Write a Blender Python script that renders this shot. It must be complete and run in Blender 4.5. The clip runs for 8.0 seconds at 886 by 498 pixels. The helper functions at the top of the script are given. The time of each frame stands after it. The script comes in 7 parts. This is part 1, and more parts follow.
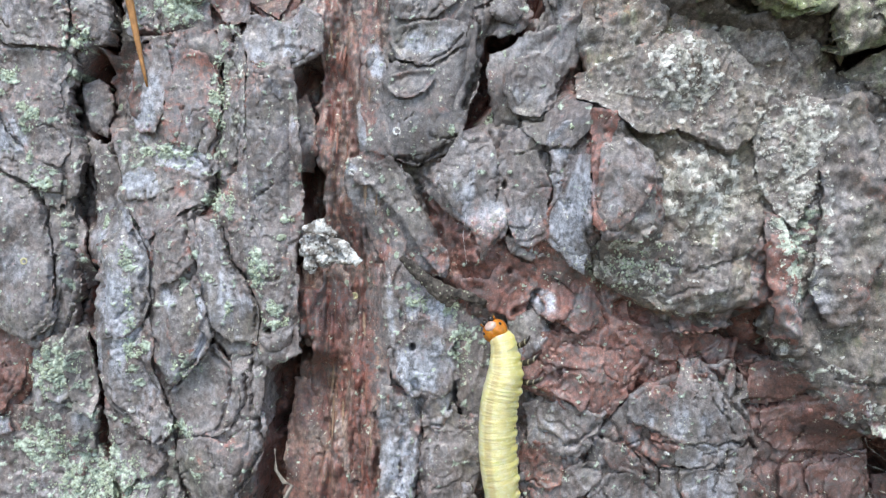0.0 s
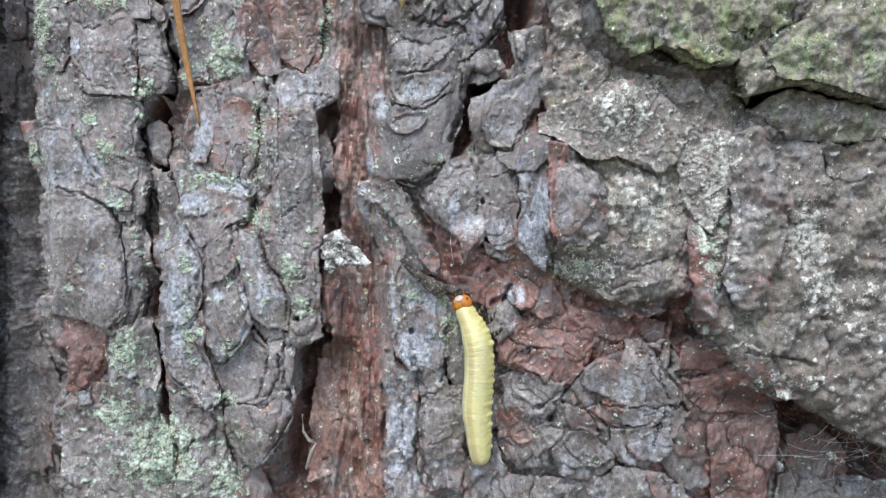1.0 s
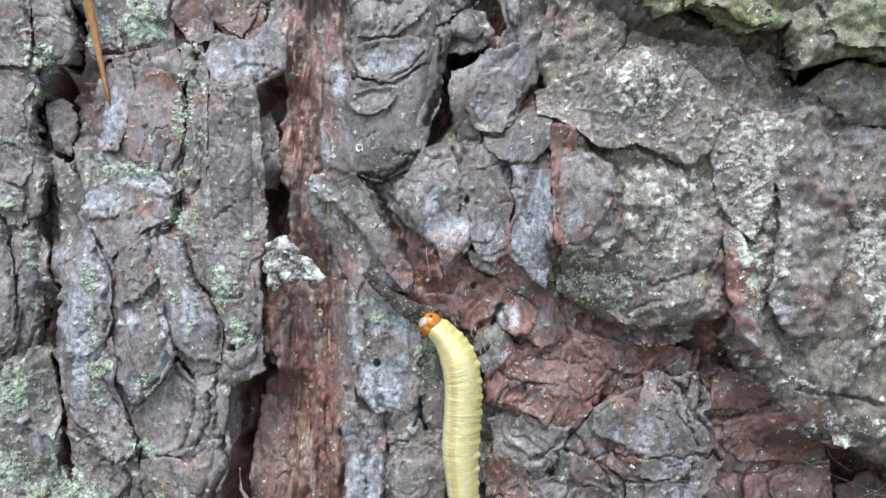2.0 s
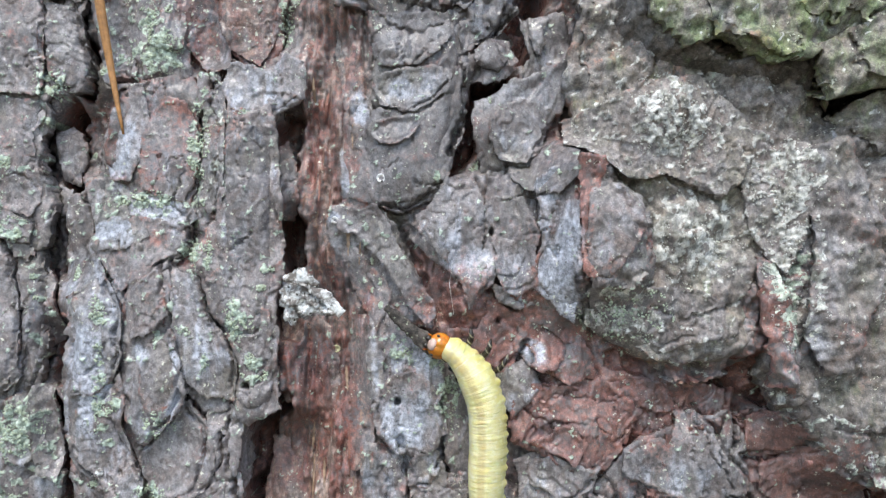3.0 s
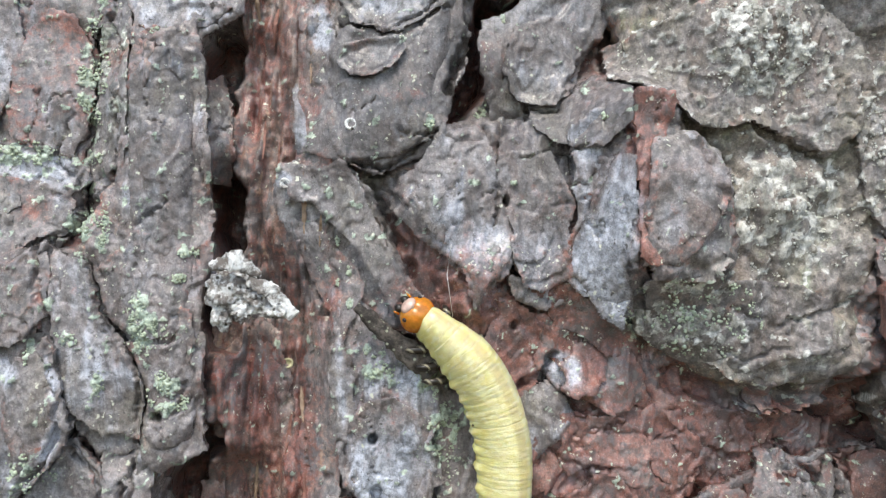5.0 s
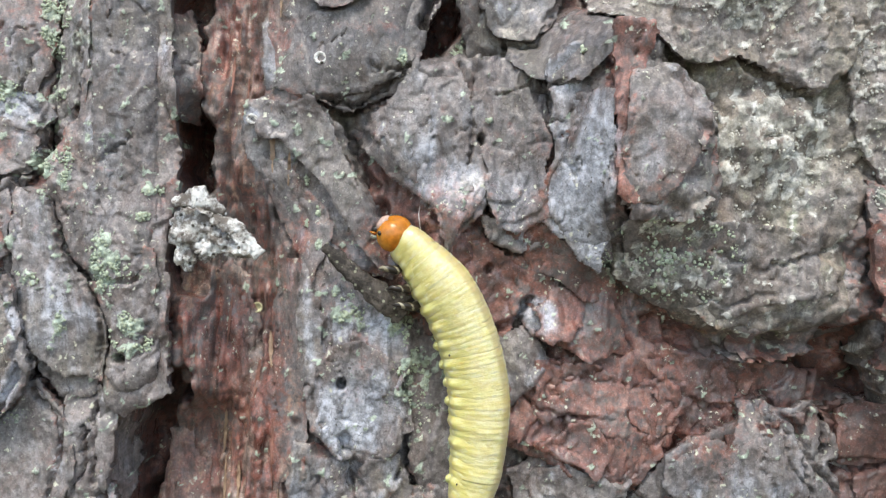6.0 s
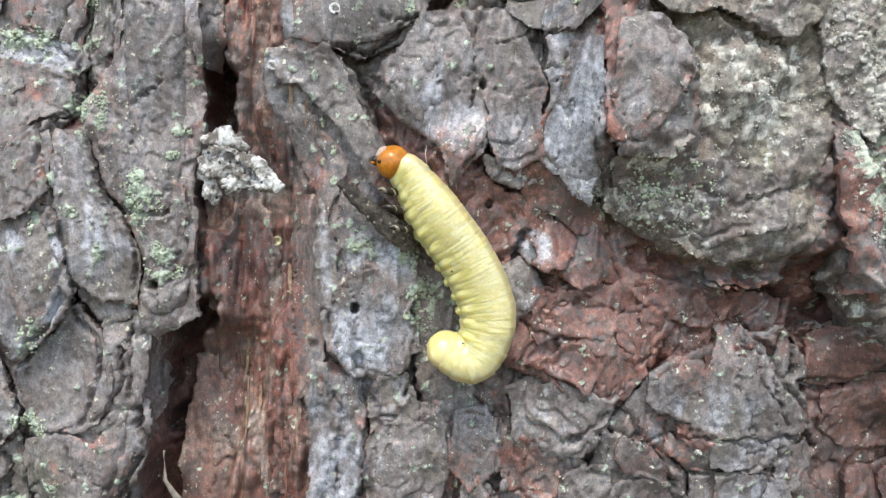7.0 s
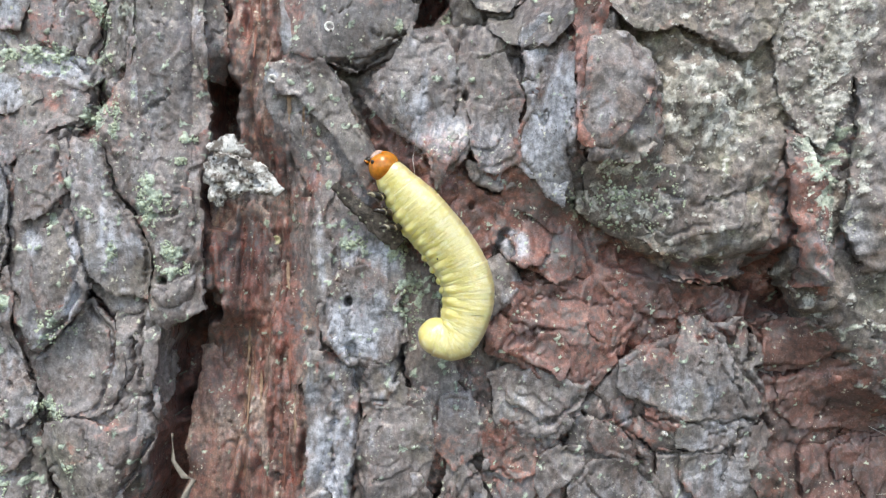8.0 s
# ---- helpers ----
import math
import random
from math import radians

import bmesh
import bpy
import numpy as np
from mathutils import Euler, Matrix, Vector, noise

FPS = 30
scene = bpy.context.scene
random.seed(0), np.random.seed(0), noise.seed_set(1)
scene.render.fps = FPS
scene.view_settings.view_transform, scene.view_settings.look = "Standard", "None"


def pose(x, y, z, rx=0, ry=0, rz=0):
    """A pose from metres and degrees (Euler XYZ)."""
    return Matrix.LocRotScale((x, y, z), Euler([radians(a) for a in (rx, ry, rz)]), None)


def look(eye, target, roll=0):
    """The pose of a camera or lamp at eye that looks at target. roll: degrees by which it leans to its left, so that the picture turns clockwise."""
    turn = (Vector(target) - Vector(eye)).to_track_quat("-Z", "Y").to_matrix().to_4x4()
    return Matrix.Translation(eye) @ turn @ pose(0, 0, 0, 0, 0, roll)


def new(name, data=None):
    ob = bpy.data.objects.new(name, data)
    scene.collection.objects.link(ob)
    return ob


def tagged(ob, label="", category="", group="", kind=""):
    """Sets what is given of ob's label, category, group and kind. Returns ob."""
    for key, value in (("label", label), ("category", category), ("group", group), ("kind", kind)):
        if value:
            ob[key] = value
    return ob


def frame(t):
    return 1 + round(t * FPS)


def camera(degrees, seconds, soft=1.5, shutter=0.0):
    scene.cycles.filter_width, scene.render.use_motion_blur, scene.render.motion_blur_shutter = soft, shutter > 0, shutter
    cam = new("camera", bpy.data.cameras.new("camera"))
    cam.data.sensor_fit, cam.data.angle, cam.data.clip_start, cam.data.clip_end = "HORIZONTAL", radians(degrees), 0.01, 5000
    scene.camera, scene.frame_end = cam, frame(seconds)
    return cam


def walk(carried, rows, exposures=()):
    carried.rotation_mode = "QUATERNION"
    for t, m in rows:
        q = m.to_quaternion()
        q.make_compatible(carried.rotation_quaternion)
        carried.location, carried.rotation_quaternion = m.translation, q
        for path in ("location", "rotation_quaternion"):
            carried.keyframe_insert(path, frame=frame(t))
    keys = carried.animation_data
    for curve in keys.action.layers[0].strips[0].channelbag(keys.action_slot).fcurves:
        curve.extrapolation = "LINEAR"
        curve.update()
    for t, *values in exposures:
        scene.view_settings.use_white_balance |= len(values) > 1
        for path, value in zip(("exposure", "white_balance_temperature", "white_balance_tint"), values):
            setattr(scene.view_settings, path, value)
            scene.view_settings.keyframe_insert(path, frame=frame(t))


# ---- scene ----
# A pine trunk seen from a hand's width away: a pale larva crawls over the bark.
# Lengths in the plans below are millimetres on the face of the bark: x to the right, z up,
# heights stand out from it towards the viewer (-y).
MM = 0.001

# ---- camera ----
CAMERA_ROWS = [
    (0, look((-0.00230, -0.09175, 0.00062), (-0.00082, 0.00821, -0.00165), 0.63)),
    (0.3, look((-0.00059, -0.10668, 0.00151), (0.00022, -0.00669, 0.00044), 0.43)),
    (0.5, look((-0.00072, -0.11545, 0.00081), (-0.00037, -0.01546, 0.00054), 0.30)),
    (0.8, look((0.00000, -0.11600, 0.00000), (0.00000, -0.01600, -0.00000), -0.00)),
    (1, look((0.00039, -0.11568, -0.00048), (0.00027, -0.01568, -0.00084), 0.09)),
    (1.2, look((0.00115, -0.10600, 0.00100), (0.00100, -0.00602, -0.00118), 0.20)),
    (2.3, look((-0.00147, -0.09184, -0.00076), (0.00268, 0.00805, 0.00148), 0.01)),
    (2.5, look((-0.00326, -0.09183, -0.00149), (0.00051, 0.00802, 0.00248), 0.21)),
    (3, look((-0.00326, -0.08900, -0.00069), (0.00110, 0.01076, 0.00468), 0.18)),
    (3.5, look((-0.00335, -0.08491, -0.00059), (0.00146, 0.01487, 0.00392), 0.07)),
    (4, look((-0.00566, -0.07800, -0.00094), (-0.00044, 0.02177, 0.00341), 0.30)),
    (4.5, look((-0.00541, -0.07002, -0.00062), (0.00146, 0.02964, 0.00397), 0.41)),
    (4.7, look((-0.00465, -0.06660, -0.00039), (0.00328, 0.03298, 0.00426), 0.21)),
    (5.8, look((-0.00232, -0.06119, -0.00187), (0.00461, 0.03856, -0.00029), 1.14)),
    (6, look((-0.00070, -0.06127, -0.00363), (0.00579, 0.03850, -0.00168), 0.95)),
    (6.2, look((-0.00190, -0.06099, -0.00437), (0.00463, 0.03878, -0.00300), 0.97)),
    (6.5, look((-0.00257, -0.06417, -0.00564), (0.00402, 0.03561, -0.00514), 0.99)),
    (7, look((-0.00151, -0.06701, -0.00709), (0.00519, 0.03276, -0.00818), 1.00)),
    (7.5, look((-0.00032, -0.07261, -0.00794), (0.00643, 0.02715, -0.00991), 0.88)),
    (8, look((-0.00108, -0.07301, -0.00748), (0.00622, 0.02672, -0.00818), 0.88)),
]

cam = camera(58.50, 8.0, soft=1.35)
walk(cam, CAMERA_ROWS, [(0, 1.21, 6650, 5), (0.4, 1.11, 6650, 5), (1.2, 1.11, 6650, 5), (2.4, 1.17, 6650, 5), (4.0, 1.19, 6700, 5), (4.7, 1.17, 6900, 5), (5.8, 1.13, 7150, 5), (6.4, 1.13, 7150, 5), (8.0, 1.13, 7100, 5)])

# ---- daylight under an overcast sky ----
world = bpy.data.worlds.new("overcast_sky")
scene.world = world
world.use_nodes = True
wt = world.node_tree
sky = wt.nodes.new("ShaderNodeTexSky")
sky.sky_type, sky.sun_disc = "NISHITA", False
sky.sun_elevation, sky.sun_rotation = radians(52), radians(195)
sky.air_density, sky.dust_density, sky.ozone_density = 1.0, 1.2, 1.6
wt.links.new(sky.outputs[0], wt.nodes["Background"].inputs[0])
wt.nodes["Background"].inputs[1].default_value = 0.15
sun = new("sun", bpy.data.lights.new("sun", "SUN"))
sun.data.energy, sun.data.angle, sun.data.color = 1.4, radians(24), (1.0, 0.97, 0.94)
sun.matrix_world = look((-0.2, -0.95, 1.6), (0, 0, 0))


# ---- noise on arrays ----
def lattice(ix, iz, seed):
    h = (ix.astype(np.int64) * 374761393 + iz.astype(np.int64) * 668265263 + seed * 1442695041) & 0xFFFFFFFF
    h = ((h ^ (h >> 13)) * 1274126177) & 0xFFFFFFFF
    return ((h ^ (h >> 16)) & 0xFFFFFF) / float(0xFFFFFF)


def perlin(x, z, seed=0):
    ix, iz = np.floor(x), np.floor(z)
    fx, fz = x - ix, z - iz
    sx, sz = fx * fx * fx * (fx * (fx * 6 - 15) + 10), fz * fz * fz * (fz * (fz * 6 - 15) + 10)

    def corner(dx, dz):
        a = lattice(ix + dx, iz + dz, seed) * 2 * np.pi
        return np.cos(a) * (fx - dx) + np.sin(a) * (fz - dz)

    low = corner(0, 0) * (1 - sx) + corner(1, 0) * sx
    high = corner(0, 1) * (1 - sx) + corner(1, 1) * sx
    return (low * (1 - sz) + high * sz) * 1.5


def fbm(x, z, size, octaves=4, seed=0, gain=0.5):
    total, amp, k = 0.0, 1.0, 1.0 / size
    for n in range(octaves):
        total = total + amp * perlin(x * k + 17.3 * n, z * k - 9.1 * n, seed + 31 * n)
        amp, k = amp * gain, k * 2.03
    return total


def cells(x, z, size, seed=0):
    """Distance to the nearest of scattered points, in units of size."""
    x, z = x / size, z / size
    ix, iz = np.floor(x), np.floor(z)
    best = np.full(np.shape(x), 9.0)
    for dx in (-1, 0, 1):
        for dz in (-1, 0, 1):
            px = ix + dx + lattice(ix + dx, iz + dz, seed)
            pz = iz + dz + lattice(ix + dx, iz + dz, seed + 5)
            best = np.minimum(best, (x - px) ** 2 + (z - pz) ** 2)
    return np.sqrt(best)


def smooth(a, b, v):
    t = np.clip((v - a) / (b - a), 0, 1)
    return t * t * (3 - 2 * t)


def steps(v):
    """Thin layers that end in sharp edges."""
    n = np.floor(v)
    return n + smooth(0.91, 1.0, v - n)


def points(text):
    return [tuple(float(c) for c in pair.split(",")) for pair in text.split()]


def outline_distance(x, z, pts):
    """Distance to a closed outline, positive inside."""
    best = np.full(x.shape, 1e9)
    inside = np.zeros(x.shape, bool)
    for (ax, az), (bx, bz) in zip(pts, pts[1:] + pts[:1]):
        ex, ez = bx - ax, bz - az
        t = np.clip(((x - ax) * ex + (z - az) * ez) / (ex * ex + ez * ez), 0, 1)
        best = np.minimum(best, (x - ax - t * ex) ** 2 + (z - az - t * ez) ** 2)
        if ez != 0:
            cross = (az > z) != (bz > z)
            inside ^= cross & (x < ax + ex * (z - az) / ez)
    d = np.sqrt(best)
    return np.where(inside, d, -d)


def line_distance(x, z, pts):
    best = np.full(x.shape, 1e9)
    for (ax, az), (bx, bz) in zip(pts, pts[1:]):
        ex, ez = bx - ax, bz - az
        t = np.clip(((x - ax) * ex + (z - az) * ez) / (ex * ex + ez * ez), 0, 1)
        best = np.minimum(best, (x - ax - t * ex) ** 2 + (z - az - t * ez) ** 2)
    return np.sqrt(best)


def blobs(x, z, spots):
    """Soft spots: rows of x, z, half width, half height, strength."""
    v = np.zeros(x.shape)
    for cx, cz, rx, rz, s in spots:
        v = np.maximum(v, s * (1 - smooth(0.5, 1.25, np.sqrt(((x - cx) / rx) ** 2 + ((z - cz) / rz) ** 2))))
    return v


# ---- materials ----
def nodes_of(name):
    m = bpy.data.materials.new(name)
    m.use_nodes = True
    t = m.node_tree
    return m, t, t.nodes["Principled BSDF"]


def mix(t, fac, a, b):
    n = t.nodes.new("ShaderNodeMix")
    n.data_type = "RGBA"
    for socket, v in ((n.inputs[0], fac), (n.inputs[6], a), (n.inputs[7], b)):
        if isinstance(v, (int, float)):
            socket.default_value = v
        elif isinstance(v, tuple):
            socket.default_value = (*v, 1)
        else:
            t.links.new(v, socket)
    return n.outputs[2]


def scaled(t, colour, factor):
    """A colour made lighter or darker by a factor, of the same hue."""
    n = t.nodes.new("ShaderNodeVectorMath")
    n.operation = "SCALE"
    t.links.new(colour, n.inputs[0])
    t.links.new(factor, n.inputs["Scale"])
    return n.outputs[0]


def math_node(t, op, a, b=0.0, clamp=False):
    n = t.nodes.new("ShaderNodeMath")
    n.operation, n.use_clamp = op, clamp
    for socket, v in zip(n.inputs, (a, b)):
        if isinstance(v, (int, float)):
            socket.default_value = v
        else:
            t.links.new(v, socket)
    return n.outputs[0]


def ramp(t, v, low, high):
    n = t.nodes.new("ShaderNodeMapRange")
    n.interpolation_type = "SMOOTHSTEP"
    t.links.new(v, n.inputs[0])
    n.inputs[1].default_value, n.inputs[2].default_value = low, high
    return n.outputs[0]


def coords(t, stretch=(1, 1, 1)):
    c, m = t.nodes.new("ShaderNodeTexCoord"), t.nodes.new("ShaderNodeMapping")
    m.inputs[3].default_value = stretch
    t.links.new(c.outputs["Object"], m.inputs[0])
    return m.outputs[0]


def grain(t, where, mm, detail=4.0, rough=0.6):
    n = t.nodes.new("ShaderNodeTexNoise")
    n.inputs["Scale"].default_value, n.inputs["Detail"].default_value = 1000.0 / mm, detail
    n.inputs["Roughness"].default_value = rough
    t.links.new(where, n.inputs["Vector"])
    return n.outputs[0]


def spots_of(t, where, mm):
    n = t.nodes.new("ShaderNodeTexVoronoi")
    n.inputs["Scale"].default_value = 1000.0 / mm
    t.links.new(where, n.inputs["Vector"])
    return n.outputs[0]


def field(t, name):
    n = t.nodes.new("ShaderNodeAttribute")
    n.attribute_name = name
    return n.outputs["Fac"]


def bump(t, height, mm, strength=1.0, under=None):
    n = t.nodes.new("ShaderNodeBump")
    n.inputs["Strength"].default_value, n.inputs["Distance"].default_value = strength, mm * MM
    t.links.new(height, n.inputs["Height"])
    if under is not None:
        t.links.new(under, n.inputs["Normal"])
    return n.outputs[0]


def bark_material():
    m, t, b = nodes_of("weathered_pine_bark")
    w = coords(t)
    fibre = coords(t, (1, 1, 0.28))
    info = t.nodes.new("ShaderNodeObjectInfo").outputs["Random"]
    broad, mid, fine = grain(t, w, 7.0), grain(t, fibre, 1.3, 6, 0.6), grain(t, fibre, 0.4, 5, 0.7)
    dust = grain(t, w, 0.16, 2, 0.6)
    fleck = grain(t, w, 0.75, 6, 0.7)
    cloud = t.nodes.new("ShaderNodeValToRGB")
    t.links.new(grain(t, coords(t, (1, 1, 0.55)), 4.8, 9, 0.66), cloud.inputs[0])
    tones = [(0.30, (0.050, 0.043, 0.042)), (0.40, (0.112, 0.094, 0.086)), (0.49, (0.168, 0.150, 0.146)), (0.57, (0.235, 0.222, 0.226)), (0.68, (0.38, 0.372, 0.385))]
    while len(cloud.color_ramp.elements) < len(tones):
        cloud.color_ramp.elements.new(0.5)
    for stop, (at, tone) in zip(cloud.color_ramp.elements, tones):
        stop.position, stop.color = at, (*tone, 1)
    grey = mix(t, math_node(t, "MULTIPLY", info, 0.3), cloud.outputs[0], (0.15, 0.13, 0.12))
    grey = mix(t, math_node(t, "MULTIPLY", ramp(t, broad, 0.5, 0.66), 0.6), grey, mix(t, 0.5, grey, (0.17, 0.105, 0.08)))
    tint = t.nodes.new("ShaderNodeValToRGB")
    t.links.new(grain(t, coords(t, (1, 1, 0.7)), 6.0, 5, 0.6), tint.inputs[0])
    tones = [(0.30, (0.125, 0.125, 0.080)), (0.40, (0.165, 0.132, 0.108)), (0.47, (0.20, 0.172, 0.180)), (0.53, (0.125, 0.070, 0.058)), (0.58, (0.185, 0.160, 0.165)), (0.68, (0.30, 0.31, 0.365))]
    while len(tint.color_ramp.elements) < len(tones):
        tint.color_ramp.elements.new(0.5)
    for stop, (at, tone) in zip(tint.color_ramp.elements, tones):
        stop.position, stop.color = at, (*tone, 1)
    grey = mix(t, 0.50, grey, tint.outputs[0])
    crinkle = t.nodes.new("ShaderNodeValToRGB")
    t.links.new(grain(t, coords(t, (0.7, 1, 1)), 3.8, 9, 0.67), crinkle.inputs[0])
    tones = [(0.31, (0.030, 0.011, 0.009)), (0.41, (0.095, 0.030, 0.021)), (0.50, (0.180, 0.055, 0.036)), (0.57, (0.225, 0.080, 0.054)), (0.70, (0.31, 0.175, 0.14))]
    while len(crinkle.color_ramp.elements) < len(tones):
        crinkle.color_ramp.elements.new(0.5)
    for stop, (at, tone) in zip(crinkle.color_ramp.elements, tones):
        stop.position, stop.color = at, (*tone, 1)
    red = crinkle.outputs[0]
    fib = field(t, "fibre")
    streak = grain(t, coords(t, (1, 1, 0.16)), 1.1, 6, 0.66)
    red = mix(t, math_node(t, "MULTIPLY", math_node(t, "MULTIPLY", ramp(t, streak, 0.54, 0.66), 0.55), fib), red, (0.40, 0.27, 0.17))
    red = mix(t, math_node(t, "MULTIPLY", math_node(t, "MULTIPLY", ramp(t, streak, 0.47, 0.36), 0.6), fib), red, (0.055, 0.026, 0.02))
    band = grain(t, coords(t, (1, 1, 0.14)), 2.2, 4, 0.55)
    red = mix(t, math_node(t, "MULTIPLY", math_node(t, "MULTIPLY", ramp(t, band, 0.51, 0.60), 0.85), fib), red, (0.20, 0.052, 0.034))
    red = mix(t, math_node(t, "MULTIPLY", math_node(t, "MULTIPLY", ramp(t, band, 0.46, 0.37), 0.4), fib), red, (0.25, 0.16, 0.11))
    husk = grain(t, coords(t, (1, 1, 0.4)), 2.6, 7, 0.68)
    red = mix(t, math_node(t, "MULTIPLY", math_node(t, "MULTIPLY", ramp(t, husk, 0.52, 0.62), 0.65), fib), red, (0.33, 0.255, 0.215))
    red = mix(t, math_node(t, "MULTIPLY", math_node(t, "MULTIPLY", ramp(t, husk, 0.46, 0.36), 0.6), fib), red, (0.085, 0.052, 0.040))
    r = math_node(t, "ADD", field(t, "red"), math_node(t, "ADD", math_node(t, "MULTIPLY", math_node(t, "SUBTRACT", broad, 0.5), 1.1), math_node(t, "MULTIPLY", math_node(t, "SUBTRACT", fleck, 0.5), 1.3)))
    c = mix(t, ramp(t, r, 0.32, 0.72), grey, red)
    # pale: bluish-white sky sheen painted into the colour, and scales that are paler
    p = math_node(t, "ADD", field(t, "pale"), math_node(t, "MULTIPLY", math_node(t, "SUBTRACT", mid, 0.5), 1.7))
    c = mix(t, math_node(t, "MULTIPLY", ramp(t, p, 0.22, 0.9), 0.80), c, (0.46, 0.485, 0.565))
    g = math_node(t, "ADD", field(t, "moss"), math_node(t, "MULTIPLY", math_node(t, "SUBTRACT", mid, 0.5), 1.2))
    c = mix(t, math_node(t, "MULTIPLY", ramp(t, g, 0.1, 0.9), 0.8), c, mix(t, ramp(t, math_node(t, "ADD", g, math_node(t, "MULTIPLY", broad, 0.9)), 1.22, 1.7), mix(t, 0.4, (0.108, 0.092, 0.060), c), (0.120, 0.165, 0.055)))
    c = mix(t, math_node(t, "MULTIPLY", ramp(t, fine, 0.35, 0.65), 0.35), c, mix(t, 0.5, c, (0.05, 0.04, 0.04)))
    c = scaled(t, c, math_node(t, "ADD", field(t, "tone"), 1.0))
    c = mix(t, math_node(t, "MULTIPLY", ramp(t, dust, 0.52, 0.68), 0.16), c, (0.50, 0.49, 0.48))
    c = mix(t, math_node(t, "MULTIPLY", ramp(t, dust, 0.48, 0.32), 0.30), c, (0.035, 0.03, 0.03))
    shift = t.nodes.new("ShaderNodeTexNoise")
    shift.inputs["Scale"].default_value = 2600.0
    t.links.new(w, shift.inputs["Vector"])
    push = t.nodes.new("ShaderNodeVectorMath")
    push.operation = "MULTIPLY_ADD"
    push.inputs[1].default_value = (0.0007, 0.0007, 0.0007)
    t.links.new(shift.outputs["Color"], push.inputs[0])
    t.links.new(w, push.inputs[2])
    torn = push.outputs[0]
    pits = ramp(t, spots_of(t, torn, 0.7), 0.22, 0.12)
    c = mix(t, math_node(t, "MULTIPLY", pits, ramp(t, grain(t, w, 3.0), 0.48, 0.60)), c, (0.04, 0.032, 0.03))
    l = math_node(t, "ADD", field(t, "lichen"), math_node(t, "MULTIPLY", math_node(t, "SUBTRACT", fine, 0.5), 1.6))
    lich = mix(t, ramp(t, mid, 0.3, 0.7), (0.26, 0.32, 0.26), (0.46, 0.52, 0.43))
    lich = mix(t, math_node(t, "MULTIPLY", field(t, "moss"), 2.0, True), lich, mix(t, ramp(t, mid, 0.35, 0.65), (0.22, 0.21, 0.18), (0.60, 0.59, 0.56)))
    c = mix(t, math_node(t, "MULTIPLY", ramp(t, l, 0.35, 0.75), 0.9), c, lich)
    c = scaled(t, c, math_node(t, "ADD", math_node(t, "MULTIPLY", ramp(t, fleck, 0.36, 0.64), 1.05), 0.50))
    speck = math_node(t, "MAXIMUM", ramp(t, spots_of(t, torn, 1.1), 0.20, 0.10), ramp(t, spots_of(t, torn, 0.5), 0.20, 0.12))
    c = mix(t, math_node(t, "MULTIPLY", speck, ramp(t, grain(t, w, 3.2), 0.53, 0.60)), c, (0.62, 0.62, 0.50))
    bare = math_node(t, "SUBTRACT", 1.0, math_node(t, "MAXIMUM", field(t, "moss"), field(t, "lichen")), True)
    leaf = math_node(t, "MULTIPLY", grain(t, coords(t, (1, 1, 0.6)), 6.5, 5, 0.52), 13.0)
    layer = math_node(t, "FLOOR", leaf)
    lip = math_node(t, "SUBTRACT", leaf, layer)
    shade = math_node(t, "MULTIPLY", math_node(t, "SINE", math_node(t, "MULTIPLY", layer, 12.9)), 0.5)
    c = mix(t, math_node(t, "MULTIPLY", math_node(t, "MULTIPLY", shade, bare, True), 0.30), c, (0.36, 0.34, 0.345))
    c = mix(t, math_node(t, "MULTIPLY", math_node(t, "MULTIPLY", math_node(t, "MULTIPLY", shade, -1.0), bare, True), 0.40), c, (0.07, 0.048, 0.042))
    # thin dark line painted in where each layer steps, as the crevice's shade
    c = mix(t, math_node(t, "MULTIPLY", math_node(t, "MULTIPLY", ramp(t, lip, 0.09, 0.0), bare), 0.5), c, (0.03, 0.023, 0.021))
    t.links.new(c, b.inputs["Base Color"])
    rough = math_node(t, "ADD", math_node(t, "MULTIPLY", fine, 0.26), math_node(t, "ADD", math_node(t, "MULTIPLY", broad, 0.30), 0.20))
    rough = math_node(t, "ADD", rough, math_node(t, "MULTIPLY", math_node(t, "MAXIMUM", field(t, "moss"), field(t, "lichen")), 0.3))
    satin = math_node(t, "MULTIPLY", ramp(t, grain(t, coords(t, (1, 1, 0.6)), 3.6, 3), 0.46, 0.60), math_node(t, "SUBTRACT", 1.0, math_node(t, "MAXIMUM", field(t, "moss"), field(t, "lichen"), True), True))
    t.links.new(math_node(t, "SUBTRACT", rough, math_node(t, "MULTIPLY", satin, 0.20)), b.inputs["Roughness"])
    b.inputs["Specular IOR Level"].default_value = 0.6
    calm = math_node(t, "SUBTRACT", 0.85, math_node(t, "MAXIMUM", math_node(t, "MULTIPLY", satin, 0.72), math_node(t, "MULTIPLY", field(t, "moss"), 0.6)))
    n = bump(t, math_node(t, "MULTIPLY", mid, calm), 0.16, 0.8)
    n = bump(t, math_node(t, "MULTIPLY", math_node(t, "SUBTRACT", layer, math_node(t, "MULTIPLY", leaf, 0.8)), bare), 0.07, 1.0, n)
    n = bump(t, math_node(t, "MULTIPLY", fine, calm), 0.15, 1.0, n)
    n = bump(t, dust, 0.045, 0.9, n)
    t.links.new(n, b.inputs["Normal"])
    return m


BARK = bark_material()

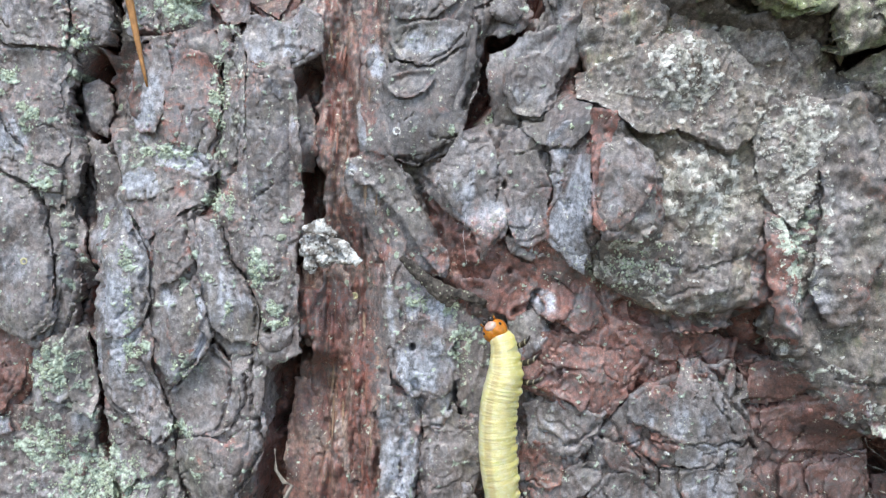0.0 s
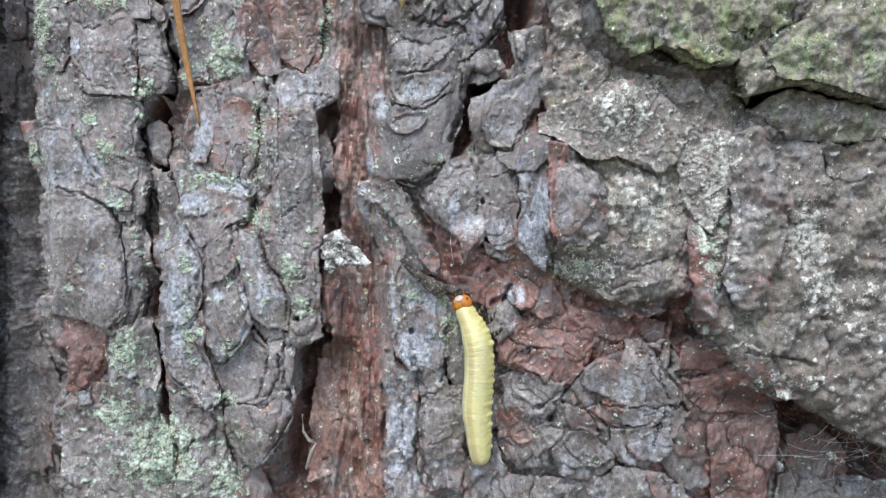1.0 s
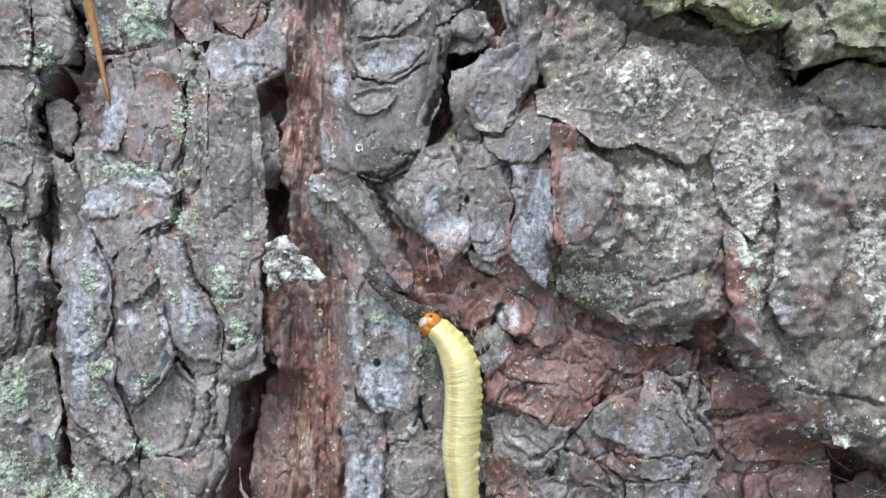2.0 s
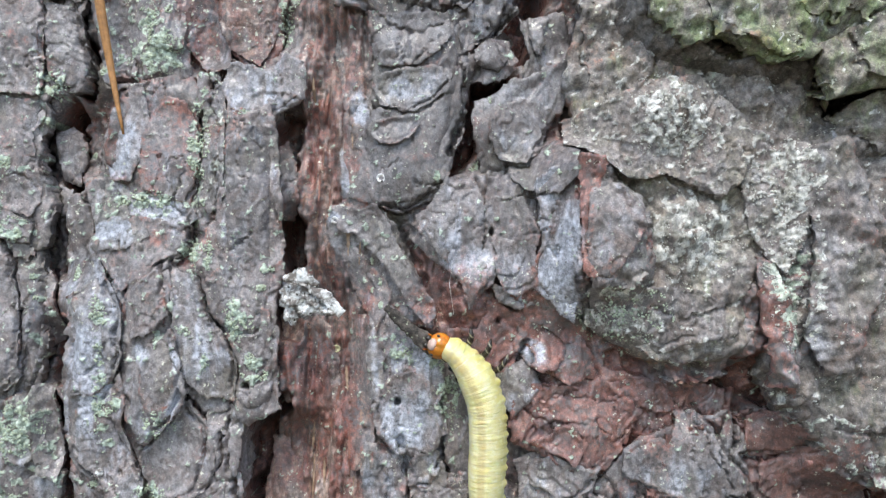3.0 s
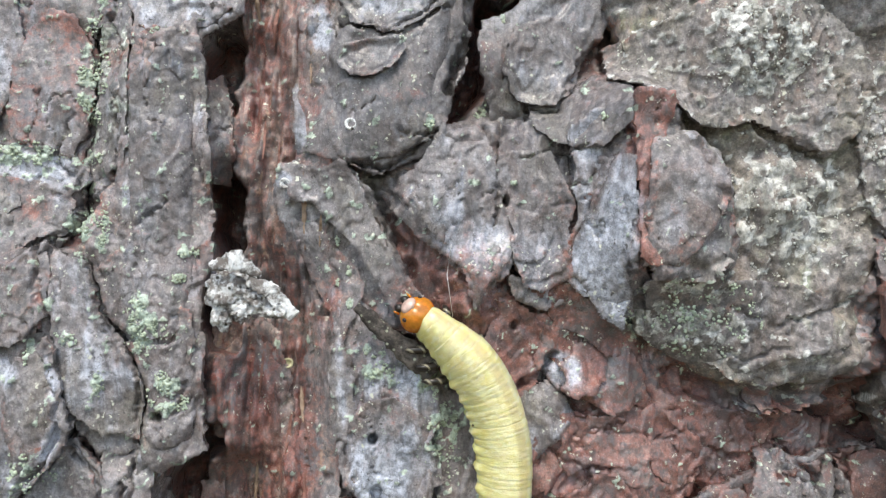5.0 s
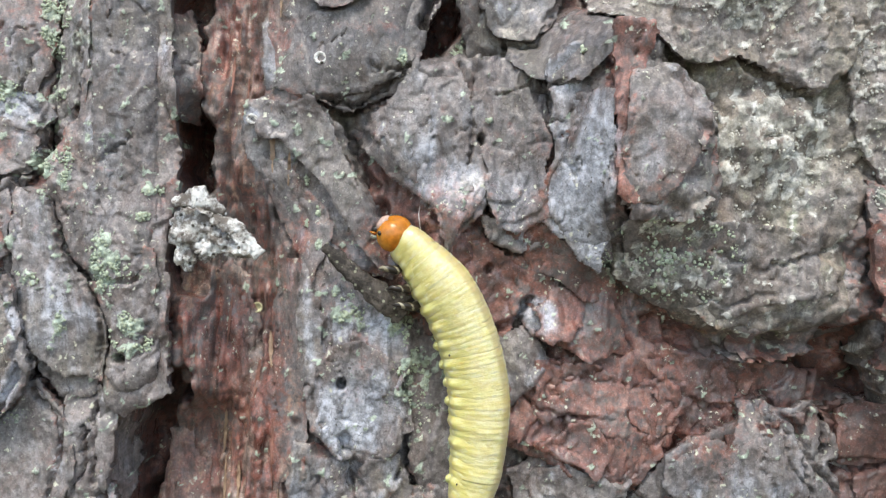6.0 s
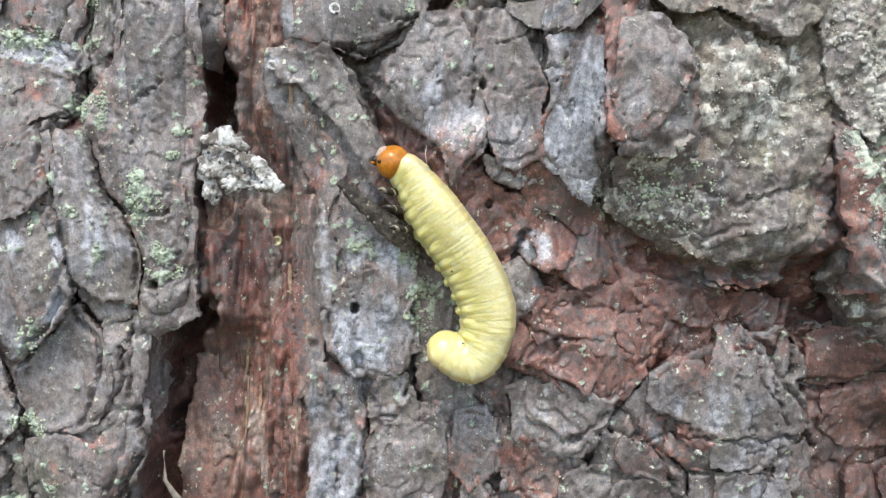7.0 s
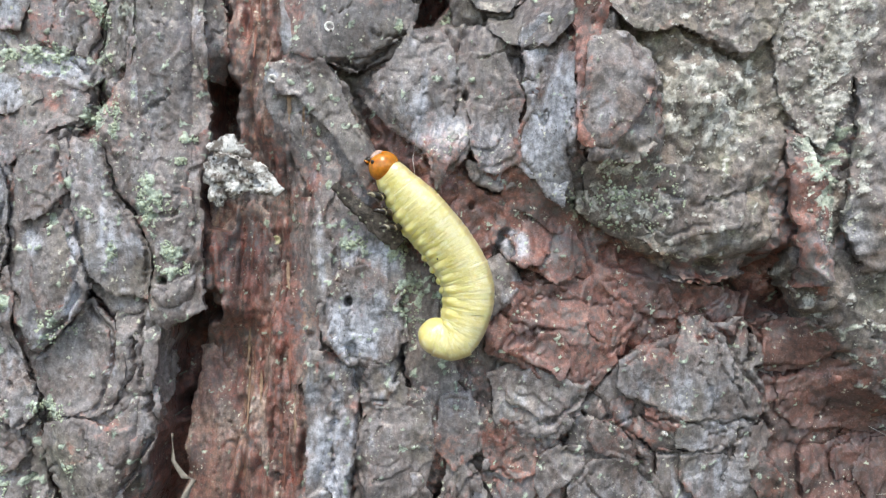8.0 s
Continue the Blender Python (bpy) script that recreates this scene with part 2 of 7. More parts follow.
# ---- the face of the bark: hollows, colours and growth on it ----
RED_SPOTS = [(18.1, -7.9, 7, 3.5, 0.75), (4.7, -25.1, 4, 5, 0.55), (-17.9, -25.4, 4, 13, 0.8), (15.4, 8.0, 0.9, 7, 1.0), (-12.5, 20.9, 5, 22, 0.75), (-12.2, -22.0, 5.5, 26, 0.75), (1.3, -0.8, 6, 7, 0.9), (23.1, -15.0, 13, 5, 0.8), (12.5, 22.7, 2.0, 2.2, 0.95), (-37.3, 12.5, 1.6, 1.4, 0.9), (26.1, -23.8, 2.5, 2, 0.85), (45.3, -23.6, 9, 9, 1.0), (37.7, -16.8, 5, 3, 0.95), (16.8, -10.8, 6, 4, 0.9), (18.9, -16.7, 3, 1.6, 0.8), (-22.8, -36.2, 8, 8, 0.6), (44, -33, 8, 8, 1.0), (36, -33, 4, 4, 0.6), (20, -9.5, 8, 3, 0.9)]
LICHEN_SPOTS = [(-33.5, 27.8, 3.4, 2.6, 0.95), (-34.6, 31.9, 1.4, 2.2, 0.8), (-51.7, 38.1, 4, 3, 0.7), (-62.5, 34.0, 1.5, 5, 0.7), (-61.6, 27.8, 1.0, 2.0, 0.7), (-46.2, 24.1, 1.8, 2.2, 0.8), (-54.4, 19.3, 1.3, 1.4, 0.85), (-51.7, 13.5, 1.0, 2.0, 0.85), (-63.1, 13.5, 2.0, 3.0, 0.6), (-34.5, 9.9, 4.0, 1.2, 0.85), (-27.7, 16.8, 1.4, 7, 0.65), (-49.8, 6.3, 2.0, 1.6, 0.75), (-22.4, -4.2, 1.8, 2.4, 0.9), (-20.6, -9.4, 1.3, 1.6, 0.9), (-27.5, 3.6, 2.4, 2.6, 0.7), (-38.2, -13.1, 0.9, 6.0, 0.7), (-38.6, -3.4, 1.0, 2.0, 0.7), (-48.7, -16.8, 3.2, 3.6, 0.85), (-42.9, -32.7, 8, 7, 0.8)]
LICHEN_SPOTS += [(-50.1, -26.6, 5, 3, 0.75), (-32.3, -23.6, 2.0, 1.2, 0.8), (-4.1, -7.5, 1.6, 1.0, 0.85), (0.1, -7.9, 1.3, 1.7, 0.95), (1.8, -12.5, 2.2, 3.4, 0.6), (4.3, 13.9, 0.7, 0.6, 1.0), (-0.1, 12.2, 0.4, 0.8, 0.9), (-18.0, 33.5, 1.2, 5, 0.7), (-32.4, -36.3, 3.0, 4.0, 0.75), (-40.1, -33.5, 2.0, 2.0, 0.7), (-29.8, -28.5, 0.9, 0.9, 0.8), (-39.3, -22.9, 0.8, 0.6, 0.9), (-31.3, -15.6, 2.4, 1.6, 0.5), (25.3, 18.1, 5, 5, 0.8), (27.9, 5.6, 6, 5, 0.78), (37.7, 11.3, 3.4, 5, 0.85), (38.2, 0.9, 3.0, 8, 0.9), (50.8, 0.9, 3.2, 5, 0.95), (52.7, -6.3, 3, 4, 0.85), (20.0, -3.1, 5, 3, 0.66), (58.2, -9.0, 5, 5, 0.45), (49.4, -19.2, 5, 1.4, 0.6)]
# small tufts
TUFTS = points(
    "-66.3,33.3 -61.8,28.7 -61.1,33.8 -47.9,37.9 -49.0,36.5 -52.2,36.9 -45.8,22.4 -46.6,19.5 -53.8,18.4 -55.5,17.0 -52.7,15.1 -50.6,14.1 -42.5,16.1 -33.9,27.1 "
    "-32.3,33.3 -37.8,27.4 -40.0,25.7 -28.0,11.2 -19.5,1.9 -19.8,-0.3 -21.7,-4.1 -19.1,-10.2 -29.9,-2.5 -31.7,-6.0 -28.6,-5.0 -26.1,-8.5 -17.8,35.9 -18.3,29.8 "
    "-22.2,19.9 -28.7,16.5 -27.2,9.6 -29.6,4.0 -26.0,3.0 -48.9,5.8 -51.6,9.3 -46.9,1.0 -46.2,-1.7 -42.2,1.4 -37.4,-4.2 -67.2,-0.9 -57.1,-6.9 -36.6,-13.6 "
    "-37.4,-18.0 -48.1,-14.7 -50.0,-28.0 -46.9,-30.7 -42.6,-31.6 -40.4,-34.7 -44.4,-36.9 -36.0,-23.9 -28.4,14.3 -8.3,5.0 -7.4,2.7 -6.4,0.3 -7.4,-0.6 -6.3,-2.3 "
    "-4.9,-5.8 -3.7,-6.2 -8.0,6.6 -9.8,7.0 4.1,14.6 6.0,21.5 6.6,7.4 13.1,12.4 13.2,9.3 37.6,0.9 37.4,-1.5 37.5,-3.7 37.7,-6.0 37.5,-12.2 "
    "40.4,-11.9 39.0,8.5 39.4,11.4 42.3,-14.3 ")
for x, z in TUFTS:
    k = 0.5 if -13 < x < 16 else 1.0
    LICHEN_SPOTS.append((x, z, k * (0.62 + 0.3 * math.sin(7 * x)), k * (0.75 + 0.35 * math.sin(5 * z)), 0.9))
# painted sheen on swellings, and some truly pale scales
PALE_SHEEN_SPOTS = [(-38.5, 6.3, 2.2, 1.4, 1.0), (-57.0, 30.4, 1.6, 1.4, 0.9), (-53.6, 11.3, 2.2, 2.6, 0.8), (-39.1, -10.5, 3.0, 5.5, 0.8), (-42.8, -15.0, 1.4, 3.0, 0.8), (-33.5, -7.8, 1.6, 1.4, 0.8), (-4.2, 22.4, 2.0, 1.6, 0.8), (-9.0, 20.8, 1.4, 2.4, 0.9), (-3.7, -15.1, 3.5, 3.5, 0.8), (-5.4, -26.9, 2.4, 9, 0.75), (29.0, -21.7, 7, 3.0, 0.45), (13.7, 3.4, 2.0, 6, 0.9), (0.5, 6.0, 3.2, 3.0, 0.5), (-11.9, 7.8, 1.0, 0.8, 1.0), (10.5, -7.4, 1.6, 1.8, 0.8), (30.7, -30.1, 3.5, 2.4, 0.45), (14.7, -23.4, 3.2, 2.0, 0.45)]
# cracks and hollows: plan, half width, depth
HOLLOWS = [("-64.8,42.9 -64.8,31.4 -66.0,19.8 -64.7,9.9 -64.4,-2.6 -63.0,-10.6 -61.5,-17.8", 1.6, 11), ("-44.8,34.1 -43.2,29.6 -42.8,23.2", 0.8, 5), ("-44.4,21.0 -45.7,17.0 -44.4,11.7", 1.1, 8), ("-44.0,8.0 -43.8,2.5", 1.1, 10), ("-44.0,-5.5 -44.4,-10.5", 1.1, 9), ("-45.7,-14.1 -44.2,-22.1 -42.9,-26.9", 0.9, 6), ("-17.2,19.4 -18.0,17.0", 1.5, 7), ("-17.8,14.8 -17.2,9.5", 1.0, 3), ("-17.0,7.8 -16.8,1.8", 1.2, 10), ("-17.6,-3.4 -16.9,-5.1", 1.2, 8), ("-17.7,-13.8 -19.9,-14.6 -20.7,-17.1 -21.0,-24.0", 1.3, 9), ("-20.6,-25.7 -21.5,-31.0 -21.9,-35.3", 1.8, 4.5), ("-17.0,-17.0 -17.5,-27.4", 2.5, 2.5), ("5.6,24.0 3.9,18.0 1.4,14.1", 1.5, 7), ("12.1,39.5 11.0,35.2 9.2,30.0 6.5,25.7", 2.2, 10), ("14.6,26.6 15.5,25.3", 1.0, 6), ("35.3,-10.1 30.9,-11.3 37.9,-11.8", 2.0, 6), ("31.5,27.6 34.3,27.8", 2.0, 8), ("45.1,20.8 50.7,22.4 60.2,19.2", 1.6, 9), ("50.5,-24.5 49.8,-30.2 48.4,-36.9", 1.6, 9), ("52.3,-24.9 60.5,-28.6 66.3,-32.4", 3.6, 12), ("0.3,-13.3 0.5,-16.7", 0.5, 2), ("4.7,-34.3 6.4,-36.8", 1.6, 4)]


PLATE_PLANS = []


def fill_height(x, z):
    """The bed rises under the plates and stays a little below their faces between them."""
    cx, cz = grid(-100, 100, -74, 74, 1.0)
    h = -4.2 + np.interp(cx, (-90, -75, -62, -35, -20, -8, 8, 60), (-24, -20, -12, -8, -4.5, -2.2, -1.2, -1.5))
    for text, top, tx, tz, thick in PLATE_PLANS:
        pts = points(text)
        mx, mz = sum(p[0] for p in pts) / len(pts), sum(p[1] for p in pts) / len(pts)
        d = outline_distance(cx, cz, pts)
        near = np.where(d > 0, -1.6 * smooth(0.3, 2, d), -2.5 * smooth(0.6, 2.6, -d))
        level = top + tx * np.clip(cx - mx, -9, 9) + tz * np.clip(cz - mz, -9, 9) - (1.7 if thick < 5.5 else 0.8 * thick + 0.6)
        h = np.where(d > -3, np.maximum(h, level + near), h)
    for _ in range(2):
        p = np.pad(h, 1, mode="edge")
        h = (p[1:-1, 1:-1] * 2 + p[:-2, 1:-1] + p[2:, 1:-1] + p[1:-1, :-2] + p[1:-1, 2:]) / 6
    ix = np.clip(x + 100, 0, cx.shape[1] - 1.001)
    iz = np.clip(z + 74, 0, cx.shape[0] - 1.001)
    a, b = ix.astype(int), iz.astype(int)
    fx, fz = ix - a, iz - b
    return (h[b, a] * (1 - fx) + h[b, a + 1] * fx) * (1 - fz) + (h[b + 1, a] * (1 - fx) + h[b + 1, a + 1] * fx) * fz


def bed_height(x, z):
    """The inner bark on which the plates sit."""
    channel = np.exp(-((x + 12.6 - 0.02 * z) / 5.5) ** 4)
    h = fill_height(x, z) + (1 - channel) * fbm(x, z, 9, 3, 3) * 0.7
    h = np.where(channel > 0.02, h * (1 - 0.35 * channel) - 0.6 * channel, h)
    fibre = fbm(x * 3.4, z * 0.42, 3.0, 5, 11, 0.6)
    h = h + channel * (fibre * 1.2 + 0.9 * fbm(x, z * 0.3, 3.2, 2, 40))
    layers = fbm(x, z * 0.8, 7, 4, 8) * 5
    h = h + (1 - channel) * (0.75 * (steps(layers) - 0.6 * layers) + 0.45 * fbm(x, z, 2.0, 4, 21, 0.6))
    h = h + 0.12 * fbm(x, z, 0.8, 2, 77)
    bare = np.zeros(x.shape)
    for text, width, deep in HOLLOWS:
        d = line_distance(x + 0.7 * fbm(x, z, 3, 2, 5), z + 0.7 * fbm(x, z, 3, 2, 6), points(text))
        cut = deep * (1 - smooth(0.45, 1.5, d / width))
        h, bare = h - cut, np.maximum(bare, smooth(0.5, 2.5, cut))
    edge = smooth(76, 92, np.abs(x)) + smooth(50, 66, np.abs(z))
    return h - 22 * np.clip(edge, 0, 1), bare


def growth(x, z, lichen):
    """Lichen grains stand out a little."""
    patch = lichen + 0.75 * fbm(x, z, 1.3, 4, 91, 0.65)
    amount = smooth(0.45, 0.80, patch)
    return amount, amount * (0.34 - 0.45 * np.clip(cells(x, z, 0.6, 4), 0, 0.8))


RASTER = np.full((520, 700), -40.0)


def note_height(x, z, h):
    """Remember how far the bark stands out, on a grid of 0.3 mm."""
    a = np.clip(np.round((x + 105) / 0.3).astype(int), 0, 699)
    b = np.clip(np.round((z + 78) / 0.3).astype(int), 0, 519)
    np.maximum.at(RASTER, (b, a), h)


def surface(x, z):
    """How far the bark stands out at a place, in mm."""
    a, b = min(max(int((x + 105) / 0.3), 1), 697), min(max(int((z + 78) / 0.3), 1), 517)
    near = RASTER[b:b + 2, a:a + 2]
    return float(near[near > -39].mean()) if (near > -39).any() else -5.0


def sheet(name, x, z, h, keep, fields, skirt=None, parent=None):
    """A mesh from a height field over the kept nodes of a grid, with a border that drops by skirt."""
    nz, nx = x.shape
    number = np.full(x.shape, -1)
    quad = keep[:-1, :-1] & keep[1:, :-1] & keep[1:, 1:] & keep[:-1, 1:]
    used = np.zeros(x.shape, bool)
    for part_ in (used[:-1, :-1], used[1:, :-1], used[1:, 1:], used[:-1, 1:]):
        part_ |= quad
    count = int(used.sum())
    number[used] = np.arange(count)
    verts = np.stack([x[used], -h[used], z[used]], -1) * MM
    note_height(x[used], z[used], h[used])
    faces = np.stack([number[:-1, :-1][quad], number[:-1, 1:][quad], number[1:, 1:][quad], number[1:, :-1][quad]], -1)
    values = {k: v[used] for k, v in fields.items()}
    if skirt is not None:
        edges = np.concatenate([faces[:, [0, 1]], faces[:, [1, 2]], faces[:, [2, 3]], faces[:, [3, 0]]])
        key = np.sort(edges, 1)
        key = key[:, 0] * count + key[:, 1]
        _, where, times_seen = np.unique(key, return_index=True, return_counts=True)
        rim = edges[where[times_seen == 1]]
        ids = np.unique(rim)
        slot = np.full(count, -1)
        slot[ids] = np.arange(len(ids))
        gx, gz, drop = skirt
        inward = np.stack([gx[used][ids], 0 * ids, gz[used][ids]], -1)
        top = verts[ids]
        d = drop[used][ids][:, None]
        rings = [top]
        for share, tuck in ((0.3, 0.02), (0.65, 0.22), (1.0, 0.38)):
            wob = 1 + 0.5 * perlin(top[:, 0] / MM / 0.7, top[:, 2] / MM / 0.7 + share * 9, 3)[:, None]
            rings.append(top + (np.array([[0, 1, 0]]) * d * share + inward * d * tuck * wob) * MM)
        n = len(ids)
        for k, ring in enumerate(rings):
            verts = np.concatenate([verts, ring])
        for k in range(len(rings) - 1):
            a, b = slot[rim[:, 0]] + count + k * n, slot[rim[:, 1]] + count + k * n
            faces = np.concatenate([faces, np.stack([b, a, a + n, b + n], -1)])
        for k_, v in values.items():
            border = v[ids]
            extra = [border] * len(rings)
            if k_ == "red":
                extra = [np.maximum(border, 0.26 + 0.07 * r) for r in range(len(rings))]
            elif k_ in ("lichen", "pale"):
                extra = [border * f for f in (1.0, 0.7, 0.2, 0.0)]
            values[k_] = np.concatenate([v, *extra])
    me = bpy.data.meshes.new(name)
    me.vertices.add(len(verts))
    me.vertices.foreach_set("co", verts.astype(np.float32).ravel())
    me.loops.add(len(faces) * 4)
    me.loops.foreach_set("vertex_index", faces.astype(np.int32).ravel())
    me.polygons.add(len(faces))
    me.polygons.foreach_set("loop_start", np.arange(0, len(faces) * 4, 4, dtype=np.int32))
    me.update(calc_edges=True)
    me.validate()
    me.polygons.foreach_set("use_smooth", np.ones(len(me.polygons), bool))
    for k, v in values.items():
        me.attributes.new(k, "FLOAT", "POINT").data.foreach_set("value", v.astype(np.float32))
    me.materials.append(BARK)
    ob = new(name, me)
    ob.parent = parent
    return ob


def grid(x0, x1, z0, z1, step):
    xs, zs = np.arange(x0, x1 + step, step), np.arange(z0, z1 + step, step)
    return np.meshgrid(xs, zs)


# ---- the tree and the ground it stands on ----
tree = tagged(new("pine_tree"), "old pine trunk with grey flaking bark, red inner bark and lichen", "tree")


def bed():
    x, z = grid(-96, 96, -70, 70, 0.26)
    h, bare = bed_height(x, z)
    lich, lift = growth(x, z, 0.75 * blobs(x, z, LICHEN_SPOTS))
    red = np.maximum(0.40 + 0.25 * fbm(x, z, 5, 2, 14) + 0.4 * bare * (x > -62), blobs(x, z, RED_SPOTS))
    mossy = smooth(15, 20, x) * smooth(4, 10, z)
    red = red * (1 - 0.85 * mossy) * (0.25 + 0.75 * smooth(-64, -56, x))
    pale = 0.7 * blobs(x, z, PALE_SHEEN_SPOTS)
    sheet("inner_bark", x, z, h + lift, np.ones(x.shape, bool), dict(red=red, lichen=lich, pale=pale, moss=0.7 * mossy, tone=-0.2 * mossy, fibre=np.exp(-((x + 12.6 - 0.02 * z) / 6.5) ** 4)), parent=tree)


PLATES, PLANNED = [], []
# small holes bored in the bark
HOLES = [(-4.4, -13.0, 0.36, 0.46, 2.2), (-21.4, -11.3, 0.45, 0.35, 2.0), (6.9, -3.9, 0.3, 0.35, 1.5), (6.0, 6.0, 0.25, 0.5, 1.5), (-7.9, -16.3, 0.4, 0.4, 0.5), (-7.6, 21.6, 0.3, 0.6, 1.5)]


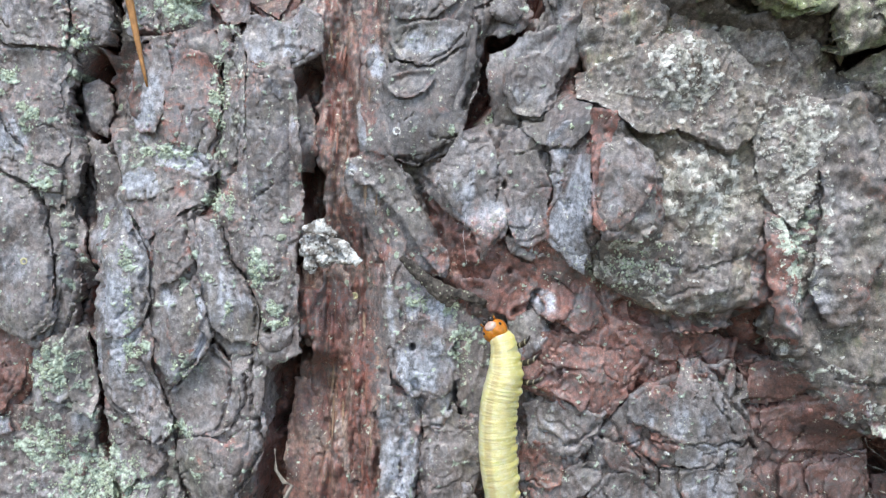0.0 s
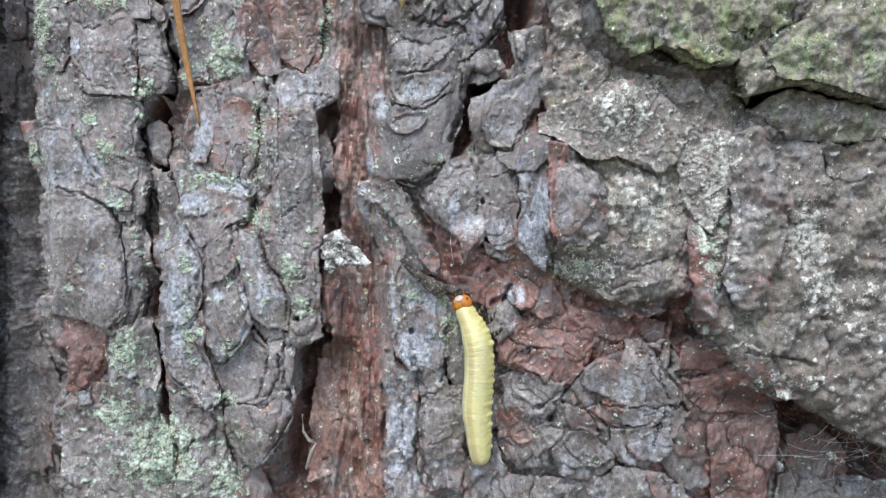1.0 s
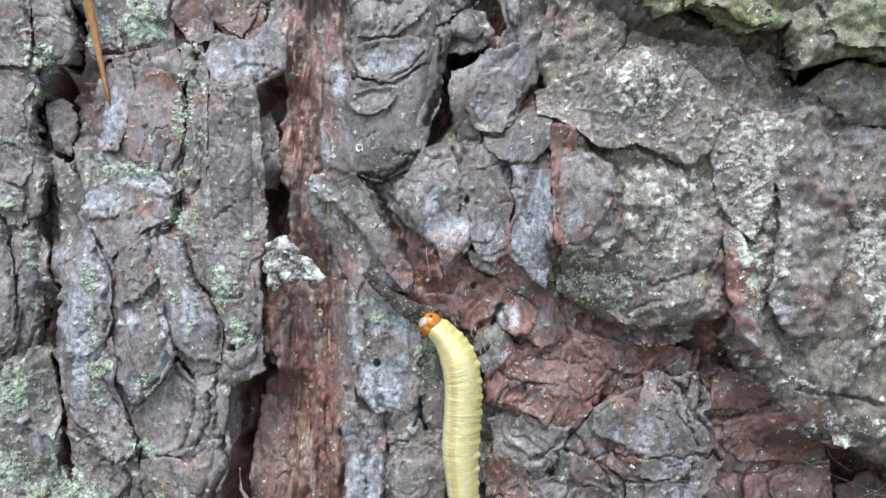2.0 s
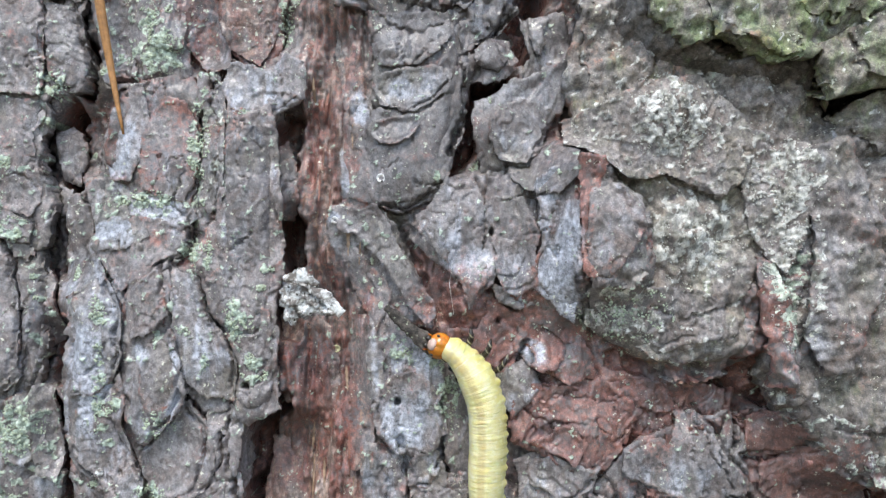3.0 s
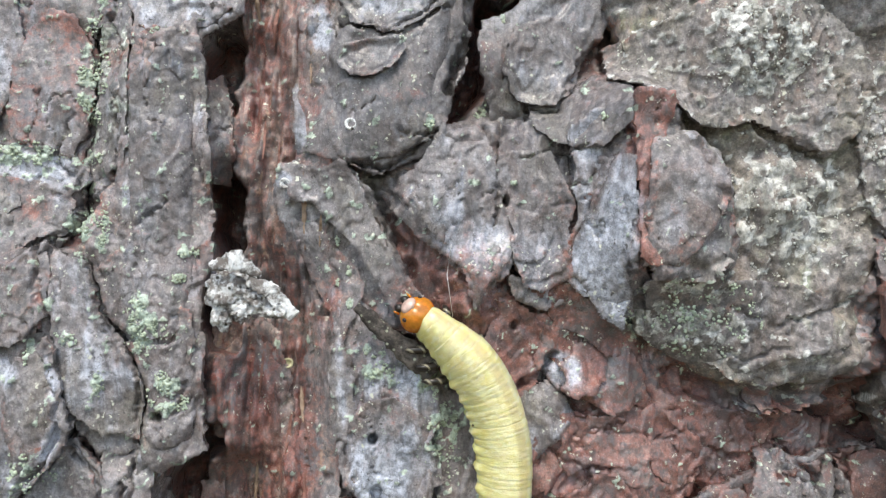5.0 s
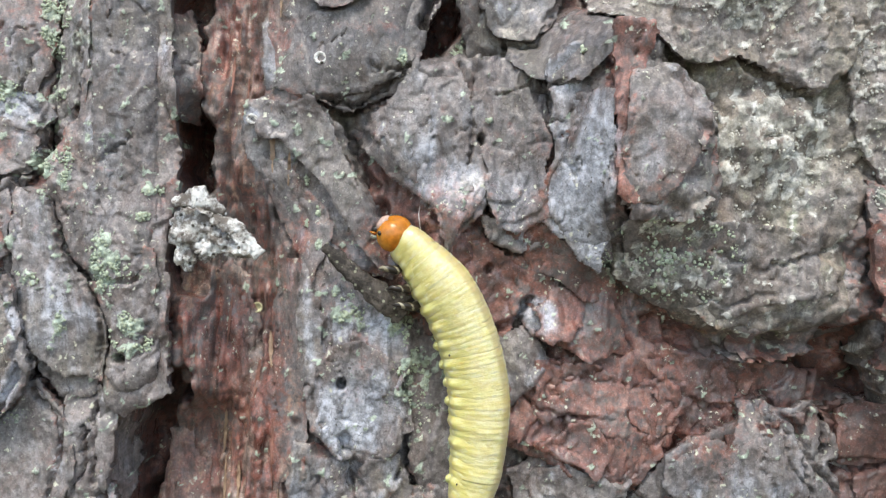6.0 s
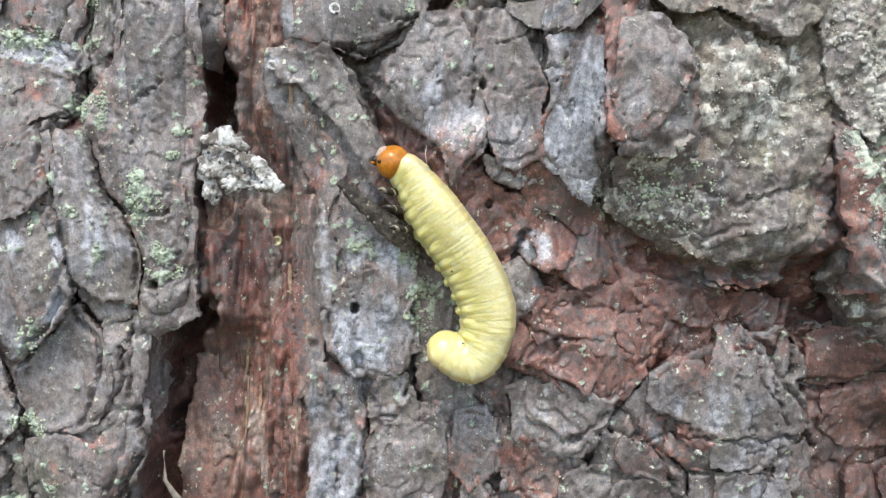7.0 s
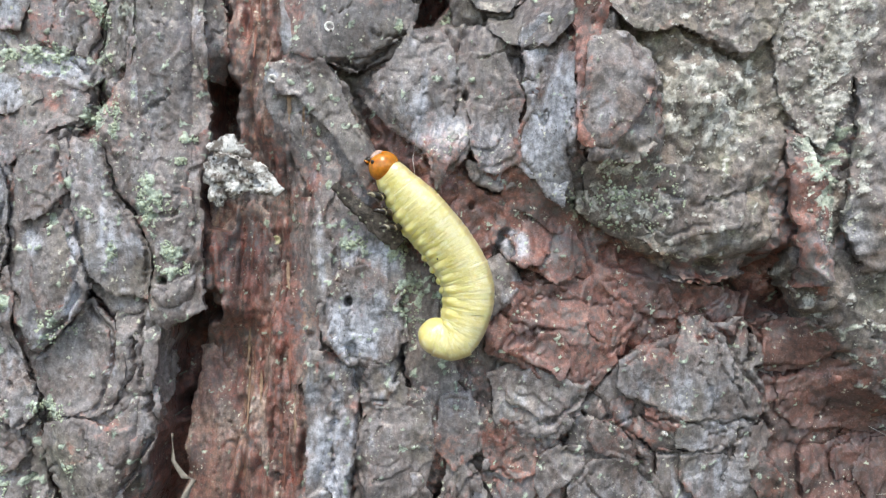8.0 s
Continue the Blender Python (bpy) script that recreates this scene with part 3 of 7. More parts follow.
# long cracks across the scales: plan, half width, depth
CRACKS = [
    ("23.8,11.9 26.6,11.3 30.7,9.6", 0.32, 1.6),
    ("25.0,27.0 23.8,23.8 21.9,21.5", 0.3, 1.2),
    ("46.8,11.9 46.2,7.1 48.4,1.6", 0.3, 1.2),
    ("20.6,0.1 22.7,3.2 23.1,7.9", 0.3, 1.2),
    ("42.6,-15.5 48.1,-15.9 52.0,-17.1", 0.32, 1.6),
    ("23.1,-2.3 26.3,-3.8 32.0,-2.3 34.1,-1.1", 0.32, 1.6),
    ("19.9,-4.6 23.9,-6.2 27.9,-5.6", 0.32, 1.6),
    ("53.0,-9.3 54.4,-14.0 53.6,-18.7", 0.5, 2.0),
    ("-47.6,33.9 -47.1,31.7 -47.4,29.5 -47.1,26.4 -46.8,25.5", 0.16, 1.2),
    ("-44.1,34.0 -43.4,30.9 -42.5,28.2 -41.9,25.5 -42.4,22.4", 0.4, 2.5),
    ("-57.4,28.2 -56.6,24.3 -55.3,22.1", 0.18, 1),
    ("-59.9,8.5 -55.9,7.6 -51.8,5.8 -49.9,2.7 -49.2,-0.8 -48.5,-6.9 -49.0,-10.4 -49.7,-13.0", 0.26, 1.8),
    ("-47.2,16.7 -46.8,13.2 -45.2,10.2 -45.7,8.0", 0.35, 2.5),
    ("-46.7,3.6 -45.9,-0.8 -45.4,-6.9 -46.5,-10.4 -47.9,-13.0", 0.28, 2),
    ("-56.5,34.3 -55.6,33.4 -53.4,32.7 -52.5,33.4", 0.2, 1),
    ("-37.0,38.5 -37.8,36.7 -39.1,35.8 -41.3,35.3", 0.3, 2),
    ("-38.1,24.2 -35.9,24.2 -33.8,24.9 -32.7,25.4", 0.24, 1.8),
    ("-27.5,25.5 -26.5,23.2 -26.5,21.0 -25.5,18.3 -25.5,13.0 -25.1,9.5 -26.2,7.0 -28.0,4.8 -28.9,3.5", 0.2, 2),
    ("-42.4,13.7 -42.2,10.6 -41.0,8.4 -39.9,5.8", 0.22, 1.6),
    ("-30.9,10.6 -31.0,9.2 -29.9,8.1 -29.0,8.3", 0.2, 1.4),
    ("-29.0,7.9 -28.9,4.0 -31.1,3.1 -31.4,0.1 -30.6,-2.5 -29.9,-4.2", 0.26, 2),
    ("-23.4,3.9 -21.5,5.2 -20.9,6.4", 0.18, 1.2),
    ("-38.2,0.1 -36.5,-2.5 -36.5,-5.9 -36.1,-8.5 -37.6,-12.9", 0.32, 2.2),
    ("-30.3,-6.3 -29.0,-9.3 -28.5,-11.9 -29.4,-14.4 -31.3,-16.7 -33.0,-18.5", 0.3, 2),
    ("-27.0,0.5 -26.2,-3.3 -24.7,-5.0 -23.4,-6.7 -22.6,-9.3 -23.3,-13.5 -23.4,-16.0", 0.27, 2),
    ("-28.1,-14.0 -26.3,-16.1 -26.0,-18.2 -26.5,-20.7 -27.8,-23.3", 0.26, 1.8),
    ("-24.5,-16.9 -24.1,-19.4 -24.9,-22.0 -26.3,-23.3", 0.26, 1.8),
    ("-23.2,-14.3 -23.7,-16.9 -23.2,-21.1 -22.4,-23.6", 0.3, 2.2),
    ("-37.2,-15.1 -35.9,-18.1 -33.7,-21.6 -32.7,-22.4", 0.26, 1.8),
    ("-41.3,-18.6 -40.6,-20.8 -39.5,-21.7", 0.2, 1.2),
    ("-37.8,-24.3 -35.5,-25.5 -34.3,-24.6", 0.24, 1.6),
    ("-34.5,-26.3 -34.1,-30.0 -34.7,-32.5", 0.26, 1.8),
    ("-32.8,-28.3 -32.3,-33.2", 0.26, 1.8),
    ("-28.3,-25.5 -27.6,-28.0", 0.18, 1.2),
    ("-22.4,-23.6 -21.9,-25.3 -23.7,-28.4 -25.0,-30.5", 0.26, 1.6),
    ("-39.8,-10.3 -37.9,-8.6 -37.4,-6.8", 0.18, 1),
    ("-34.9,-13.7 -35.3,-11.6 -37.5,-10.3", 0.16, 0.8),
    ("1.3,23.2 -1.2,20.9 -4.1,19.8 -6.1,20.4", 0.24, 1.6),
    ("2.6,26.2 3.2,21.9 2.8,17.7 1.3,15.0", 0.3, 2.2),
    ("0.5,11.5 -2.0,9.7 -4.1,8.7 -6.6,9.1", 0.28, 2),
    ("8.0,13.6 10.1,13.4 11.4,14.7 12.2,17.7 13.3,19.2", 0.26, 1.8),
    ("5.3,7.9 5.4,6.3 4.8,4.0", 0.2, 1.4),
    ("7.1,9.2 9.6,10.0 12.1,10.2", 0.2, 1.2),
    ("9.5,5.7 11.9,6.0", 0.18, 1),
    ("-8.0,32.3 -5.4,30.1 -2.0,29.4 0.5,30.4", 0.24, 1.4),
    ("-5.4,35.5 -3.7,33.0 0.5,32.1 3.9,33.8 6.4,36.3", 0.26, 1.6),
    ("3.9,27.4 6.4,29.1 8.9,32.1 10.2,35.5", 0.3, 2.2),
    ("-3.5,-19.0 -2.8,-22.4 -0.7,-22.5", 0.24, 1.6),
    ("-3.2,-22.7 -3.5,-27.2 -4.1,-29.7 -3.2,-33.8 -2.4,-36.2", 0.28, 1.8),
    ("0.5,-13.1 0.7,-16.4 0.1,-20.6", 0.3, 2),
    ("-7.0,-19.0 -5.3,-21.5 -5.7,-26.4 -4.9,-31.3", 0.18, 0.9),
    ("25.6,-10.9 27.3,-13.5 29.2,-15.5 30.2,-16.5 30.2,-18.6 31.8,-20.1 33.0,-22.7", 0.24, 1.6),
    ("33.8,-10.4 33.2,-12.5 32.9,-13.8 32.1,-14.5 31.9,-16.5 31.7,-18.6 32.0,-19.9", 0.26, 1.8),
    ("34.5,-15.1 36.1,-14.6 38.3,-14.2 39.9,-14.8", 0.3, 2),
    ("34.4,-18.9 37.0,-19.3 40.3,-18.5 42.2,-18.0", 0.34, 2.2),
    ("28.7,-13.5 25.6,-14.7 21.9,-15.5 20.3,-17.5", 0.2, 1.2),
    ("13.1,-24.2 14.7,-23.7 15.7,-22.7 17.3,-21.7", 0.3, 1.8),
    ("21.9,-25.3 22.9,-26.8 23.5,-28.8 24.5,-30.4", 0.26, 1.6),
    ("19.9,-24.0 22.9,-23.7 27.0,-24.0 31.8,-23.8 34.3,-23.8", 0.24, 1.5),
    ("25.0,-26.8 28.1,-26.8 30.7,-26.3 32.2,-26.8", 0.26, 1.6),
    ("32.8,-24.7 31.8,-26.8 31.2,-29.4 30.7,-30.9", 0.26, 1.6),
    ("41.2,-20.7 41.5,-23.1 40.6,-24.7", 0.2, 1.2),
    ("14.5,-12.3 17.8,-13.1 21.1,-12.7", 0.2, 1.2),
    ("9.5,-13.9 12.8,-15.1 17.0,-15.6", 0.2, 1.2),
    ("7.1,-29.6 9.6,-28.8 12.0,-29.6", 0.24, 1.4),
    ("17.8,-29.6 20.3,-32.1 22.8,-32.5", 0.24, 1.4),
]

# gaps along the edges of the scales round the slab and the channel
GAPS = [
    ("20.1,-8.1 23.1,-9.3 25.8,-9.6 29.3,-9.4 32.7,-8.8 34.8,-9.3 36.7,-11.7", 1.90, 3.2),
    ("29.3,-13.8 30.8,-15.5 31.7,-17.5 33.1,-19.6", 0.50, 2.2),
    ("35.1,-11.3 34.6,-13.3 33.6,-15.6 33.4,-18.2 33.1,-19.5 35.0,-21.5 35.9,-24.9", 0.60, 2.6),
    ("35.1,-15.0 37.2,-14.0 38.1,-13.7", 0.80, 2.6),
    ("35.0,-19.3 39.7,-19.1 41.1,-17.4", 1.00, 3.0),
    ("-4.1,-17.4 -2.7,-21.7 -3.0,-26.6 -3.4,-30.0 -2.7,-34.2 -1.6,-35.9", 0.80, 2.4),
    ("16.5,-23.4 17.6,-22.7 18.1,-21.1", 0.70, 2.0),
    ("16.1,-26.9 18.7,-27.4 16.4,-29.5", 0.50, 1.6),
    ("1.2,15.2 2.6,18.4 3.7,23.0 4.7,24.9", 0.90, 3.0),
    ("14.1,19.4 12.6,17.3 11.5,15.3", 0.80, 2.4),
    ("-2.8,5.8 -4.1,7.0 -3.1,3.9 -1.6,0.3", 0.80, 2.0),
    ("7.8,-8.8 9.3,-7.7 10.2,-6.4", 0.80, 2.2),
]


def cracks(x, z):
    """How deep the cracks cut at each place."""
    cut = np.zeros(x.shape)
    low, high = (x.min() - 1, z.min() - 1), (x.max() + 1, z.max() + 1)
    wx, wz = x + 0.36 * fbm(x, z, 2.0, 4, 61, 0.65), z + 0.36 * fbm(x, z, 2.0, 4, 62, 0.65)
    fade = 0.45 + 0.55 * smooth(-0.25, 0.2, fbm(x, z, 3.0, 2, 63))
    for text, width, deep in CRACKS + GAPS:
        pts = points(text)
        if all(p[0] < low[0] for p in pts) or all(p[0] > high[0] for p in pts) or all(p[1] < low[1] for p in pts) or all(p[1] > high[1] for p in pts):
            continue
        d = line_distance(wx, wz, pts)
        slim = width * (0.85 if max(p[0] for p in pts) < 0 else 0.6)
        cut = np.maximum(cut, fade * 0.8 * deep * (1 - smooth(0.5 * slim, 1.1 * slim, d)))
    return cut


def face_height(x, z, inner, seed, terrace, moss):
    """Relief of one scale: soft swellings, layers that end in sharp edges, fine grain. Also tells where a layer breaks off."""
    top = 0.85 * fbm(x, z * 0.8, 6.5, 2, seed + 2, 0.45)
    bent = 0.9 * fbm(x, z * 0.6, 4.0, 3, seed + 12)
    v = fbm(x + bent, z * 0.5 + 0.5 * bent, 9, 2, seed + 3) * 2.3 + 0.16 * inner
    top = top + terrace * 0.6 * (steps(v) - v)
    w = fbm(x - bent, z * 0.4, 5.5, 3, seed + 13) * 2.4
    top = top + 0.24 * terrace * (steps(w) - w)
    top = top + 0.07 * fbm(x * 1.5, z * 0.7, 1.1, 3, seed + 4, 0.6)
    broken = smooth(0.84, 0.94, v - np.floor(v)) * min(1.0, terrace * 1.6)
    if moss:
        top = top + 0.9 * fbm(x, z, 4.2, 3, seed + 9) + 0.28 * fbm(x, z, 1.5, 3, seed + 19, 0.6) + 0.35 * moss * (0.8 - cells(x, z, 1.7, seed))
    return top, broken


def scale_piece(name, x, z, d, step, top_of, seed, thick, red, lichen, pale, moss, tone=0.0):
    """One piece of bark over the inside of the field d, with a crisp undercut edge."""
    gz, gx = np.gradient(d, step)
    length = np.maximum(np.sqrt(gx * gx + gz * gz), 0.3)
    gx, gz = gx / length, gz / length
    keep = d > -0.8 * step
    if keep.sum() < 40:
        return None
    out = np.clip(d / length, -0.8 * step, 0)
    sx, sz = x - gx * out, z - gz * out
    inner = np.clip(d, 0, None)
    top, broken = top_of(sx, sz, inner)
    amount, lift = growth(sx, sz, np.maximum(blobs(sx, sz, LICHEN_SPOTS), lichen * 0.6))
    rim = 1 - smooth(0.0, 0.6, inner)
    redness = np.maximum(red + 0.14 * rim + 0.12 * broken + 0.25 * fbm(sx, sz, 4, 2, seed + 5), blobs(sx, sz, RED_SPOTS) * (0.85 if red > 0.3 else 0.5))
    paleness = np.maximum(pale * 0.8, blobs(sx, sz, PALE_SHEEN_SPOTS)) - 0.3 * rim - 0.3 * broken + 0.4 * fbm(sx, sz * 0.7, 3.5, 3, seed + 7)
    fields = dict(red=redness, lichen=amount, pale=paleness, moss=np.full(x.shape, moss), tone=np.full(x.shape, tone), fibre=np.full(x.shape, 1.0 if -27 < float(x.mean()) < -8 else 0.0))
    ob = sheet(name, sx, sz, top + lift, keep, fields, (gx, gz, np.full(x.shape, thick)), tree)
    PLATES.append(ob)
    return ob


def plate(name, text, h, tx=0.0, tz=0.0, dome=0.6, thick=2.5, red=0.15, lichen=0.0, pale=0.0, moss=0.0, terrace=0.5, tone=0.0):
    """One scale of bark: a ragged outline, its height, tilt, swell, edge and colouring, and thin flakes lying on it."""
    pts = points(text)
    seed = 100 + 7 * len(PLANNED)
    rnd = random.Random(seed)
    px, pz = [p[0] for p in pts], [p[1] for p in pts]
    step = 0.19 if name == "bark_plate" else 0.28
    x, z = grid(min(px) - 2, max(px) + 2, min(pz) - 2, max(pz) + 2, step)
    wx = x + 0.34 * fbm(x, z, 2.4, 5, seed, 0.65)
    wz = z + 0.34 * fbm(x, z, 2.4, 5, seed + 1, 0.65)
    d = outline_distance(wx, wz, pts) + 0.26
    cx, cz = sum(px) / len(px), sum(pz) / len(pz)

    def top_of(sx, sz, inner):
        rise, broken = face_height(sx, sz, inner, seed, terrace, moss)
        top = h + tx * (sx - cx) + tz * (sz - cz) + (1.0 if moss else 0.55) * dome * (0.4 - np.exp(-inner / 2.2)) + rise
        curl = 1 - smooth(0.0, 1.8, inner)
        top = top + 0.8 * curl * np.clip(fbm(sx, sz, 5, 2, seed + 15) + 0.1, -0.3, 1)
        top = top - 0.16 * np.clip(1 - inner / 0.3, 0, 1) ** 2
        crack = np.abs(fbm(sx, sz * 0.45, 7, 4, seed + 6))
        top = top - 0.5 * (1 - smooth(0.008, 0.03, crack)) * smooth(0.08, 0.3, fbm(sx, sz, 9, 2, seed + 8))
        top = top - cracks(sx, sz)
        for hx, hz, rx, rz, deep in HOLES:
            if min(px) < hx < max(px) and min(pz) < hz < max(pz):
                e = np.sqrt(((sx - hx) / rx) ** 2 + ((sz - hz) / rz) ** 2)
                top = top - deep * (1 - smooth(0.75, 1.15, e + 0.15 * fbm(sx, sz, 0.6, 2, 5)))
        return top, broken

    PLANNED.append((text, h, tx, tz, thick))
    scale_piece(name, x, z, d, step, top_of, seed, thick, red, lichen, pale, moss, tone)
    if terrace < 0.3:
        return
    size = float((d > 0).sum()) * step * step
    for k in range(min(5, int(size / (60.0 if cx < -18 else 40.0)))):
        fx, fz = rnd.uniform(min(px), max(px)), rnd.uniform(min(pz), max(pz))
        rx, rz = rnd.uniform(1.4, 3.2), rnd.uniform(2.0, 5.0)
        if moss:
            rx, rz = rx * 1.6, rz * 1.4
        tilt, lift, share = rnd.uniform(-0.06, 0.06), rnd.uniform(0.35, 0.75), rnd.uniform(-0.08, -0.01)
        fd = (1 - np.sqrt(((wx - fx + 0.3 * (wz - fz) * tilt * 8) / rx) ** 2 + ((wz - fz) / rz) ** 2)) * min(rx, rz) + 0.7 * fbm(x, z, 2.2, 4, seed + 50 + k, 0.55)
        fd = np.minimum(fd, d - rnd.uniform(0.0, 0.8))
        hole = any(((fx - hx) / (rx + 0.8)) ** 2 + ((fz - hz) / (rz + 0.8)) ** 2 < 1.4 for hx, hz, *_ in HOLES)
        if hole or not (fd > 0.3).any():
            continue

        def flake_top(sx, sz, inner, k=k, tilt=tilt, lift=lift, share=share):
            low, broken = top_of(sx, sz, np.full(sx.shape, 2.0))
            rise, more = face_height(sx, sz, inner, seed + 200 + 11 * k, 0.18, 0.0)
            return low + lift + tilt * (sx - fx) + share * (sz - fz) + 0.5 * rise - 0.12 * np.clip(1 - inner / 0.3, 0, 1) ** 2, more

        scale_piece("bark_flake", x, z, fd, step, flake_top, seed + 300 + k, lift + rnd.uniform(0.3, 0.7), red + rnd.uniform(-0.1, 0.25), lichen, pale + rnd.uniform(-0.2, 0.25), moss, tone + rnd.uniform(-0.1, 0.1))


def ground_height():
    """The bark's heights so far, filled and smoothed over about 3 mm."""
    level = np.where(RASTER < -39, -8.0, RASTER)
    k = 4
    for _ in range(2):
        for axis in (0, 1):
            level = np.moveaxis(level, axis, 0)
            run = np.cumsum(np.pad(level, ((k + 1, k), (0, 0)), mode="edge"), 0)
            level = np.moveaxis((run[2 * k + 1:] - run[:-2 * k - 1]) / (2 * k + 1), 0, axis)
    return level


def read_grid(level, x, z):
    ix, iz = np.clip((x + 105) / 0.3, 0, 697.9), np.clip((z + 78) / 0.3, 0, 517.9)
    a, b = ix.astype(int), iz.astype(int)
    fx, fz = ix - a, iz - b
    return (level[b, a] * (1 - fx) + level[b, a + 1] * fx) * (1 - fz) + (level[b + 1, a] * (1 - fx) + level[b + 1, a + 1] * fx) * fz


FLAKES = []


def flake(text, lift, thick, tx=0.0, tz=0.0, red=0.12, lichen=0.0, pale=0.0, moss=0.0, rim=0.14, smooth_face=0.5, tone=0.0):
    """A thin scale that lies on those below: how far it stands off them, its edge, tilt and colouring, a turned-up rim."""
    pts = points(text)
    seed = 3000 + 13 * len(FLAKES)
    FLAKES.append(text)
    px, pz = [p[0] for p in pts], [p[1] for p in pts]
    step = 0.15
    x, z = grid(min(px) - 1.2, max(px) + 1.2, min(pz) - 1.2, max(pz) + 1.2, step)
    wx = x + 0.17 * fbm(x, z, 1.1, 4, seed, 0.7) + 0.15 * fbm(x, z, 4.0, 2, seed + 40)
    wz = z + 0.17 * fbm(x, z, 1.1, 4, seed + 1, 0.7) + 0.15 * fbm(x, z, 4.0, 2, seed + 41)
    d = outline_distance(wx, wz, pts) + 0.1
    cx, cz = sum(px) / len(px), sum(pz) / len(pz)

    def top_of(sx, sz, inner):
        top = read_grid(GROUND_LEVEL, sx, sz) + lift + tx * (sx - cx) + tz * (sz - cz)
        top = top + 0.22 * fbm(sx, sz * 0.8, 4.5, 2, seed + 2) + 0.08 * (1 - np.exp(-inner / 1.2))
        v = fbm(sx, sz * 0.7, 6, 3, seed + 3) * 2.2
        top = top + (1 - smooth_face) * 0.38 * (steps(v) - v)
        top = top + (1.1 - smooth_face) * 0.11 * fbm(sx * 1.3, sz * 0.8, 1.1, 4, seed + 4, 0.65)
        top = top + rim * (1 - smooth(0.1, 0.9, inner)) - 0.06 * np.clip(1 - inner / 0.2, 0, 1) ** 2
        crack = np.abs(fbm(sx, sz * 0.5, 6, 4, seed + 6))
        top = top - 0.4 * (1 - smooth(0.006, 0.024, crack)) * smooth(0.1, 0.3, fbm(sx, sz, 8, 2, seed + 8)) - 0.5 * cracks(sx, sz)
        for hx, hz, rx, rz, deep in HOLES:
            if min(px) < hx < max(px) and min(pz) < hz < max(pz):
                e = np.sqrt(((sx - hx) / rx) ** 2 + ((sz - hz) / rz) ** 2)
                top = top - deep * (1 - smooth(0.75, 1.15, e + 0.15 * fbm(sx, sz, 0.6, 2, 5)))
        return top, 0 * sx

    scale_piece("bark_flake", x, z, d, step, top_of, seed, thick, red, lichen, pale, moss, tone)


def trunk():
    """The rest of the trunk, rough with long scales."""
    bm = bmesh.new()
    rows, around = 150, 220
    ring = []
    for r in range(rows + 1):
        zz = -1250 + 2700 * r / rows
        line = []
        for a in range(around):
            ang = 2 * math.pi * a / around
            wx, wz = ang * 300, zz
            n = noise.noise(Vector((wx / 60, wz / 140, 3))) * 14 + noise.noise(Vector((wx / 18, wz / 40, 9))) * 8
            rad = 300 - 0.03 * zz + n - 10 + (60 * math.exp(-(zz + 1250) / 90))
            line.append(bm.verts.new((rad * math.sin(ang) * MM, (350 - rad * math.cos(ang)) * MM, zz * MM)))
        ring.append(line)
    for r in range(rows):
        for a in range(around):
            b = (a + 1) % around
            bm.faces.new((ring[r][a], ring[r][b], ring[r + 1][b], ring[r + 1][a]))
    bm.faces.new(ring[-1])
    me = bpy.data.meshes.new("trunk")
    bm.to_mesh(me)
    bm.free()
    me.polygons.foreach_set("use_smooth", np.ones(len(me.polygons), bool))
    me.materials.append(BARK)
    ob = new("trunk", me)
    ob.parent = tree


def ground():
    m, t, b = nodes_of("forest_litter")
    w = coords(t)
    c = mix(t, ramp(t, grain(t, w, 30, 6), 0.35, 0.65), (0.05, 0.035, 0.022), (0.14, 0.10, 0.06))
    c = mix(t, math_node(t, "MULTIPLY", ramp(t, grain(t, w, 400, 3), 0.5, 0.6), 0.7), c, (0.06, 0.085, 0.03))
    t.links.new(c, b.inputs["Base Color"])
    b.inputs["Roughness"].default_value = 0.9
    t.links.new(bump(t, grain(t, w, 12, 5), 8), b.inputs["Normal"])
    bm = bmesh.new()
    radii = [0.0] + [0.25 * 1.32 ** k for k in range(32)]
    last = None
    for rr in radii:
        line = []
        for a in range(48):
            ang = 2 * math.pi * a / 48
            px, py = rr * math.sin(ang), 0.324 + rr * math.cos(ang)
            line.append(bm.verts.new((px, py, -1.2 + 0.03 * noise.noise(Vector((px * 2, py * 2, 0))) * min(1, rr))))
        if last:
            for a in range(48):
                b_ = (a + 1) % 48
                bm.faces.new((last[a], line[a], line[b_], last[b_]))
        last = line
    bmesh.ops.remove_doubles(bm, verts=bm.verts, dist=1e-5)
    bmesh.ops.recalc_face_normals(bm, faces=bm.faces)
    me = bpy.data.meshes.new("ground")
    bm.to_mesh(me)
    bm.free()
    me.materials.append(m)
    tagged(new("ground", me), "forest floor of brown needle litter and moss", "ground", kind="structure")


ground()
trunk()

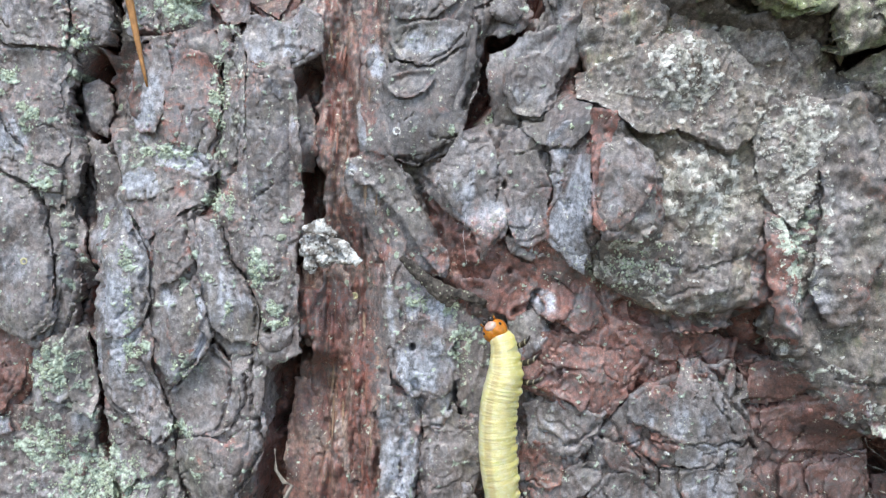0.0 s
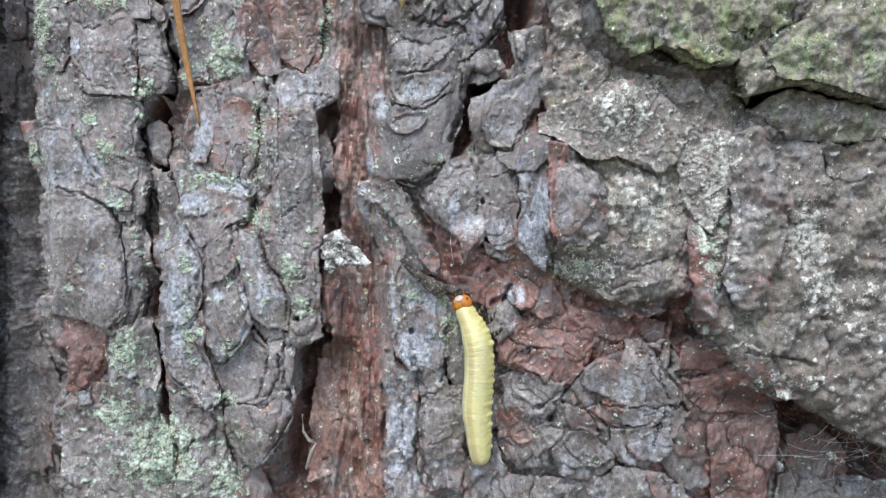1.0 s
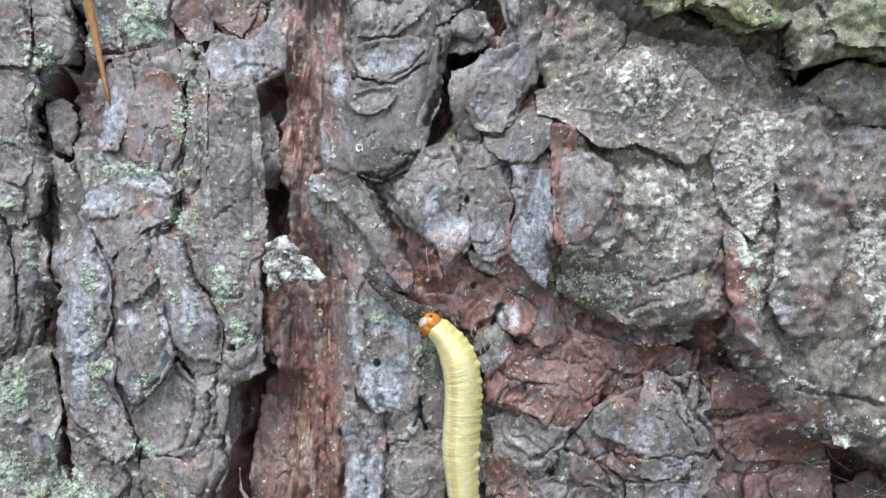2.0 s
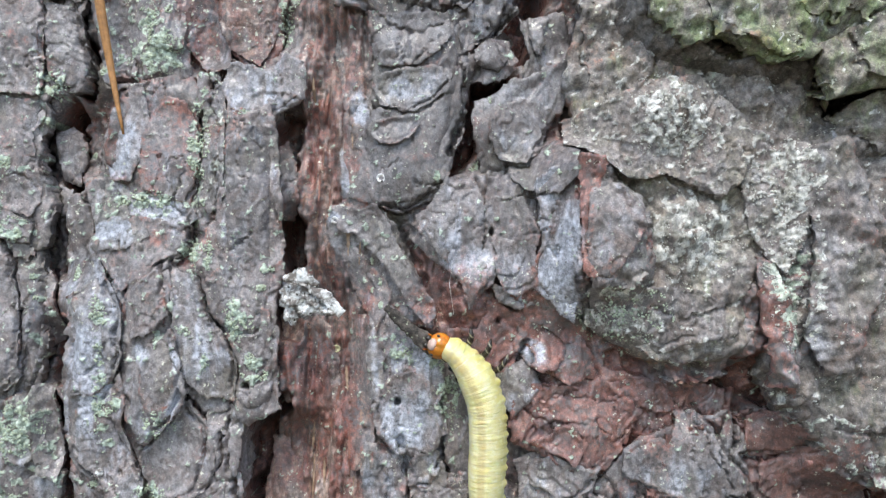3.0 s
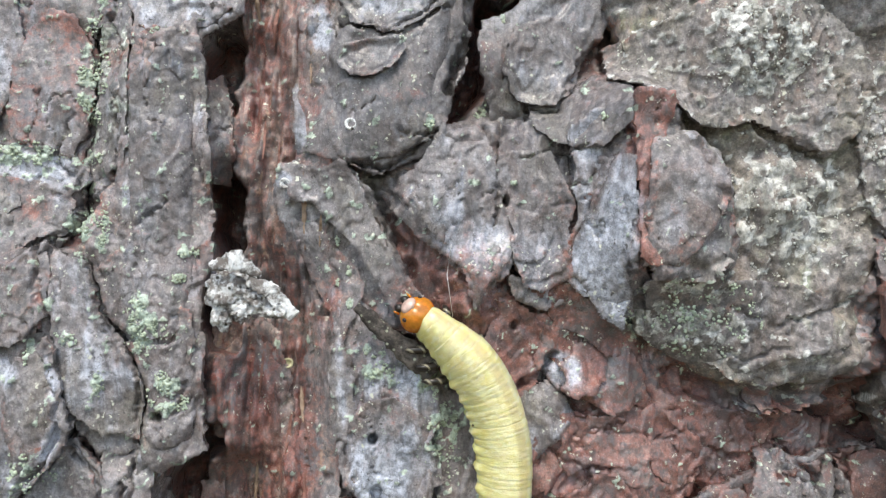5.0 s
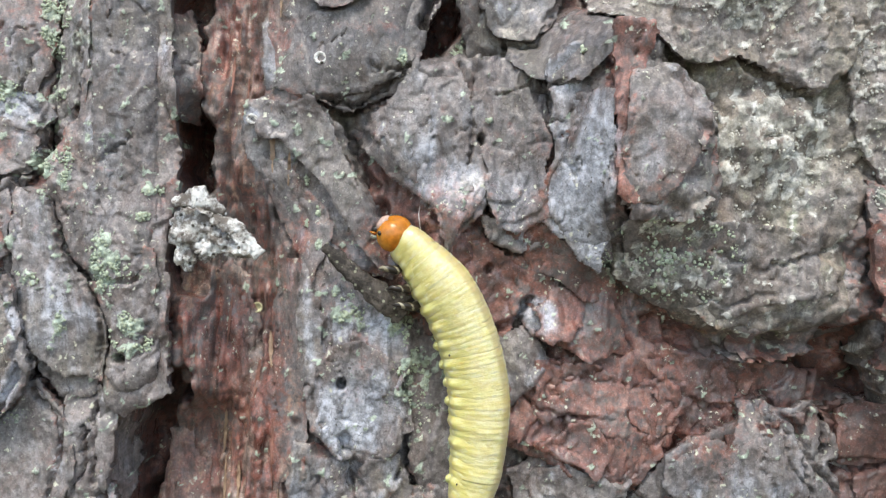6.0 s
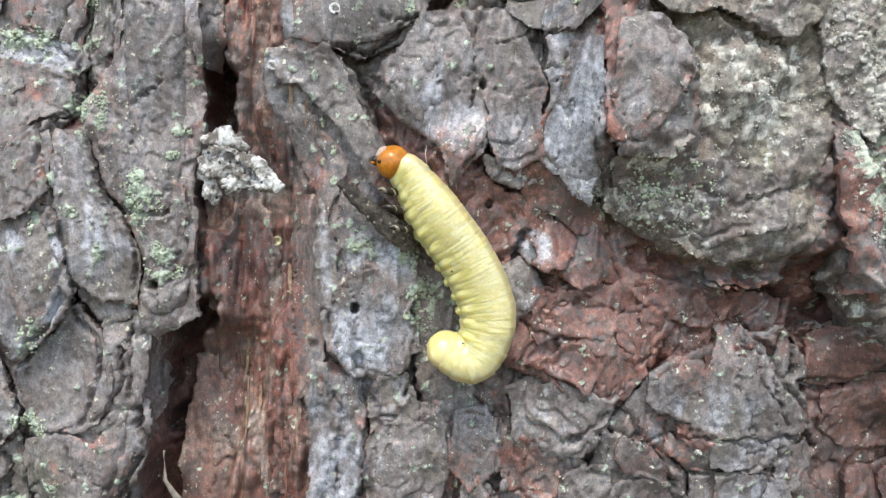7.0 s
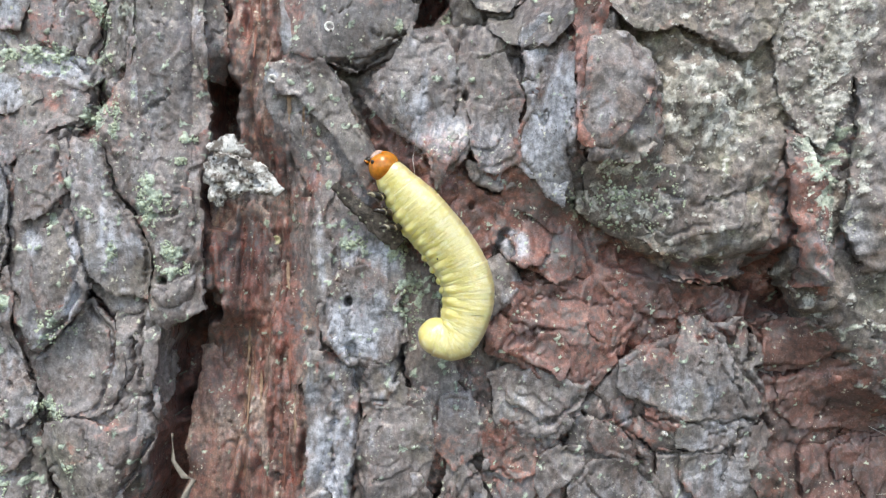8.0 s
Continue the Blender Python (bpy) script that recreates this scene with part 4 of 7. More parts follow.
# ---- the larva ----
SPINES = [
    (0, "5.0,-10.6 5.9,-12.0 6.2,-15.4 5.5,-19.2 5.4,-23.8 5.9,-28.3 6.3,-32.2 6.9,-35.7"),
    (0.3, "3.8,-9.3 4.4,-11.0 5.2,-12.9 5.7,-15.9 5.5,-20.4 5.5,-24.9 5.9,-29.4 6.3,-33.1 6.8,-35.7"),
    (0.8, "2.9,-9.3 3.6,-11.0 4.5,-12.9 5.2,-15.5 5.2,-19.4 4.8,-23.4 5.2,-27.5 5.5,-30.3 5.8,-32.2"),
    (1, "3.0,-8.7 3.7,-10.4 4.6,-12.3 5.3,-14.9 5.4,-18.6 5.1,-23.5 5.4,-27.5 5.6,-29.9 6.0,-32.2"),
    (2.5, "0.9,-7.7 2.6,-8.4 4.4,-10.6 5.4,-13.8 5.4,-17.5 5.2,-21.3 5.4,-25.7 5.5,-30.1"),
    (3.5, "-0.5,-5.4 1.3,-6.3 3.6,-9.1 5.0,-12.6 5.5,-16.1 5.4,-19.6 5.2,-23.6 5.1,-28.5"),
    (4.5, "-1.2,-4.3 0.3,-5.3 3.0,-7.8 4.9,-10.7 5.7,-13.8 5.7,-17.1 5.6,-20.9 5.0,-25.1"),
    (5.8, "-0.8,-1.5 0.8,-3.0 3.2,-5.9 4.7,-9.3 5.5,-12.6 5.7,-16.0 5.6,-19.3 4.8,-22.6"),
    (6.2, "-0.2,-1.3 1.1,-2.4 3.3,-5.2 5.2,-8.5 6.2,-11.9 6.4,-15.2 5.8,-18.5 4.2,-22.7"),
    (6.5, "-0.6,-0.9 0.6,-2.1 2.3,-4.8 4.5,-8.3 5.9,-11.9 5.9,-15.0 4.9,-17.8 1.7,-21.2"),
    (7, "-1.4,-0.8 -0.0,-1.9 2.1,-5.0 4.5,-8.2 6.2,-11.4 6.6,-14.2 5.2,-16.8 1.5,-15.1"),
    (7.5, "-1.5,-0.9 -0.0,-2.4 2.4,-5.4 5.0,-8.5 6.5,-11.5 6.6,-14.3 5.3,-16.4 1.7,-15.1"),
    (8, "-1.3,-0.7 -0.2,-2.1 2.1,-4.9 4.5,-7.7 6.2,-10.7 6.3,-13.5 5.0,-16.0 1.8,-15.0"),
]


def larva_skin():
    m, t, b = nodes_of("larva_skin")
    w = coords(t)
    info = t.nodes.new("ShaderNodeObjectInfo").outputs["Random"]

    def apart(where):
        """Each segment takes its own stretch of the pattern."""
        add = t.nodes.new("ShaderNodeVectorMath")
        shift = t.nodes.new("ShaderNodeCombineXYZ")
        t.links.new(math_node(t, "MULTIPLY", info, 0.37), shift.inputs[2])
        t.links.new(where, add.inputs[0])
        t.links.new(shift.outputs[0], add.inputs[1])
        return add.outputs[0]

    c = mix(t, ramp(t, grain(t, apart(w), 1.8, 4), 0.35, 0.65), (0.68, 0.575, 0.19), (0.72, 0.63, 0.25))
    split = t.nodes.new("ShaderNodeSeparateXYZ")
    t.links.new(w, split.inputs[0])
    back = math_node(t, "ADD", split.outputs[1], math_node(t, "MULTIPLY", grain(t, apart(w), 1.4, 3), 0.0008))
    c = mix(t, ramp(t, back, 0.0004, 0.0024), c, mix(t, ramp(t, grain(t, apart(w), 1.0, 4), 0.4, 0.6), (0.72, 0.62, 0.28), (0.76, 0.67, 0.36)))
    c = mix(t, math_node(t, "MULTIPLY", ramp(t, grain(t, apart(coords(t, (1, 1, 1.6))), 0.8, 4, 0.6), 0.48, 0.66), 0.45), c, (0.82, 0.77, 0.50))
    line = ramp(t, math_node(t, "ABSOLUTE", math_node(t, "ADD", split.outputs[0], -0.0001)), 0.0006, 0.0002)
    line = math_node(t, "MULTIPLY", line, ramp(t, split.outputs[1], 0.0, 0.001))
    c = mix(t, math_node(t, "MULTIPLY", line, 0.7), c, (0.55, 0.42, 0.19))
    t.links.new(c, b.inputs["Base Color"])
    b.inputs["Roughness"].default_value, b.inputs["Specular IOR Level"].default_value = 0.34, 0.45
    b.inputs["Coat Weight"].default_value, b.inputs["Coat Roughness"].default_value = 0.5, 0.18
    b.inputs["Subsurface Weight"].default_value = 0.55
    b.inputs["Subsurface Scale"].default_value = 1.0
    b.inputs["Subsurface Radius"].default_value = (0.0016, 0.0012, 0.0005)
    n = bump(t, grain(t, apart(coords(t, (0.6, 0.6, 5.0))), 1.3, 4), 0.055)
    t.links.new(bump(t, grain(t, apart(w), 0.35, 3), 0.03, 1.0, n), b.inputs["Normal"])
    return m


def plain(name, colour, rough=0.4):
    m, t, b = nodes_of(name)
    w = coords(t)
    c = mix(t, ramp(t, grain(t, w, 0.6, 4), 0.3, 0.7), tuple(v * 0.75 for v in colour), tuple(min(1, v * 1.2) for v in colour))
    t.links.new(c, b.inputs["Base Color"])
    b.inputs["Roughness"].default_value = rough
    return m


SKIN = larva_skin()
HEAD = plain("head_capsule", (0.52, 0.19, 0.022), 0.20)
HEAD.node_tree.nodes["Principled BSDF"].inputs["Subsurface Weight"].default_value = 0.35
HEAD.node_tree.nodes["Principled BSDF"].inputs["Subsurface Scale"].default_value = 0.001
FACE = plain("pale_face", (0.52, 0.36, 0.30), 0.2)
DARK = plain("dark_chitin", (0.02, 0.014, 0.01), 0.35)
COUNT = 26


def banded():
    """Dark legs with pale joints."""
    m, t, b = nodes_of("banded_leg")
    split = t.nodes.new("ShaderNodeSeparateXYZ")
    t.links.new(coords(t), split.inputs[0])
    wave = math_node(t, "SINE", math_node(t, "MULTIPLY", math_node(t, "ABSOLUTE", split.outputs[0]), 9000.0))
    t.links.new(mix(t, ramp(t, wave, 0.6, 0.9), (0.022, 0.016, 0.012), (0.26, 0.23, 0.16)), b.inputs["Base Color"])
    b.inputs["Roughness"].default_value = 0.3
    return m


LEG = banded()


def part(name, bm, material, parent, label=""):
    bmesh.ops.recalc_face_normals(bm, faces=bm.faces)
    me = bpy.data.meshes.new(name)
    bm.to_mesh(me)
    bm.free()
    me.polygons.foreach_set("use_smooth", np.ones(len(me.polygons), bool))
    me.materials.append(material)
    ob = new(name, me)
    ob.parent = parent
    return tagged(ob, label)


def turned(profile, around=28, squash=(1.0, 1.0), bulge=None):
    """A body of rings along +z from rows of z, radius."""
    bm = bmesh.new()
    last = None
    for z, r in profile:
        line = []
        for a in range(around):
            ang = 2 * math.pi * a / around
            k = r * (bulge(ang, z) if bulge else 1.0)
            line.append(bm.verts.new((k * squash[0] * math.cos(ang), k * squash[1] * math.sin(ang), z)))
        if last:
            for a in range(around):
                b = (a + 1) % around
                bm.faces.new((last[a], last[b], line[b], line[a]))
        else:
            first = line
        last = line
    bm.faces.new(first[::-1])
    bm.faces.new(last)
    return bm


def girth(s):
    """Half width of the body along it, from head 0 to tail 1, in mm."""
    return 2.36 * (0.63 + 0.37 * smooth(-0.03, 0.24, s)) * (1 - 0.17 * smooth(0.62, 0.95, s) - 0.14 * smooth(0.88, 1.02, s))


def lump(size, at=(0, 0, 0), seed=0, rough=0.0, u=12, v=8):
    bm = bmesh.new()
    bmesh.ops.create_uvsphere(bm, u_segments=u, v_segments=v, radius=1.0)
    for vert in bm.verts:
        k = 1 + rough * noise.noise(vert.co * 1.7 + Vector((seed, 0, seed)))
        vert.co = Vector([c * s_ * k * MM + o * MM for c, s_, o in zip(vert.co, size, at)])
    return bm


def limb(pts, radii, around=8):
    """A bent tapering tube through points in mm."""
    bm = bmesh.new()
    last = None
    for k, (p, r) in enumerate(zip(pts, radii)):
        a, b = Vector(pts[max(k - 1, 0)]), Vector(pts[min(k + 1, len(pts) - 1)])
        along = (b - a).normalized()
        side = along.orthogonal().normalized()
        up = along.cross(side)
        line = [bm.verts.new((Vector(p) + side * r * math.cos(q) + up * r * math.sin(q)) * MM) for q in [2 * math.pi * n / around for n in range(around)]]
        if last:
            best = min(range(around), key=lambda o: (line[o].co - last[0].co).length)
            line = line[best:] + line[:best]
            for n in range(around):
                o = (n + 1) % around
                bm.faces.new((last[n], last[o], line[o], line[n]))
        else:
            first = line
        last = line
    bm.faces.new(first)
    bm.faces.new(last)
    return bm


larva = tagged(new("larva"), "pale yellow larva with an orange-brown head crawling on bark", "larva")
rings = []
SPACING = 1.16
for n in range(COUNT):
    s = (n + 0.5) / COUNT
    r = float(girth(s)) * MM
    rnd = random.Random(40 + n)
    tail = n == COUNT - 1
    ahead, behind = (0.018, 0.007) if n % 2 == 0 else (0.007, 0.018)
    ahead, behind = ahead * rnd.uniform(0.7, 1.2), behind * rnd.uniform(0.7, 1.2)
    lean = rnd.uniform(-0.08, 0.08)
    prof = []
    for k in range(25):
        u = -1 + k / 12
        z = u * 1.0
        k_ = float(girth(s + z / SPACING / COUNT)) * MM * (1 - (ahead if z < lean else behind) * ((z - lean) / 0.58) ** 2 + 0.0035 * math.cos(2 * math.pi * (z - lean) / 0.39))
        if n == 0 and u < -0.3:
            k_ *= 1 - 0.12 * ((-0.3 - u) / 0.7) ** 2
        if tail and u > 0:
            z, k_ = u * 1.7, 0.98 * r * max(0.04, (1 - u ** 2.4)) ** 0.6
        prof.append((z * MM, k_))

    low = rnd.uniform(0.13, 0.19) if n % 2 == 0 else rnd.uniform(0.05, 0.10)

    def bulge(ang, z, low=low, n=n):
        """A fold along each flank of the belly, and shallow wrinkles round the back."""
        fold = 0.0
        for side_ang in (-0.10 * math.pi, -0.90 * math.pi):
            off = (ang - side_ang + math.pi) % (2 * math.pi) - math.pi
            fold += math.exp(-(off / 0.26) ** 2) + 0.5 * math.exp(-((off + (0.55 if math.cos(side_ang) > 0 else -0.55)) / 0.2) ** 2)
        at = Vector((2.2 * math.cos(ang), 2.2 * math.sin(ang), z / MM * 2.6 + 9.7 * n))
        return 1 + low * fold * math.exp(-(z / (0.44 * MM)) ** 2) + 0.014 * noise.noise(at) + 0.008 * noise.noise(at * 2.3)

    ring = part("segment", turned(prof, 64, (0.83, 1.05), bulge), SKIN, larva)
    rings.append(ring)
    if n in (1, 3, 5):
        for sgn in (-1, 1):
            q = r / MM
            sgn *= 1.0 if sgn > 0 else 0.84
            part("leg", limb([(sgn * 0.50 * q, -0.60 * q, 0), (sgn * 1.0 * q, -0.76 * q, -0.1), (sgn * 1.34 * q, -0.70 * q, -0.45), (sgn * 1.52 * q, -0.80 * q, -0.85), (sgn * 1.60 * q, -0.98 * q, -1.05)], (0.36, 0.35, 0.30, 0.22, 0.07)), LEG, ring, "jointed black leg with pale bands")
    if n in (10, 12, 14, 16, 24):
        for sgn in (-1, 1):
            q = r / MM
            part("proleg", lump((0.40, 0.36, 0.36), (sgn * 0.56 * q, -0.76 * q, 0), n, 0.25), SKIN, ring)
    if n in (11, 24):
        for sgn in (-1, 1):
            q = r / MM
            part("spiracle", lump((0.07, 0.08, 0.10), (sgn * 0.90 * q, -0.12 * q, 0), n, 0.1, 8, 6), DARK, ring, "tiny dark breathing pore")
bm = bmesh.new()
bmesh.ops.create_uvsphere(bm, u_segments=32, v_segments=20, radius=1.0)
for v in bm.verts:
    c = v.co.copy()
    cleft = 0.10 * math.exp(-(c.x / 0.12) ** 2) * (1 if c.y > 0 else 0.3) * max(0.0, -c.z + 0.3)
    v.co = Vector((c.x * 1.48 * (1 - 0.10 * max(0.0, -c.z)), c.y * 1.36, c.z * 1.34)) * (1 - cleft) * MM
head = part("head", bm, HEAD, larva, "glossy orange-brown head")
part("clypeus", lump((0.72, 0.62, 0.42), (0.0, 0.10, -1.12), 8, 0.12), FACE, head, "pale brown plate over the jaws")
for sgn in (-1, 1):
    part("mandible", lump((0.34, 0.45, 0.38), (sgn * 0.40, -0.72, -1.20), 3, 0.15), DARK, head, "dark brown jaw")
    part("eye", lump((0.16, 0.20, 0.2), (sgn * 1.08, 0.25, -0.80), 5, 0.05, 10, 8), DARK, head, "small black eye spot")
    part("antenna", limb([(sgn * 0.8, -0.5, -1.05), (sgn * 0.85, -0.6, -1.3), (sgn * 0.88, -0.65, -1.5)], (0.11, 0.09, 0.05), 6), HEAD, head)


def spine_at(text):
    """Evenly spread places along the body: head, then the rings."""
    pts = np.array(points(text))
    fine = []
    for k in range(len(pts) - 1):
        p0, p1, p2, p3 = pts[max(k - 1, 0)], pts[k], pts[k + 1], pts[min(k + 2, len(pts) - 1)]
        for u in np.linspace(0, 1, 12, endpoint=False):
            fine.append(0.5 * (2 * p1 + (p2 - p0) * u + (2 * p0 - 5 * p1 + 4 * p2 - p3) * u * u + (3 * p1 - 3 * p2 + p3 - p0) * u ** 3))
    fine = np.array(fine + [pts[-1]])
    run = np.r_[0, np.cumsum(np.linalg.norm(np.diff(fine, axis=0), axis=1))]
    at = np.r_[0, 1.05 + (run[-1] - 2.7) * (np.arange(COUNT) + 0.5) / COUNT]
    return np.stack([np.interp(at, run, fine[:, 0]), np.interp(at, run, fine[:, 1])], -1)


def roll_at(t):
    return float(np.interp(t, (0, 3.0, 4.5, 5.8, 8), (32, 26, -8, -44, -54)))


def motions():
    """The larva's crawl: every ring follows the line of the body."""
    rows = [[] for _ in range(COUNT + 1)]
    base = []
    for t, text in SPINES:
        line = spine_at(text)
        mid = Vector((line[COUNT // 2][0] * MM, -0.0025, line[COUNT // 2][1] * MM))
        base.append((t, Matrix.Translation(mid)))
        for n, (x, z) in enumerate(line):
            a, b = line[max(n - 1, 0)], line[min(n + 1, COUNT)]
            along = Vector((b[0] - a[0], 0, b[1] - a[1])).normalized()
            face = Vector((0, -1, 0))
            side = face.cross(along)
            turn = Matrix((side, face, along)).transposed().to_4x4()
            spot = Vector((x * MM, -0.0025, z * MM)) - mid
            rows[n].append((t, Matrix.Translation(spot) @ turn @ (pose(0, 0, 0, float(np.interp(t, (4.5, 5.8), (38, 0))), 0, roll_at(t) * float(np.interp(t, (4.5, 5.8), (0.3, 0.8)))) if n == 0 else pose(0, 0, 0, 0, 0, roll_at(t)))))
    walk(larva, base)
    walk(head, rows[0])
    for ring, row in zip(rings, rows[1:]):
        walk(ring, row)


# ---- the scales of bark ----
# unseen ridge past the left edge, added to keep light out of the furrow
plate("bark_plate", "-86.3,45.2 -80.1,46.2 -72.6,44.2 -71.9,35.9 -72.5,28.1 -79.2,26.7 -86.3,27.6", -8, thick=9, tone=-0.30)
plate("bark_plate", "-86.3,29.3 -80.1,30.3 -72.6,28.4 -71.9,19.1 -72.5,10.3 -79.2,8.9 -86.3,9.8", -8, thick=9, tone=-0.30)
plate("bark_plate", "-86.3,11.6 -80.1,12.5 -72.6,10.6 -71.9,1.8 -72.5,-6.5 -79.2,-7.9 -86.3,-6.9", -8, thick=9, tone=-0.30)
plate("bark_plate", "-85.9,-5.2 -79.7,-4.2 -72.3,-6.2 -71.6,-15.4 -72.2,-24.1 -78.9,-25.6 -85.9,-24.6", -7.5, thick=9, tone=-0.30)
plate("bark_plate", "-85.9,-22.8 -79.7,-21.8 -72.3,-23.8 -71.6,-33.5 -72.2,-42.7 -78.9,-44.1 -85.9,-43.2", -7.5, thick=9, tone=-0.30)
# scales deep in the furrow: the low tone paints in some of its shade
plate("bark_plate", "-82.1,48.7 -75.1,48.7 -73.6,42.2 -73.9,35.0 -76.1,35.6 -78.1,33.4 -82.1,33.4", -23.43, thick=5, tone=-0.30)
plate("bark_plate", "-82.1,33.5 -76.6,35.1 -74.6,33.5 -75.1,26.9 -76.6,20.4 -82.1,17.1", -23.49, thick=5, tone=-0.30)
plate("bark_plate", "-74.6,34.4 -72.3,35.0 -72.1,29.0 -71.3,23.5 -73.1,24.0 -74.6,29.0", -23.44, thick=5, tone=-0.30)
plate("bark_plate", "-84.1,17.8 -76.1,18.9 -74.1,12.3 -73.1,1.4 -72.1,-17.3 -75.1,-21.6 -84.1,-22.7", -23.48, thick=5, tone=-0.30)
plate("bark_plate", "-80.8,-9.9 -72.2,-9.9 -69.3,-14.1 -66.4,-18.4 -64.5,-24.7 -65.5,-35.2 -63.6,-47.8 -80.8,-47.8", -18, thick=5, tone=-0.15)
plate("bark_plate", "-63.5,43.1 -57.1,43.1 -56.2,36.3 -58.0,34.3 -57.1,28.5 -56.2,22.6 -58.4,16.8 -60.6,17.7 -62.4,17.7 -64.0,20.7 -63.8,30.4", -8.13, tx=0.08, thick=6, lichen=0.25, pale=0.2, tone=-0.15)
plate("bark_plate", "-56.3,33.9 -53.7,33.4 -47.6,34.4 -46.9,29.1 -47.1,25.2 -45.7,22.4 -47.6,21.9 -53.7,22.4 -56.3,24.3 -57.0,29.1", -6.46, lichen=0.2, pale=0.1, tone=-0.15)
plate("bark_plate", "-56.6,41.8 -48.2,41.8 -47.8,36.0 -46.9,33.9 -52.2,32.7 -55.7,34.1", -6.98, lichen=0.45, tone=0.05)
plate("bark_plate", "-48.0,42.5 -44.9,42.5 -44.9,37.6 -42.7,35.7 -43.6,31.8 -42.2,26.9 -42.5,23.5 -45.8,23.5 -47.3,25.0 -47.5,33.7", -7.48, thick=5, lichen=0.25, pale=0.2, tone=-0.05)
plate("bark_plate", "-65.6,18.6 -59.9,18.9 -55.5,22.9 -47.6,22.9 -46.3,20.5 -47.4,17.1 -46.9,12.3 -45.4,9.4 -46.1,4.6 -47.6,3.7 -51.1,4.1 -52.9,5.6 -59.0,7.0 -61.6,7.5 -63.4,12.3", -6.59, tx=0.05, thick=6, lichen=0.3, pale=0.15, tone=0.05)
plate("bark_plate", "-62.1,7.2 -58.6,8.3 -52.5,6.7 -50.3,3.3 -48.6,-1.4 -48.0,-7.2 -49.0,-12.0 -50.3,-14.3 -51.6,-13.9 -55.1,-11.0 -59.5,-9.1 -61.6,-2.4", -5.69, tx=0.04, dome=1.4, thick=6, lichen=0.12, pale=0.2, tone=-0.02)
plate("bark_plate", "-50.5,5.4 -47.0,4.9 -45.9,0.6 -45.5,-7.0 -47.0,-12.8 -48.7,-14.7 -49.6,-13.8 -48.1,-9.0 -48.3,-1.3", -6.04, thick=6, lichen=0.25, tone=-0.12)
plate("bark_plate", "-58.3,-10.3 -54.8,-9.8 -52.2,-12.7 -51.7,-15.6 -52.6,-19.5 -54.4,-22.4 -56.6,-24.3 -57.9,-22.4 -57.5,-17.5 -59.7,-16.1", -7, thick=4, red=0.9, tone=-0.22)
plate("bark_plate", "-51.0,-13.3 -46.6,-12.4 -45.3,-15.2 -45.7,-18.1 -43.5,-22.0 -44.0,-26.8 -47.5,-27.2 -51.0,-22.0 -51.4,-17.2", -6.16, thick=4, lichen=0.55, tone=-0.12)
plate("bark_plate", "-55.7,-21.9 -51.3,-21.9 -44.3,-26.3 -41.7,-30.6 -41.7,-37.4 -42.5,-43.2 -57.5,-43.2 -59.2,-31.6 -60.1,-25.8", -7.07, thick=4, lichen=0.45, terrace=0.8, tone=0.12)
plate("bark_plate", "-62.5,-8.5 -57.2,-8.9 -58.5,-14.3 -60.7,-15.8 -62.1,-13.3", -8.32, thick=4, pale=0.2, tone=0.05)
plate("bark_plate", "-46.7,18.7 -44.7,19.4 -43.3,17.2 -43.8,12.3 -45.6,13.3", -9.35, lichen=0.3, tone=0.05)
plate("bark_plate", "-46.6,12.2 -44.2,11.5 -43.7,8.8 -46.2,8.0", -7.96, lichen=0.4, tone=0.05)
plate("bark_plate", "-43.8,41.7 -36.3,41.7 -36.8,37.4 -39.0,34.9 -41.6,34.0 -42.5,35.9", -6.84, red=0.2, pale=0.2, tone=0.05)
plate("bark_plate", "-41.5,34.2 -38.4,35.1 -35.8,37.5 -31.4,38.5 -29.7,33.7 -30.1,26.0 -29.1,24.1 -33.6,23.6 -37.6,23.6 -39.7,24.5 -40.6,28.9", -6.56, lichen=0.4, tone=-0.15)
plate("bark_plate", "-36.2,24.2 -28.9,24.6 -28.2,18.5 -28.4,11.8 -29.3,9.0 -33.2,9.4 -36.6,10.9 -38.4,12.8 -38.8,16.6 -37.9,20.4", -4.94, dome=1.2, red=0.35, pale=0.15, terrace=0.2, tone=-0.15)
plate("bark_plate", "-29.2,41.9 -18.7,41.9 -18.3,35.2 -19.1,28.5 -19.6,26.1 -23.1,26.6 -24.8,28.5 -26.5,33.3 -28.7,37.1", -6.26, tx=0.05, thick=4, red=0.7, tone=-0.05)
plate("bark_plate", "-24.1,25.9 -19.4,25.4 -17.7,26.8 -15.8,25.9 -15.6,21.7 -16.9,20.7 -19.0,19.8 -20.7,18.4 -22.4,17.5 -24.1,18.9 -24.9,23.1", -2.71, tx=0.06, thick=1.6, pale=0.45, tone=0.02)
plate("bark_plate", "-28.5,24.8 -26.3,25.8 -25.5,21.5 -25.5,12.0 -26.3,6.3 -28.5,2.4 -28.9,8.2 -27.9,15.8", -5.32, lichen=0.6, terrace=0.9, tone=0.05)
plate("bark_plate", "-24.2,19.7 -22.1,18.7 -19.4,20.6 -18.6,16.4 -17.9,9.1 -17.7,1.7 -18.3,-3.8 -17.9,-11.2 -17.5,-13.9 -20.8,-15.3 -22.1,-14.9 -22.9,-11.2 -23.3,-3.8 -26.3,-0.1 -27.5,3.6 -25.0,8.2 -24.4,13.7", -1.15, tx=0.03, thick=4, lichen=0.2, pale=0.15, tone=0.05)
